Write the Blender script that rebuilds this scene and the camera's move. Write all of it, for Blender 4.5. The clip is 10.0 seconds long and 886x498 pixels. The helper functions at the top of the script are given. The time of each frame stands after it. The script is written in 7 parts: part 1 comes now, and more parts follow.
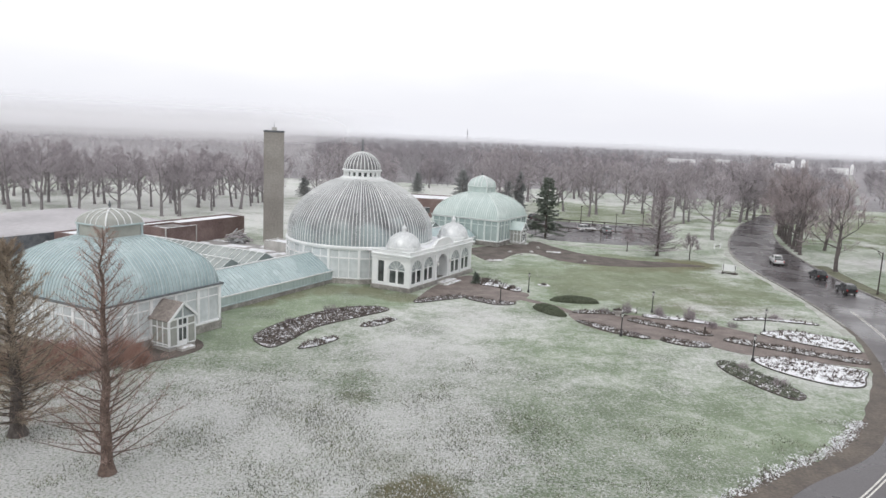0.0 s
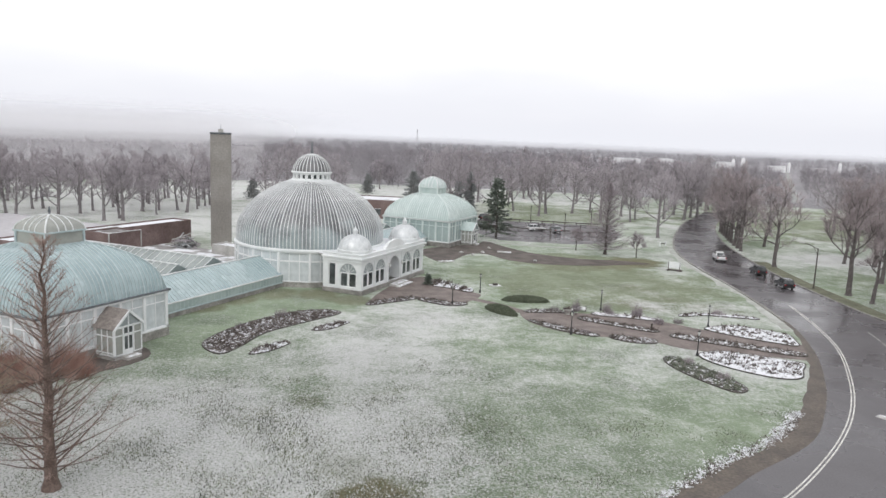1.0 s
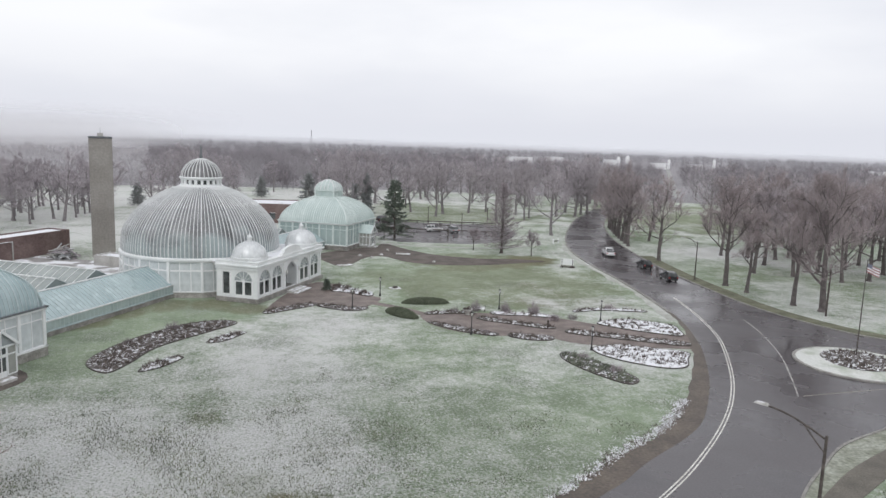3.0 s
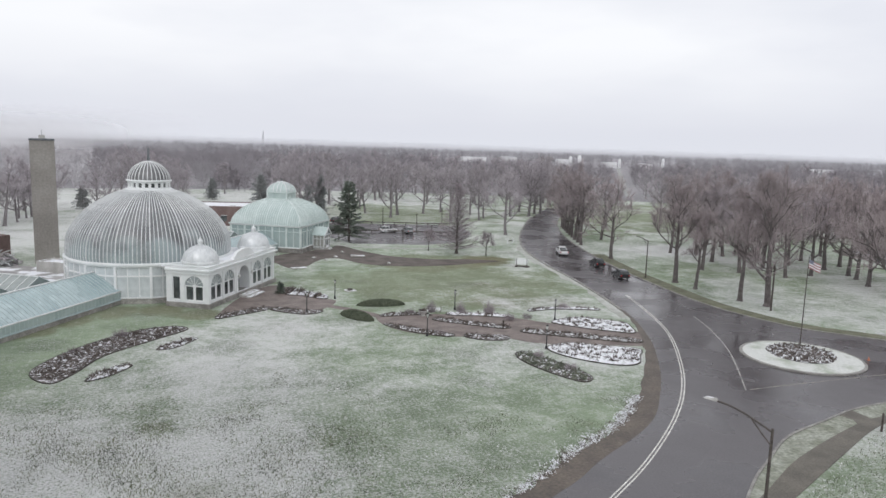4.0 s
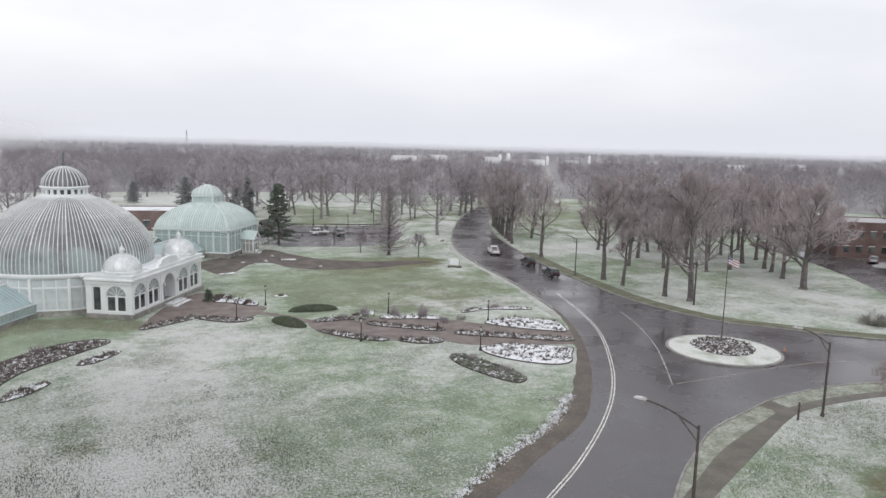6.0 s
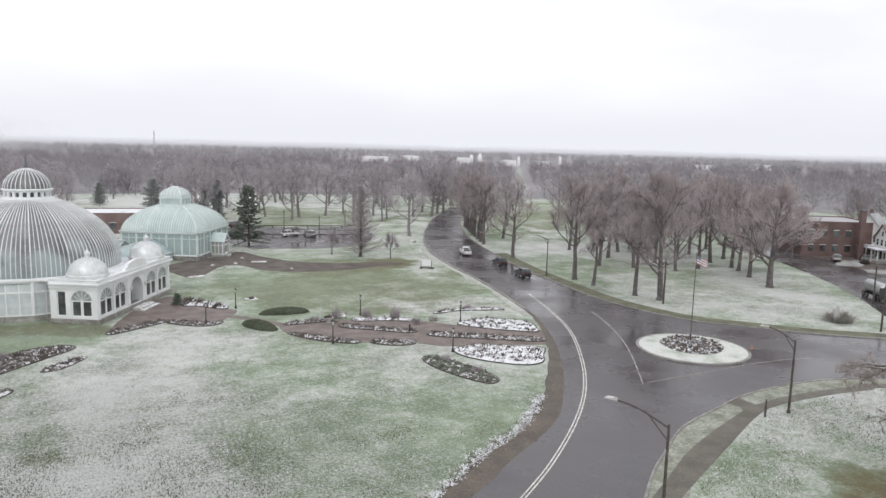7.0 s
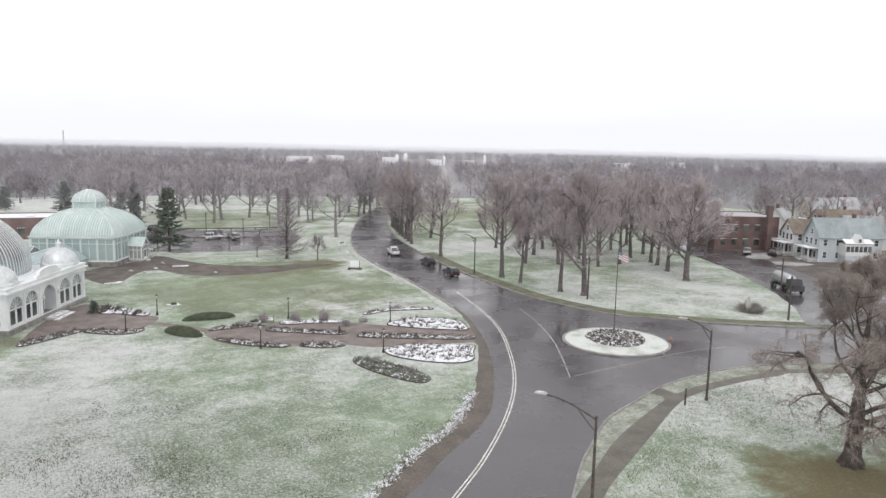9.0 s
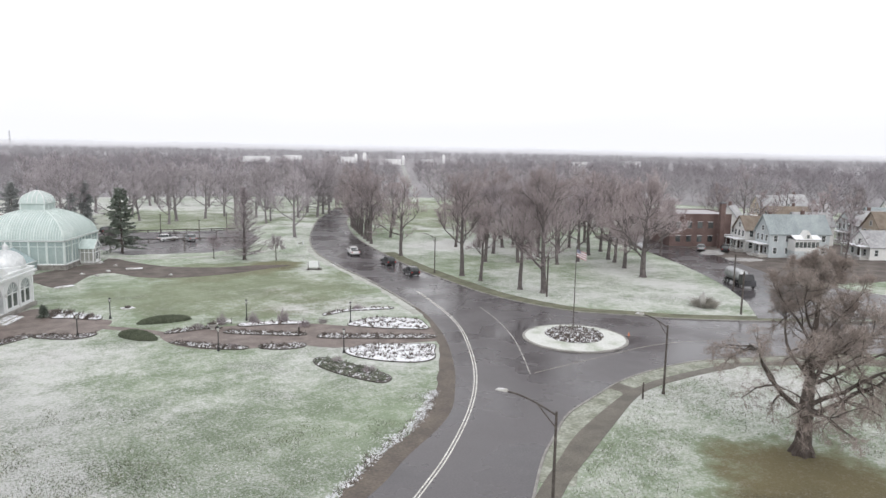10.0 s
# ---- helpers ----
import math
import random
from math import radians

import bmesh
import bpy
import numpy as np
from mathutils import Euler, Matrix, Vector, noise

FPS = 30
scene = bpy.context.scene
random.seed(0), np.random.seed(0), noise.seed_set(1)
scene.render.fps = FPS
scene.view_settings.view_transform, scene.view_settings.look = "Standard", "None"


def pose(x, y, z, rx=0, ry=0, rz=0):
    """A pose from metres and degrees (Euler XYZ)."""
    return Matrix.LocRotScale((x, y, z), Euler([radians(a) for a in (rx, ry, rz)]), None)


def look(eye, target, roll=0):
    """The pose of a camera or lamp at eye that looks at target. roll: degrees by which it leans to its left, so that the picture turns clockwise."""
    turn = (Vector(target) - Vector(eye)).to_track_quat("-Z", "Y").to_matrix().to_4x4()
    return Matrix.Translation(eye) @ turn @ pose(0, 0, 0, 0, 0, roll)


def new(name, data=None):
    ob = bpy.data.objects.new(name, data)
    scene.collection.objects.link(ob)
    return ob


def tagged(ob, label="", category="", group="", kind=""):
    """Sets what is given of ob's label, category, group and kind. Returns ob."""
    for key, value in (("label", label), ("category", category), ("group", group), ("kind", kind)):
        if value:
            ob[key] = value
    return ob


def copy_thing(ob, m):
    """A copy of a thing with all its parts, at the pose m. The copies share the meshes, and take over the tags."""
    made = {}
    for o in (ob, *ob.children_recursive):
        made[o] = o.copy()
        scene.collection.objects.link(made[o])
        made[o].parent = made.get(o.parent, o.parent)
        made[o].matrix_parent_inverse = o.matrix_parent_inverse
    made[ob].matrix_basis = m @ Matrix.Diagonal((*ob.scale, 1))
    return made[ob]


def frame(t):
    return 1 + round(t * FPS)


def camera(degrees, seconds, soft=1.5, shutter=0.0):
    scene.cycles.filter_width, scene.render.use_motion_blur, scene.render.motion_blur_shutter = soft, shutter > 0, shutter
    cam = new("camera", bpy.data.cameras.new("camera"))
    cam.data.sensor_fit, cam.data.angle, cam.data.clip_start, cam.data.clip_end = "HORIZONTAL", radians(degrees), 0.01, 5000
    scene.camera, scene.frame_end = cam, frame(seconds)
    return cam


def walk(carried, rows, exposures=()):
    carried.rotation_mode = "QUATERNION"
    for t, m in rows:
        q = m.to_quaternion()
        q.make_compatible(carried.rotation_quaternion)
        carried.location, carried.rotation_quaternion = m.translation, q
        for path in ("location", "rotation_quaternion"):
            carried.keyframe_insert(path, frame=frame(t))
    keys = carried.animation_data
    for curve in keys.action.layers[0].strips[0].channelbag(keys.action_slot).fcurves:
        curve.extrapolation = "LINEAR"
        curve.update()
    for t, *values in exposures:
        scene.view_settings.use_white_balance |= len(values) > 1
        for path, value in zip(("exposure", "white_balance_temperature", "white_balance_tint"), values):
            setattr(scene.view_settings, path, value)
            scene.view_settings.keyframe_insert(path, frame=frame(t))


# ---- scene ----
cam = camera(63.5, 10.0)
PATH = [
    (0, (5.391, 2.68, 23.422), (5.401, 4.655, 23.107), 2.6),
    (0.5, (5.443, 2.471, 23.566), (5.499, 4.445, 23.253), 2.6),
    (1, (5.384, 2.476, 23.679), (5.529, 4.447, 23.37), 2.4),
    (1.5, (5.453, 2.475, 23.745), (5.673, 4.439, 23.439), 2.3),
    (2, (5.35, 2.633, 23.845), (5.644, 4.588, 23.542), 2.2),
    (2.5, (5.305, 2.684, 24.015), (5.666, 4.628, 23.714), 2.1),
    (4, (5.406, 2.745, 24.286), (5.952, 4.646, 23.992), 1.8),
    (4.5, (5.401, 2.78, 24.451), (6.002, 4.665, 24.157), 1.7),
    (5, (5.42, 2.888, 24.608), (6.073, 4.755, 24.315), 1.6),
    (5.5, (5.407, 2.967, 24.806), (6.098, 4.821, 24.511), 1.5),
    (7, (5.516, 3.114, 25.04), (6.313, 4.925, 24.749), 1.4),
    (7.5, (5.481, 3.103, 25.1), (6.317, 4.897, 24.808), 1.4),
    (8, (5.335, 3.0, 25.093), (6.216, 4.772, 24.804), 1.4),
    (8.5, (5.316, 3.012, 25.155), (6.249, 4.758, 24.865), 1.3),
    (9, (5.232, 3.023, 25.146), (6.211, 4.743, 24.858), 1.2),
    (9.5, (5.157, 2.97, 25.128), (6.189, 4.659, 24.84), 1.1),
    (10, (5.263, 3.031, 25.079), (6.337, 4.693, 24.792), 1.1),
]
walk(cam, [(t, look(eye, target, roll)) for t, eye, target, roll in PATH],
     [(0, 0.16, 6450, 10), (1.5, 0.12, 6400, 10), (2.5, 0.0, 6340, 10), (4.5, -0.06, 6290, 10), (5.5, -0.04, 6320, 10), (7, 0.14, 6400, 10), (8, 0.21, 6450, 10), (10, 0.30, 6450, 10)])

# ---- world, sun, exposure ----
world = bpy.data.worlds.new("overcast_sky")
scene.world = world
world.use_nodes = True
wt = world.node_tree
wt.nodes.clear()
w_out = wt.nodes.new("ShaderNodeOutputWorld")
w_bg = wt.nodes.new("ShaderNodeBackground")
w_sky = wt.nodes.new("ShaderNodeTexSky")
w_sky.sky_type = "NISHITA"
w_sky.sun_disc = False
w_sky.sun_elevation, w_sky.sun_rotation = radians(38), radians(200)
w_sky.air_density, w_sky.dust_density = 1.0, 4.0
w_hsv = wt.nodes.new("ShaderNodeHueSaturation")
w_hsv.inputs["Saturation"].default_value = 0.12
w_hsv.inputs["Value"].default_value = 0.09
w_tc = wt.nodes.new("ShaderNodeTexCoord")
w_map = wt.nodes.new("ShaderNodeMapping")
w_map.inputs["Scale"].default_value = (1.0, 1.0, 3.5)
w_noise = wt.nodes.new("ShaderNodeTexNoise")
w_noise.inputs["Scale"].default_value = 1.9
w_noise.inputs["Detail"].default_value = 5.0
w_ramp = wt.nodes.new("ShaderNodeValToRGB")
w_ramp.color_ramp.elements[0].position, w_ramp.color_ramp.elements[0].color = 0.34, (0.84, 0.845, 0.885, 1)
w_ramp.color_ramp.elements[1].position, w_ramp.color_ramp.elements[1].color = 0.60, (1.0, 0.995, 1.0, 1)
w_sep = wt.nodes.new("ShaderNodeSeparateXYZ")
w_hor = wt.nodes.new("ShaderNodeMapRange")
w_hor.inputs["From Min"].default_value, w_hor.inputs["From Max"].default_value = -0.01, 0.13
w_hor.inputs["To Min"].default_value, w_hor.inputs["To Max"].default_value = 1.0, 0.0
w_low = wt.nodes.new("ShaderNodeMixRGB")
w_low.inputs["Color2"].default_value = (0.78, 0.785, 0.835, 1)
w_mix = wt.nodes.new("ShaderNodeMixRGB")
w_mix.inputs["Fac"].default_value = 0.9
wt.links.new(w_tc.outputs["Generated"], w_map.inputs["Vector"])
wt.links.new(w_map.outputs["Vector"], w_noise.inputs["Vector"])
wt.links.new(w_noise.outputs["Fac"], w_ramp.inputs["Fac"])
wt.links.new(w_tc.outputs["Generated"], w_sep.inputs["Vector"])
wt.links.new(w_sep.outputs["Z"], w_hor.inputs["Value"])
wt.links.new(w_hor.outputs["Result"], w_low.inputs["Fac"])
wt.links.new(w_ramp.outputs["Color"], w_low.inputs["Color1"])
wt.links.new(w_sky.outputs["Color"], w_hsv.inputs["Color"])
wt.links.new(w_hsv.outputs["Color"], w_mix.inputs["Color1"])
wt.links.new(w_low.outputs["Color"], w_mix.inputs["Color2"])
wt.links.new(w_mix.outputs["Color"], w_bg.inputs["Color"])
w_bg.inputs["Strength"].default_value = 1.08
wt.links.new(w_bg.outputs["Background"], w_out.inputs["Surface"])

sun_data = bpy.data.lights.new("sun", "SUN")
sun_data.energy, sun_data.angle, sun_data.color = 0.6, radians(25), (1.0, 0.97, 0.93)
sun = new("sun", sun_data)
sun.matrix_basis = look((0, 0, 60), (30, 60, 0))

# ---- materials ----
def tone(c):
    return (*c, 1.0) if len(c) == 3 else c


def mat(name, c1, c2, scale=0.5, fine=12.0, rough=0.8, gloss=0.0, metal=0.0, bump=0.25, snow=0.0, rand=0.0, spec=0.4, island=0.0, lo=0.36, hi=0.64, grit=0.28, flakes=1.3):
    """Two tones mixed by a broad noise, grained by a fine one; snow lies on faces that look up."""
    m = bpy.data.materials.new(name)
    m.use_nodes = True
    t = m.node_tree
    b = t.nodes["Principled BSDF"]
    tc = t.nodes.new("ShaderNodeTexCoord")

    def nz(sc, detail):
        n = t.nodes.new("ShaderNodeTexNoise")
        n.inputs["Scale"].default_value, n.inputs["Detail"].default_value = sc, detail
        t.links.new(tc.outputs["Object"], n.inputs["Vector"])
        return n.outputs["Fac"]

    def span(v, a, z, p, q):
        n = t.nodes.new("ShaderNodeMapRange")
        for k, x in (("From Min", a), ("From Max", z), ("To Min", p), ("To Max", q)):
            n.inputs[k].default_value = x
        t.links.new(v, n.inputs["Value"])
        return n.outputs["Result"]

    def mix(f, a, z, kind="MIX"):
        n = t.nodes.new("ShaderNodeMixRGB")
        n.blend_type = kind
        for sock, v in ((n.inputs[0], f), (n.inputs[1], a), (n.inputs[2], z)):
            if isinstance(v, bpy.types.NodeSocket):
                t.links.new(v, sock)
            else:
                sock.default_value = tone(v) if isinstance(v, tuple) else v
        return n.outputs[0]

    broad, grain = nz(scale, 4.0), nz(fine, 3.0)
    col = mix(span(broad, lo, hi, 0, 1), c1, c2)
    g = span(grain, 0.3, 0.7, 1 - grit, 1 + grit)
    gc = t.nodes.new("ShaderNodeCombineXYZ")
    for k in range(3):
        t.links.new(g, gc.inputs[k])
    col = mix(1.0, col, gc.outputs[0], "MULTIPLY")
    if rand or island:
        src = t.nodes.new("ShaderNodeObjectInfo").outputs["Random"] if rand else t.nodes.new("ShaderNodeNewGeometry").outputs["Random Per Island"]
        k = rand or island
        r = span(src, 0, 1, 1 - k, 1 + k)
        rc = t.nodes.new("ShaderNodeCombineXYZ")
        for i in range(3):
            t.links.new(r, rc.inputs[i])
        col = mix(1.0, col, rc.outputs[0], "MULTIPLY")
    if snow:
        ge = t.nodes.new("ShaderNodeNewGeometry")
        sep = t.nodes.new("ShaderNodeSeparateXYZ")
        t.links.new(ge.outputs["Normal"], sep.inputs[0])
        up = span(sep.outputs["Z"], 0.45, 0.85, 0, 1)
        sn = nz(flakes, 4.0)
        patch = span(sn, 0.62 - snow * 0.4, 0.70 - snow * 0.4, 0, 1)
        mu = t.nodes.new("ShaderNodeMath")
        mu.operation = "MULTIPLY"
        t.links.new(up, mu.inputs[0])
        t.links.new(patch, mu.inputs[1])
        col = mix(mu.outputs[0], col, (0.78, 0.79, 0.82))
    t.links.new(col, b.inputs["Base Color"])
    b.inputs["Metallic"].default_value = metal
    b.inputs["Specular IOR Level"].default_value = spec
    if gloss:
        t.links.new(span(broad, 0.35, 0.65, rough - gloss, rough + gloss), b.inputs["Roughness"])
    else:
        b.inputs["Roughness"].default_value = rough
    if bump:
        bp = t.nodes.new("ShaderNodeBump")
        bp.inputs["Strength"].default_value, bp.inputs["Distance"].default_value = bump, 0.03
        t.links.new(grain, bp.inputs["Height"])
        t.links.new(bp.outputs[0], b.inputs["Normal"])
    return m


def lawn_material(name, spots, base):
    """Grass under a thin, broken cover of snow; spots: (x, y, radius, change of the snow's cover)."""
    m = bpy.data.materials.new(name)
    m.use_nodes = True
    t = m.node_tree
    b = t.nodes["Principled BSDF"]
    tc = t.nodes.new("ShaderNodeTexCoord")

    def nz(sc, detail, rough=0.55):
        n = t.nodes.new("ShaderNodeTexNoise")
        n.inputs["Scale"].default_value, n.inputs["Detail"].default_value, n.inputs["Roughness"].default_value = sc, detail, rough
        t.links.new(tc.outputs["Object"], n.inputs["Vector"])
        return n.outputs["Fac"]

    def op(kind, a, z, clamp=False):
        n = t.nodes.new("ShaderNodeMath")
        n.operation, n.use_clamp = kind, clamp
        for sock, v in ((n.inputs[0], a), (n.inputs[1], z)):
            if isinstance(v, bpy.types.NodeSocket):
                t.links.new(v, sock)
            else:
                sock.default_value = v
        return n.outputs[0]

    def span(v, a, z, p, q):
        n = t.nodes.new("ShaderNodeMapRange")
        n.interpolation_type = "SMOOTHSTEP"
        for k, x in (("From Min", a), ("From Max", z), ("To Min", p), ("To Max", q)):
            n.inputs[k].default_value = x
        t.links.new(v, n.inputs["Value"])
        return n.outputs["Result"]

    def mix(f, a, z):
        n = t.nodes.new("ShaderNodeMixRGB")
        for sock, v in ((n.inputs[0], f), (n.inputs[1], a), (n.inputs[2], z)):
            if isinstance(v, bpy.types.NodeSocket):
                t.links.new(v, sock)
            else:
                sock.default_value = tone(v) if isinstance(v, tuple) else v
        return n.outputs[0]

    big, mid, clod, fine, speck = nz(0.03, 5, 0.6), nz(0.13, 6, 0.66), nz(0.85, 5, 0.7), nz(3.2, 4, 0.75), nz(9.0, 3, 0.8)
    cover = op("ADD", base, op("MULTIPLY", op("SUBTRACT", big, 0.5), 2.3))
    cover = op("ADD", cover, op("MULTIPLY", op("SUBTRACT", mid, 0.5), 1.7))
    dry = None
    for x, y, radius, amount in spots:
        d = t.nodes.new("ShaderNodeVectorMath")
        d.operation = "DISTANCE"
        t.links.new(tc.outputs["Object"], d.inputs[0])
        d.inputs[1].default_value = (x, y, 0)
        if amount > 1:
            here = span(op("ADD", d.outputs["Value"], op("MULTIPLY", op("SUBTRACT", mid, 0.5), radius * 1.6)), radius * 0.5, radius, amount - 1.0, 0.0)
            cover = op("SUBTRACT", cover, op("MULTIPLY", here, 0.9))
            dry = here if dry is None else op("MAXIMUM", dry, here)
        else:
            cover = op("ADD", cover, span(d.outputs["Value"], radius * 0.25, radius, amount, 0.0))
    cover = op("MINIMUM", op("MAXIMUM", cover, 0.0), 0.97)
    lump = op("ADD", op("MULTIPLY", clod, 0.22), op("ADD", op("MULTIPLY", fine, 0.58), op("MULTIPLY", speck, 0.2)))
    lump = span(lump, 0.40, 0.60, 0.0, 1.0)
    smooth = span(op("ADD", op("MULTIPLY", clod, 0.6), op("MULTIPLY", fine, 0.4)), 0.34, 0.66, 0.15, 0.85)
    near = t.nodes.new("ShaderNodeVectorMath")
    near.operation = "DISTANCE"
    t.links.new(tc.outputs["Object"], near.inputs[0])
    near.inputs[1].default_value = (-6, 44, 0)
    crisp = op("MAXIMUM", span(op("ADD", near.outputs["Value"], op("MULTIPLY", op("SUBTRACT", mid, 0.5), 30.0)), 18.0, 50.0, 1.0, 0.0), span(nz(0.09, 4), 0.52, 0.68, 0.1, 0.75))
    lump = op("ADD", op("MULTIPLY", lump, op("ADD", crisp, 0.35, True)), op("MULTIPLY", smooth, op("SUBTRACT", 0.65, crisp, True)))
    mask = span(op("SUBTRACT", cover, lump), -0.6, 0.6, 0.05, 0.83)
    green = mix(span(mid, 0.38, 0.62, 0, 1), (0.235, 0.305, 0.19), (0.335, 0.412, 0.28))
    green = mix(span(big, 0.56, 0.70, 0, 0.5), green, (0.18, 0.16, 0.10))
    if dry is not None:
        green = mix(dry, green, (0.19, 0.155, 0.08))
    green = mix(span(speck, 0.4, 0.7, 0.0, 0.26), green, (0.07, 0.085, 0.05))
    green = mix(op("MULTIPLY", crisp, span(nz(5.5, 3, 0.72), 0.52, 0.64, 0.0, 0.7)), green, (0.075, 0.08, 0.055))
    poke = nz(5.5, 3, 0.72)
    mask = op("MULTIPLY", mask, op("SUBTRACT", 1.0, op("MULTIPLY", crisp, span(poke, 0.54, 0.62, 0.0, 0.72))))
    mask = op("ADD", mask, op("MULTIPLY", crisp, span(poke, 0.38, 0.47, 0.42, 0.0)), True)
    if dry is not None:
        mask = op("MULTIPLY", mask, op("SUBTRACT", 1.0, op("MULTIPLY", dry, 0.75)))
    col = mix(mask, green, (0.785, 0.778, 0.782))
    t.links.new(col, b.inputs["Base Color"])
    b.inputs["Roughness"].default_value = 0.9
    b.inputs["Specular IOR Level"].default_value = 0.15
    bp = t.nodes.new("ShaderNodeBump")
    bp.inputs["Strength"].default_value, bp.inputs["Distance"].default_value = 1.0, 0.13
    t.links.new(lump, bp.inputs["Height"])
    t.links.new(bp.outputs[0], b.inputs["Normal"])
    return m


LAWN = lawn_material("snowy_lawn", [
    (-18, 46, 29, 1.0), (-6, 50, 14, 0.5), (-2, 72, 22, 0.1), (8, 60, 9, 0.45), (6, 45, 10, -0.1), (4.7, 46.5, 4, 1.85), (-1.5, 63.5, 1.5, 1.3), (2.5, 51, 3, 1.3), (4, 92, 18, 0.25), (-20, 95, 14, -0.9), (-6, 104, 13, -0.8), (-18, 85, 11, -0.9), (8.8, 52, 7, 0.5), (6, 75, 13, 0.4), (-5, 91, 9, 0.2), (20, 67, 9, 0.15), (45, 116, 36, -0.14), (35, 138, 26, -0.2), (26, 58, 22, -0.16),
    (57.5, 30.5, 10, 1.95), (42, 122, 26, 1.3), (40, 140, 13, 1.45), (25, 125, 12, 1.2), (64, 44, 9, 0.08), (-19.8, 97.8, 4.5, 1.5), (-15.9, 102.2, 4.5, 1.5), (-11, 106, 5, 1.5), (-5.5, 106.2, 4.5, 1.55), (0, 103.6, 4, 1.5), (90, 103, 22, 0.12), (110, 84, 20, 0.1), (100, 122, 18, 1.12), (104, 152, 14, 0.4), (54, 143, 8, 1.75), (48, 140, 8, 1.6), (98, 104, 40, 0.16), (108, 112, 26, 1.1), (84, 98, 10, 0.2), (112, 180, 12, 0.3), (130, 210, 14, 0.3), (152, 248, 16, 0.3), (112, 92, 9, 0.25), (94, 116, 8, 0.25), (50, 240, 45, 1.25), (150, 230, 70, 1.3), (-60, 220, 130, 0.45), (10, 310, 140, 0.35)], 0.39)
ASPHALT = mat("wet_asphalt", (0.066, 0.06, 0.064), (0.106, 0.098, 0.103), 0.11, 7.0, 0.27, 0.16, bump=0.12, spec=0.5, grit=0.16)
VERGE = mat("muddy_verge", (0.074, 0.059, 0.047), (0.122, 0.098, 0.077), 0.4, 4.0, 0.5, bump=0.6, grit=0.35)
PATHWAY = mat("brown_path", (0.135, 0.108, 0.097), (0.215, 0.178, 0.162), 0.5, 6.0, 0.6, bump=0.3, grit=0.3)
TANPATH = mat("tan_path", (0.092, 0.082, 0.066), (0.14, 0.126, 0.102), 0.5, 8.0, 0.5, bump=0.3)
CONCRETE = mat("pale_concrete", (0.34, 0.33, 0.31), (0.48, 0.47, 0.45), 0.7, 9.0, 0.8, snow=0.4, grit=0.14)
KERB = mat("kerb_stone", (0.20, 0.19, 0.18), (0.32, 0.31, 0.29), 0.7, 9.0, 0.7)
KERBSNOW = mat("snowy_pavement", (0.34, 0.345, 0.31), (0.48, 0.49, 0.46), 0.5, 6.0, 0.8, grit=0.14)
DIRT = mat("bare_dirt", (0.085, 0.072, 0.064), (0.15, 0.128, 0.115), 0.35, 5.0, 0.85, bump=0.6)
SOIL = mat("dark_mulch", (0.055, 0.047, 0.043), (0.115, 0.098, 0.09), 1.2, 6.0, 0.85, bump=0.9, snow=0.22, flakes=4.0)
SNOWBED = mat("snowy_mulch", (0.10, 0.085, 0.085), (0.22, 0.19, 0.19), 1.5, 5.0, 0.85, bump=0.9, snow=0.66, flakes=3.5)
EDGING = mat("dark_edging", (0.05, 0.045, 0.04), (0.10, 0.09, 0.08), 2.0, 10.0, 0.7)
LINE = mat("worn_road_paint", (0.72, 0.71, 0.67), (0.52, 0.50, 0.46), 1.1, 6.0, 0.55)
YELLOW = mat("worn_yellow_paint", (0.34, 0.32, 0.27), (0.20, 0.19, 0.17), 0.9, 6.0, 0.55)
FADED = mat("faded_road_paint", (0.50, 0.49, 0.46), (0.26, 0.25, 0.24), 0.9, 6.0, 0.55)
WHITE = mat("white_paint", (0.80, 0.81, 0.81), (0.70, 0.72, 0.72), 0.35, 5.0, 0.5, bump=0.05, grit=0.05)
STONE = mat("grey_plinth_stone", (0.22, 0.21, 0.195), (0.36, 0.345, 0.32), 0.9, 7.0, 0.8, rand=0.12)
GLASS = mat("dome_glass", (0.085, 0.083, 0.088), (0.19, 0.188, 0.192), 0.2, 2.0, 0.36, 0.06, bump=0.0, spec=0.4, rand=0.18, grit=0.12)


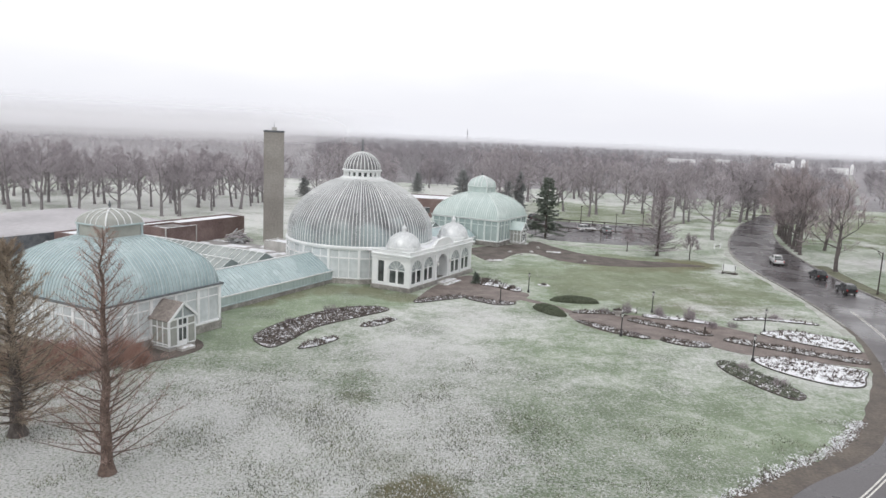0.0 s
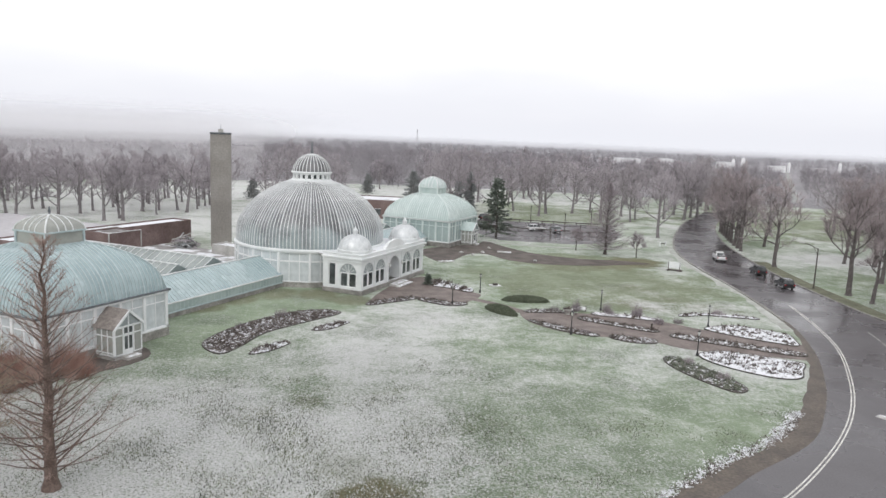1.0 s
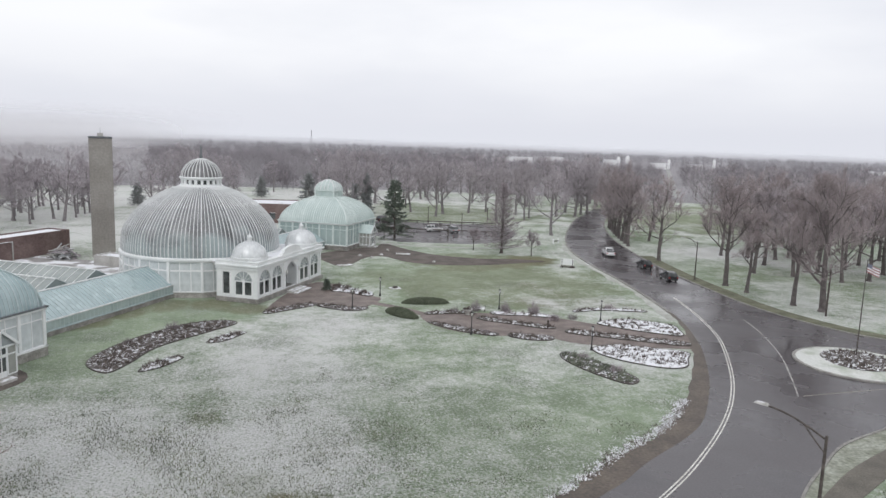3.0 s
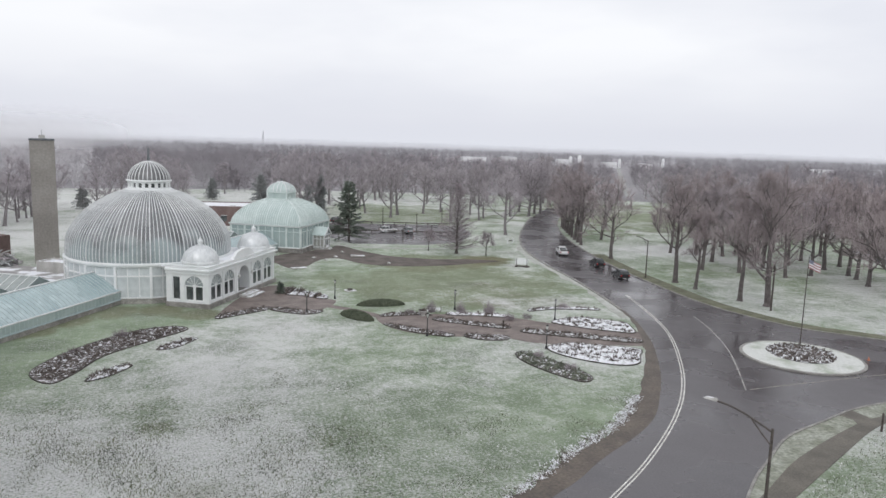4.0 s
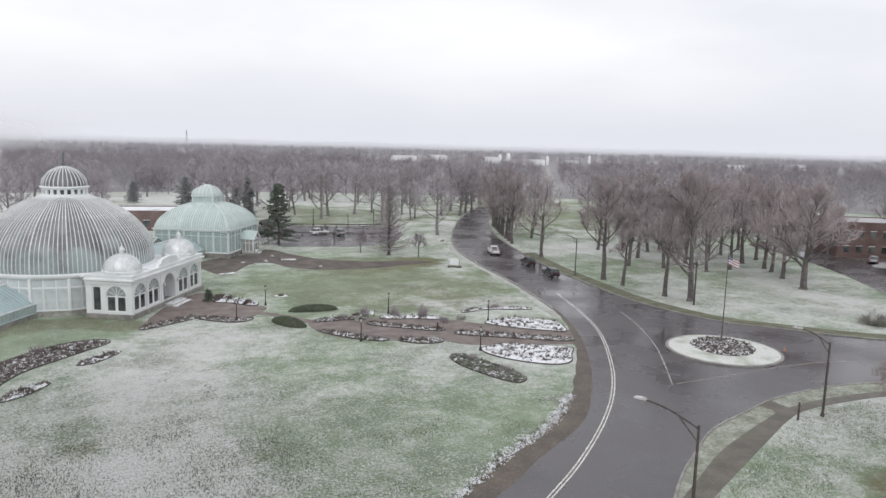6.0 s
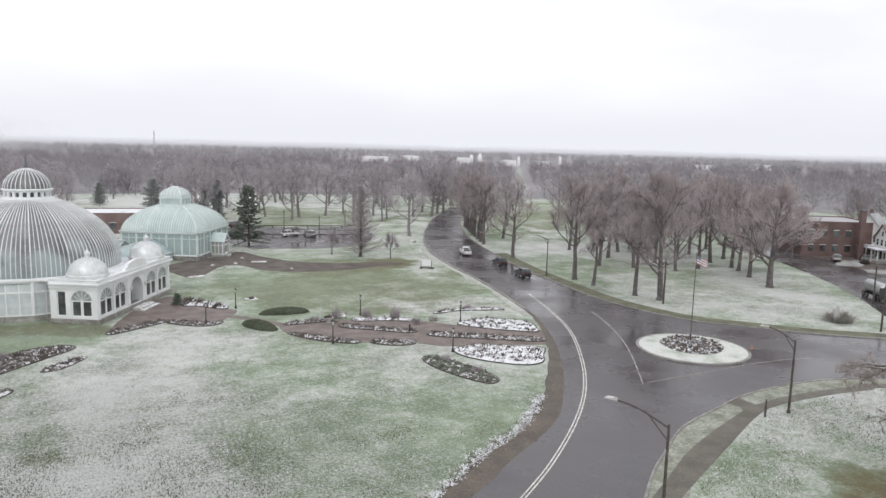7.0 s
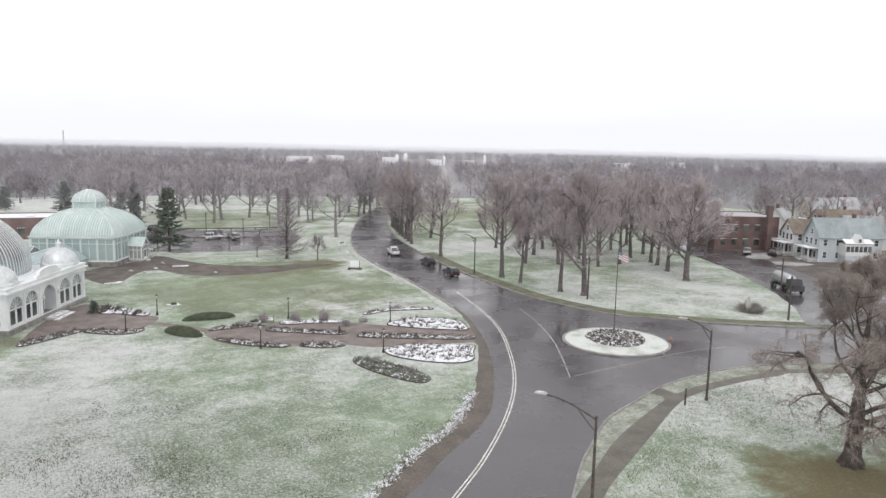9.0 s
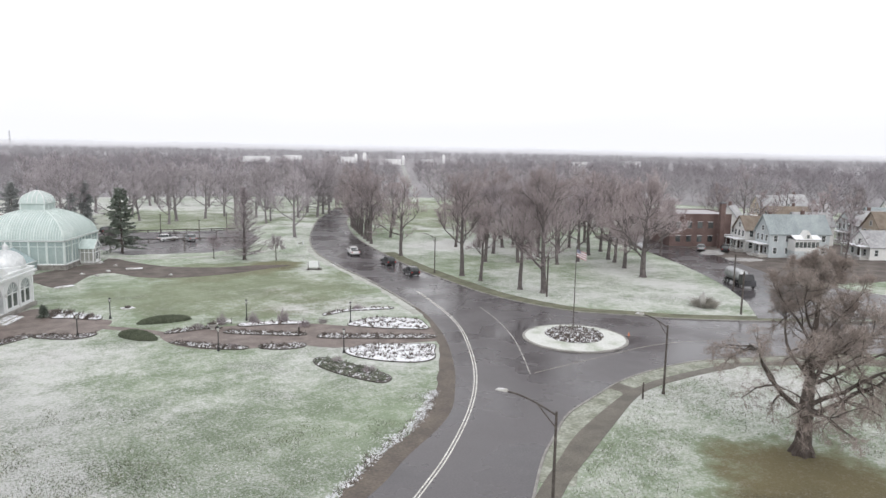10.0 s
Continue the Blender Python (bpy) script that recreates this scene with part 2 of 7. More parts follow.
def paled(m, colour, low, high):
    """A paler tone over the lower panes, with a ragged upper edge."""
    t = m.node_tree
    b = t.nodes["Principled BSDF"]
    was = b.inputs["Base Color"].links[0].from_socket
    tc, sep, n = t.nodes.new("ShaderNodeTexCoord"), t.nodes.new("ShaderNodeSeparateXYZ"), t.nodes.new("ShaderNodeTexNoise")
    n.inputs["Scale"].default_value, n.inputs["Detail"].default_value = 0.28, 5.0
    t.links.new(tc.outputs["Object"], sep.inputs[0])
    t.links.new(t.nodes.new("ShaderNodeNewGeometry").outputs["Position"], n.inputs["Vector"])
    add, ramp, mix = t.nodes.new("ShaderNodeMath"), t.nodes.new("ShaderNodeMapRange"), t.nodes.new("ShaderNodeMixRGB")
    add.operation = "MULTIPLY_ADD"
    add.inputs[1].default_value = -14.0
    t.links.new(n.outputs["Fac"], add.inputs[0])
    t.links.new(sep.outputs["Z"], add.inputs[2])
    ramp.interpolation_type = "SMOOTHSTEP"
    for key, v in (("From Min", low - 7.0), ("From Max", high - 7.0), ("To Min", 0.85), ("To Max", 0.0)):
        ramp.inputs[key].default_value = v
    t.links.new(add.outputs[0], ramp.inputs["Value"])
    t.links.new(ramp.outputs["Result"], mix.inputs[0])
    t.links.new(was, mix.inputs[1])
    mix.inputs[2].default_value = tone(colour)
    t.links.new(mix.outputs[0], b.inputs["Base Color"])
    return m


DOMEGLASS = paled(mat("main_dome_glass", (0.115, 0.118, 0.125), (0.25, 0.252, 0.26), 0.2, 2.0, 0.36, 0.06, bump=0.0, spec=0.4, rand=0.2, grit=0.12), (0.36, 0.42, 0.425), 5.5, 11.0)
MINT = mat("mint_whitewashed_glass", (0.43, 0.515, 0.498), (0.54, 0.615, 0.595), 0.22, 1.6, 0.22, 0.08, bump=0.0, spec=0.6, grit=0.08)
SKYGLASS = mat("blue_whitewashed_glass", (0.325, 0.415, 0.43), (0.42, 0.505, 0.515), 0.22, 0.9, 0.24, 0.06, bump=0.0, spec=0.6, grit=0.10)
FANGLASS = mat("grey_fanlight_glass", (0.30, 0.33, 0.335), (0.40, 0.43, 0.435), 0.6, 2.0, 0.15, bump=0.0, spec=0.6, grit=0.05)
PORCHROOF = mat("brown_porch_shingles", (0.19, 0.165, 0.15), (0.27, 0.24, 0.22), 0.8, 6.0, 0.85)
FOREST = mat("woodland_floor", (0.19, 0.175, 0.19), (0.275, 0.257, 0.272), 0.012, 0.3, 0.9)
# Far wood lightened to the mist's tone: haze put into the base colour.
MISTTWIG = mat("haze_tinted_distant_wood", (0.45, 0.43, 0.45), (0.52, 0.495, 0.515), 0.01, 0.2, 0.95, bump=0.0, island=0.04, grit=0.06)
YARD = mat("snowy_gravel_yard", (0.27, 0.26, 0.255), (0.42, 0.41, 0.405), 0.15, 3.0, 0.9, snow=0.3, flakes=0.3, grit=0.2)
GRAVEL = mat("pale_gravel", (0.25, 0.243, 0.238), (0.38, 0.37, 0.365), 0.4, 4.0, 0.9, grit=0.25)
ISLEGRASS = mat("snowy_island_grass", (0.36, 0.395, 0.325), (0.60, 0.61, 0.585), 0.35, 5.0, 0.9, bump=0.4, grit=0.12, lo=0.3, hi=0.5)
RIDGE = mat("distant_ridge", (0.25, 0.243, 0.265), (0.31, 0.302, 0.325), 0.004, 0.03, 1.0, bump=0.0, spec=0.0, grit=0.10)
FARWALL = mat("far_pale_cladding", (0.70, 0.70, 0.71), (0.80, 0.80, 0.81), 0.05, 1.0, 0.8)


def mist(name, low, full, high, dense, x_full=0.0, x_none=0.0, glow=False):
    """Grey-white sheet imitating mist to close the distance, thin at its foot and top."""
    m = bpy.data.materials.new(name)
    m.use_nodes = True
    t = m.node_tree
    t.nodes.clear()
    out, mix = t.nodes.new("ShaderNodeOutputMaterial"), t.nodes.new("ShaderNodeMixShader")
    clear, veil = t.nodes.new("ShaderNodeBsdfTransparent"), t.nodes.new("ShaderNodeMixShader")
    front, back = t.nodes.new("ShaderNodeBsdfDiffuse"), t.nodes.new("ShaderNodeBsdfTranslucent")
    front.inputs["Color"].default_value = back.inputs["Color"].default_value = (0.97, 0.97, 0.985, 1)
    veil.inputs[0].default_value = 0.5
    t.links.new(front.outputs[0], veil.inputs[1])
    t.links.new(back.outputs[0], veil.inputs[2])
    tc, sep = t.nodes.new("ShaderNodeTexCoord"), t.nodes.new("ShaderNodeSeparateXYZ")
    t.links.new(tc.outputs["Object"], sep.inputs[0])

    def ramp(sock, a, z, p, q):
        n = t.nodes.new("ShaderNodeMapRange")
        n.interpolation_type = "SMOOTHSTEP"
        for key, x in (("From Min", a), ("From Max", z), ("To Min", p), ("To Max", q)):
            n.inputs[key].default_value = x
        t.links.new(sock, n.inputs["Value"])
        return n.outputs["Result"]

    def times(a, b):
        n = t.nodes.new("ShaderNodeMath")
        n.operation = "MULTIPLY"
        t.links.new(a, n.inputs[0])
        t.links.new(b, n.inputs[1])
        return n.outputs[0]

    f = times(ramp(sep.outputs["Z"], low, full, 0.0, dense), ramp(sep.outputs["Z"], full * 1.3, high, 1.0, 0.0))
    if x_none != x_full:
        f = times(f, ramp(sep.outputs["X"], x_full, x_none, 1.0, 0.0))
    # Here the sheet gives off sky-coloured light of its own to imitate haze.
    if glow:
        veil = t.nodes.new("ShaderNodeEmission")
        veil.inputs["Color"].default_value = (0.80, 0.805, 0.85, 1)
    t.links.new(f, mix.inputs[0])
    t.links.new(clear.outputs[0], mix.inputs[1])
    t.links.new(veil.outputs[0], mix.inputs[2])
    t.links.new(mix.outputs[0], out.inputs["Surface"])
    return m


NEARMIST = mist("mist_sheet_behind_woods", 2.0, 19.0, 46.0, 0.84, -190.0, -20.0)
PARKMIST = mist("haze_sheet_before_woods", -8.0, 4.0, 22.0, 0.17)
MIDMIST = mist("haze_sheet_within_woods", 0.0, 9.0, 24.0, 0.12)
DEEPMIST = mist("haze_sheet_over_deep_woods", 2.0, 11.0, 26.0, 0.2)
FARMIST = mist("glowing_haze_sheet_on_horizon", 3.0, 18.0, 80.0, 0.78, glow=True)
SHADEGLASS = mat("grey_wall_glass", (0.33, 0.405, 0.395), (0.42, 0.49, 0.48), 0.3, 1.5, 0.14, bump=0.0, spec=0.6, grit=0.08)
DRYGRASS = mat("dry_verge_grass", (0.105, 0.11, 0.072), (0.18, 0.182, 0.125), 0.5, 5.0, 0.9, bump=0.5, grit=0.35)
PALEGRASS = mat("pale_dry_grass", (0.20, 0.212, 0.165), (0.335, 0.345, 0.298), 0.6, 3.0, 0.9, bump=0.5, grit=0.3)
WBAR = mat("pale_blue_glazing_bar", (0.47, 0.545, 0.555), (0.40, 0.475, 0.49), 0.4, 3.0, 0.5, bump=0.0, grit=0.12)
OLIVEGLASS = mat("grey_green_old_glass", (0.21, 0.238, 0.228), (0.34, 0.37, 0.358), 0.2, 1.2, 0.25, bump=0.0, spec=0.5, grit=0.08)
TANGLASS = mat("dusty_tan_glass", (0.30, 0.31, 0.285), (0.39, 0.395, 0.365), 0.3, 1.5, 0.25, bump=0.0, spec=0.5, grit=0.06)
MILK = mat("misted_window_glass", (0.54, 0.58, 0.59), (0.70, 0.73, 0.74), 0.4, 1.5, 0.2, bump=0.0, spec=0.6, rand=0.10, grit=0.08)
DARKGLASS = mat("dark_window_glass", (0.05, 0.056, 0.06), (0.12, 0.13, 0.13), 0.8, 3.0, 0.08, bump=0.0, spec=0.7, rand=0.3, grit=0.08)
BAR = mat("pale_glazing_bar", (0.76, 0.77, 0.77), (0.60, 0.615, 0.615), 0.9, 6.0, 0.5, bump=0.0, grit=0.10)
MINTBAR = mat("mint_glazing_bar", (0.66, 0.72, 0.70), (0.57, 0.64, 0.62), 0.6, 6.0, 0.5, bump=0.0, grit=0.09)
SILVER = mat("silver_roof_metal", (0.58, 0.60, 0.61), (0.70, 0.715, 0.72), 0.9, 3.0, 0.4, bump=0.0, metal=0.2, grit=0.09)
GUTTER = mat("dark_gutter", (0.10, 0.11, 0.12), (0.17, 0.18, 0.19), 1.0, 8.0, 0.5)
SNOWROOF = mat("snowy_flat_roof", (0.36, 0.35, 0.35), (0.48, 0.47, 0.47), 0.12, 2.0, 0.85, snow=0.8, grit=0.14, flakes=0.25)
GREYROOF = mat("grey_flat_roof", (0.38, 0.365, 0.38), (0.48, 0.465, 0.48), 0.06, 1.0, 0.85, grit=0.08)
TARROOF = mat("brown_tar_roof", (0.17, 0.155, 0.15), (0.26, 0.245, 0.24), 0.3, 3.0, 0.8, snow=0.15, flakes=0.4)
BRICK = mat("red_brick", (0.12, 0.08, 0.073), (0.175, 0.122, 0.112), 0.35, 6.0, 0.85)
DULLBRICK = mat("dull_red_brick", (0.145, 0.10, 0.093), (0.215, 0.158, 0.147), 0.3, 5.0, 0.85)
TANBRICK = mat("tan_grey_brick", (0.232, 0.216, 0.198), (0.305, 0.286, 0.264), 0.18, 3.0, 0.85, grit=0.12)
BARK = mat("grey_brown_bark", (0.07, 0.06, 0.055), (0.13, 0.113, 0.105), 1.5, 9.0, 0.9, bump=0.8)
TWIG = mat("bare_twigs", (0.285, 0.248, 0.262), (0.375, 0.335, 0.35), 0.3, 3.0, 0.9, bump=0.0, rand=0.15)
BROWNTWIG = mat("brown_bare_twigs", (0.32, 0.273, 0.277), (0.41, 0.357, 0.36), 0.3, 3.0, 0.9, bump=0.0, rand=0.15)
# Paler than the near bark: some haze is put into the colour.
PARKBARK = mat("haze_lifted_park_bark", (0.10, 0.087, 0.085), (0.165, 0.146, 0.143), 1.5, 9.0, 0.9, bump=0.6)
PARKSNOW = mat("snowy_park_walk", (0.26, 0.27, 0.25), (0.34, 0.345, 0.33), 0.12, 2.0, 0.9, grit=0.2)
OAKBARK = mat("dark_oak_bark", (0.062, 0.05, 0.044), (0.115, 0.096, 0.086), 1.5, 9.0, 0.9, bump=0.8)
OAKTWIG = mat("brown_oak_twigs", (0.26, 0.213, 0.192), (0.36, 0.31, 0.285), 0.5, 4.0, 0.9, bump=0.0)
# Bark and twigs paled for distance: the haze is put into their colour.
PALEBARK = mat("haze_paled_bark", (0.19, 0.172, 0.176), (0.26, 0.24, 0.245), 1.5, 9.0, 0.9, bump=0.5)
PALETWIG = mat("haze_paled_twigs", (0.35, 0.318, 0.336), (0.43, 0.395, 0.414), 0.3, 3.0, 0.9, bump=0.0, rand=0.09)
RUSTBARK = mat("rusty_larch_bark", (0.10, 0.07, 0.058), (0.175, 0.13, 0.11), 1.5, 9.0, 0.9, bump=0.8)
RUSTTWIG = mat("rusty_larch_twigs", (0.27, 0.185, 0.155), (0.38, 0.285, 0.25), 0.5, 4.0, 0.9, bump=0.0)
OLIVETWIG = mat("olive_brown_dry_needles", (0.24, 0.19, 0.145), (0.36, 0.30, 0.235), 0.5, 4.0, 0.9, bump=0.0)
REDTWIG = mat("reddish_shrub_twigs", (0.27, 0.155, 0.125), (0.38, 0.25, 0.21), 0.6, 4.0, 0.9, bump=0.0)
GREYTWIG = mat("grey_olive_dry_twigs", (0.24, 0.225, 0.20), (0.37, 0.355, 0.32), 0.5, 4.0, 0.9, bump=0.0)
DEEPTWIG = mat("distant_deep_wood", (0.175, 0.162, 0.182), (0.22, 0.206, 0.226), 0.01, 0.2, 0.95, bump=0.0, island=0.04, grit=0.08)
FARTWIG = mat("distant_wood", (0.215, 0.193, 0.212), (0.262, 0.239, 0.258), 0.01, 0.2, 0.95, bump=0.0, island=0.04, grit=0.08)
NEEDLE = mat("dark_spruce_needles", (0.092, 0.112, 0.09), (0.16, 0.18, 0.15), 0.8, 6.0, 0.9, bump=0.0, snow=0.12)
# Lighter copy of the spruce needles, with distance haze put into the colour.
PALENEEDLE = mat("haze_paled_spruce_needles", (0.225, 0.235, 0.235), (0.295, 0.303, 0.30), 0.8, 6.0, 0.9, bump=0.0, snow=0.08)
HEDGE = mat("clipped_green_hedge", (0.08, 0.095, 0.064), (0.128, 0.144, 0.10), 1.2, 8.0, 0.9, bump=0.0, island=0.15)
BLACK = mat("black_painted_metal", (0.025, 0.025, 0.027), (0.05, 0.05, 0.052), 2.0, 12.0, 0.45)
POLEWOOD = mat("dark_pole", (0.06, 0.05, 0.045), (0.11, 0.095, 0.085), 1.5, 9.0, 0.8)
STEEL = mat("galvanised_steel", (0.38, 0.39, 0.40), (0.50, 0.51, 0.52), 1.5, 9.0, 0.45, metal=0.6)
CARWHITE = mat("white_car_paint", (0.78, 0.78, 0.78), (0.72, 0.72, 0.73), 0.8, 6.0, 0.2, bump=0.0, spec=0.6, grit=0.05)
CARDARK = mat("dark_car_paint", (0.02, 0.02, 0.022), (0.045, 0.045, 0.05), 0.8, 6.0, 0.22, bump=0.0, spec=0.6, grit=0.05)
CARSILVER = mat("silver_car_paint", (0.45, 0.46, 0.47), (0.56, 0.57, 0.58), 0.8, 6.0, 0.25, bump=0.0, metal=0.4, grit=0.05)
RUBBER = mat("tyre_rubber", (0.018, 0.018, 0.018), (0.035, 0.034, 0.033), 3.0, 12.0, 0.85)
REDLAMP = mat("red_tail_lamp", (0.35, 0.02, 0.02), (0.28, 0.015, 0.015), 3.0, 12.0, 0.3, bump=0.0)
LAMPGLASS = mat("lamp_glass", (0.60, 0.60, 0.58), (0.70, 0.70, 0.68), 3.0, 12.0, 0.2, bump=0.0, grit=0.05)
SIDING = mat("white_house_siding", (0.66, 0.66, 0.65), (0.74, 0.74, 0.73), 0.5, 6.0, 0.7, grit=0.08)
BLUESIDING = mat("pale_blue_house_siding", (0.46, 0.50, 0.52), (0.54, 0.58, 0.595), 0.5, 6.0, 0.7, grit=0.08)
TANSIDING = mat("tan_house_siding", (0.36, 0.30, 0.24), (0.44, 0.38, 0.31), 0.5, 6.0, 0.7, grit=0.08)
BLUEROOF = mat("blue_grey_shingles", (0.25, 0.285, 0.295), (0.335, 0.37, 0.38), 0.3, 4.0, 0.85, grit=0.16)
BROWNROOF = mat("brown_shingles", (0.165, 0.132, 0.105), (0.235, 0.195, 0.16), 0.6, 5.0, 0.85, grit=0.2)
DARKROOF = mat("dark_snowy_shingles", (0.30, 0.30, 0.31), (0.42, 0.42, 0.43), 0.3, 3.0, 0.85, grit=0.2)
FLAGRED = mat("red_flag_cloth", (0.40, 0.22, 0.22), (0.34, 0.18, 0.18), 1.0, 8.0, 0.8, grit=0.05)
FLAGWHITE = mat("white_flag_cloth", (0.76, 0.76, 0.77), (0.70, 0.70, 0.72), 1.0, 8.0, 0.8, grit=0.05)
FLAGBLUE = mat("blue_flag_cloth", (0.22, 0.23, 0.29), (0.19, 0.20, 0.26), 1.0, 8.0, 0.8, grit=0.05)
SNOWPILE = mat("lying_snow", (0.78, 0.79, 0.81), (0.70, 0.715, 0.74), 0.8, 5.0, 0.8, bump=0.4, grit=0.14)


# ---- building helpers ----
def meshed(name, verts, faces, smooth=False):
    me = bpy.data.meshes.new(name)
    me.from_pydata([tuple(v) for v in verts], [], faces)
    if smooth:
        me.polygons.foreach_set("use_smooth", [True] * len(me.polygons))
    return me


def part(name, shape, material, parent, label="", at=None):
    """One mesh as a part of a thing or of a part; at: its place in the parent."""
    if isinstance(shape, bmesh.types.BMesh):
        me = bpy.data.meshes.new(name)
        bmesh.ops.recalc_face_normals(shape, faces=shape.faces)
        shape.to_mesh(me)
        shape.free()
    else:
        me = shape
    if not me.materials:
        me.materials.append(material)
    ob = new(name, me)
    ob.parent = parent
    if at is not None:
        ob.matrix_basis = at
    if label:
        tagged(ob, label)
    return ob


def thing(name, m, label, category, group=""):
    e = new(name)
    e.empty_display_size = 0.5
    e.matrix_basis = m
    return tagged(e, label, category, group)


def setting(name, shape, material, label, category):
    ob = part(name, shape, material, None)
    return tagged(ob, label, category, kind="structure")


def box(bm, x0, x1, y0, y1, z0, z1):
    v = [bm.verts.new((x, y, z)) for z in (z0, z1) for y in (y0, y1) for x in (x0, x1)]
    for f in ((0, 2, 3, 1), (4, 5, 7, 6), (0, 1, 5, 4), (2, 6, 7, 3), (0, 4, 6, 2), (1, 3, 7, 5)):
        bm.faces.new([v[i] for i in f])
    return bm


def boxed(x0, x1, y0, y1, z0, z1, bevel=0.0):
    bm = box(bmesh.new(), x0, x1, y0, y1, z0, z1)
    if bevel:
        bmesh.ops.bevel(bm, geom=bm.edges[:], offset=bevel, segments=1, affect="EDGES")
    return bm


def lathe(profile, a0=0.0, a1=math.tau, n=24):
    """A surface turned round the z axis; profile: (radius, height)."""
    full = abs(a1 - a0 - math.tau) < 1e-6
    cols = n if full else n + 1
    verts = [(r * math.cos(a0 + (a1 - a0) * k / n), r * math.sin(a0 + (a1 - a0) * k / n), z) for k in range(cols) for r, z in profile]
    p = len(profile)
    faces = [(k * p + i, ((k + 1) % cols) * p + i, ((k + 1) % cols) * p + i + 1, k * p + i + 1) for k in range(n) for i in range(p - 1)]
    return verts, faces


def lathed(name, profile, n=24, a0=0.0, a1=math.tau, smooth=True):
    return meshed(name, *lathe(profile, a0, a1, n), smooth)


def rib(profile, width, proud, sink=0.03):
    """A bar that follows a profile in the x-z plane, standing proud of it."""
    verts, faces = [], []
    for i, (r, z) in enumerate(profile):
        r0, z0 = profile[max(i - 1, 0)]
        r1, z1 = profile[min(i + 1, len(profile) - 1)]
        d = math.hypot(r1 - r0, z1 - z0) or 1.0
        nx, nz = (z1 - z0) / d, -(r1 - r0) / d
        for side in (-width / 2, width / 2):
            verts += [(r - nx * sink, side, z - nz * sink), (r + nx * proud, side, z + nz * proud)]
    for i in range(len(profile) - 1):
        a, b = 4 * i, 4 * i + 4
        faces += [(a + 1, a + 3, b + 3, b + 1), (a, a + 1, b + 1, b), (a + 2, b + 2, b + 3, a + 3)]
    e = 4 * (len(profile) - 1)
    faces += [(0, 2, 3, 1), (e, e + 1, e + 3, e + 2)]
    return verts, faces


def smoothed(points, closed=False, step=6):
    """A curve through the points (Catmull-Rom)."""
    pts = [Vector(p) for p in points]
    n = len(pts)
    out = []
    for i in range(n if closed else n - 1):
        p = [pts[(i + k) % n] if closed else pts[min(max(i + k, 0), n - 1)] for k in (-1, 0, 1, 2)]
        for j in range(step):
            t = j / step
            out.append(0.5 * ((2 * p[1]) + (p[2] - p[0]) * t + (2 * p[0] - 5 * p[1] + 4 * p[2] - p[3]) * t * t + (3 * p[1] - p[0] - 3 * p[2] + p[3]) * t ** 3))
    if not closed:
        out.append(pts[-1])
    return out


def slab(name, outline, z0, z1, holes=()):
    """A flat slab with that outline in plan, its sides going down to z0."""
    from mathutils.geometry import tessellate_polygon
    loops = [[Vector((p[0], p[1], 0)) for p in loop] for loop in (outline, *holes)]
    flat = [p for loop in loops for p in loop]
    verts = [(p.x, p.y, z1) for p in flat] + [(p.x, p.y, z0) for p in flat]
    n = len(flat)
    faces = []
    for tri in tessellate_polygon(loops):
        a, b, c = (flat[i] for i in tri)
        faces.append(tri if (b - a).cross(c - a).z > 0 else tri[::-1])
    k = 0
    for loop in loops:
        for i in range(len(loop)):
            j = (i + 1) % len(loop)
            faces.append((k + i, k + j, n + k + j, n + k + i))
        k += len(loop)
    return meshed(name, verts, faces)


def strip(name, line, width, z0, z1, side=0.0):
    """A ribbon with thickness along a line in plan; side shifts it to its left."""
    verts, faces = [], []
    for i, p in enumerate(line):
        d = (line[min(i + 1, len(line) - 1)] - line[max(i - 1, 0)]).normalized()
        nrm = Vector((-d.y, d.x))
        for o in (side - width / 2, side + width / 2):
            q = Vector((p.x, p.y)) + nrm * o
            verts += [(q.x, q.y, z0), (q.x, q.y, z1)]
    for i in range(len(line) - 1):
        a, b = 4 * i, 4 * i + 4
        faces += [(a + 1, b + 1, b + 3, a + 3), (a, b, b + 1, a + 1), (a + 2, a + 3, b + 3, b + 2)]
    e = 4 * (len(line) - 1)
    faces += [(0, 1, 3, 2), (e, e + 2, e + 3, e + 1)]
    return meshed(name, verts, faces)


def arch_wall(width, height, thick, openings):
    """A wall in the y-z plane, centred on y, its outer face at x = 0; openings: (y, half width, sill, springing, arched)."""
    from mathutils.geometry import tessellate_polygon
    loops = [[(-width / 2, 0), (width / 2, 0), (width / 2, height), (-width / 2, height)]]
    for y, hw, sill, spring, arched in openings:
        loop = [(y - hw, sill), (y - hw, spring)]
        if arched:
            loop += [(y - hw * math.cos(math.pi * k / 8), spring + hw * math.sin(math.pi * k / 8)) for k in range(1, 8)]
        loop += [(y + hw, spring), (y + hw, sill)]
        loops.append(loop)
    flat = [p for loop in loops for p in loop]
    n = len(flat)
    verts = [(0, a, b) for a, b in flat] + [(-thick, a, b) for a, b in flat]
    faces = []
    for tri in tessellate_polygon([[Vector((a, b, 0)) for a, b in loop] for loop in loops]):
        faces += [tuple(tri), tuple(n + i for i in reversed(tri))]
    k = 0
    for loop in loops:
        for i in range(len(loop)):
            j = (i + 1) % len(loop)
            faces.append((k + i, k + j, n + k + j, n + k + i))
        k += len(loop)
    return meshed("wall", verts, faces)


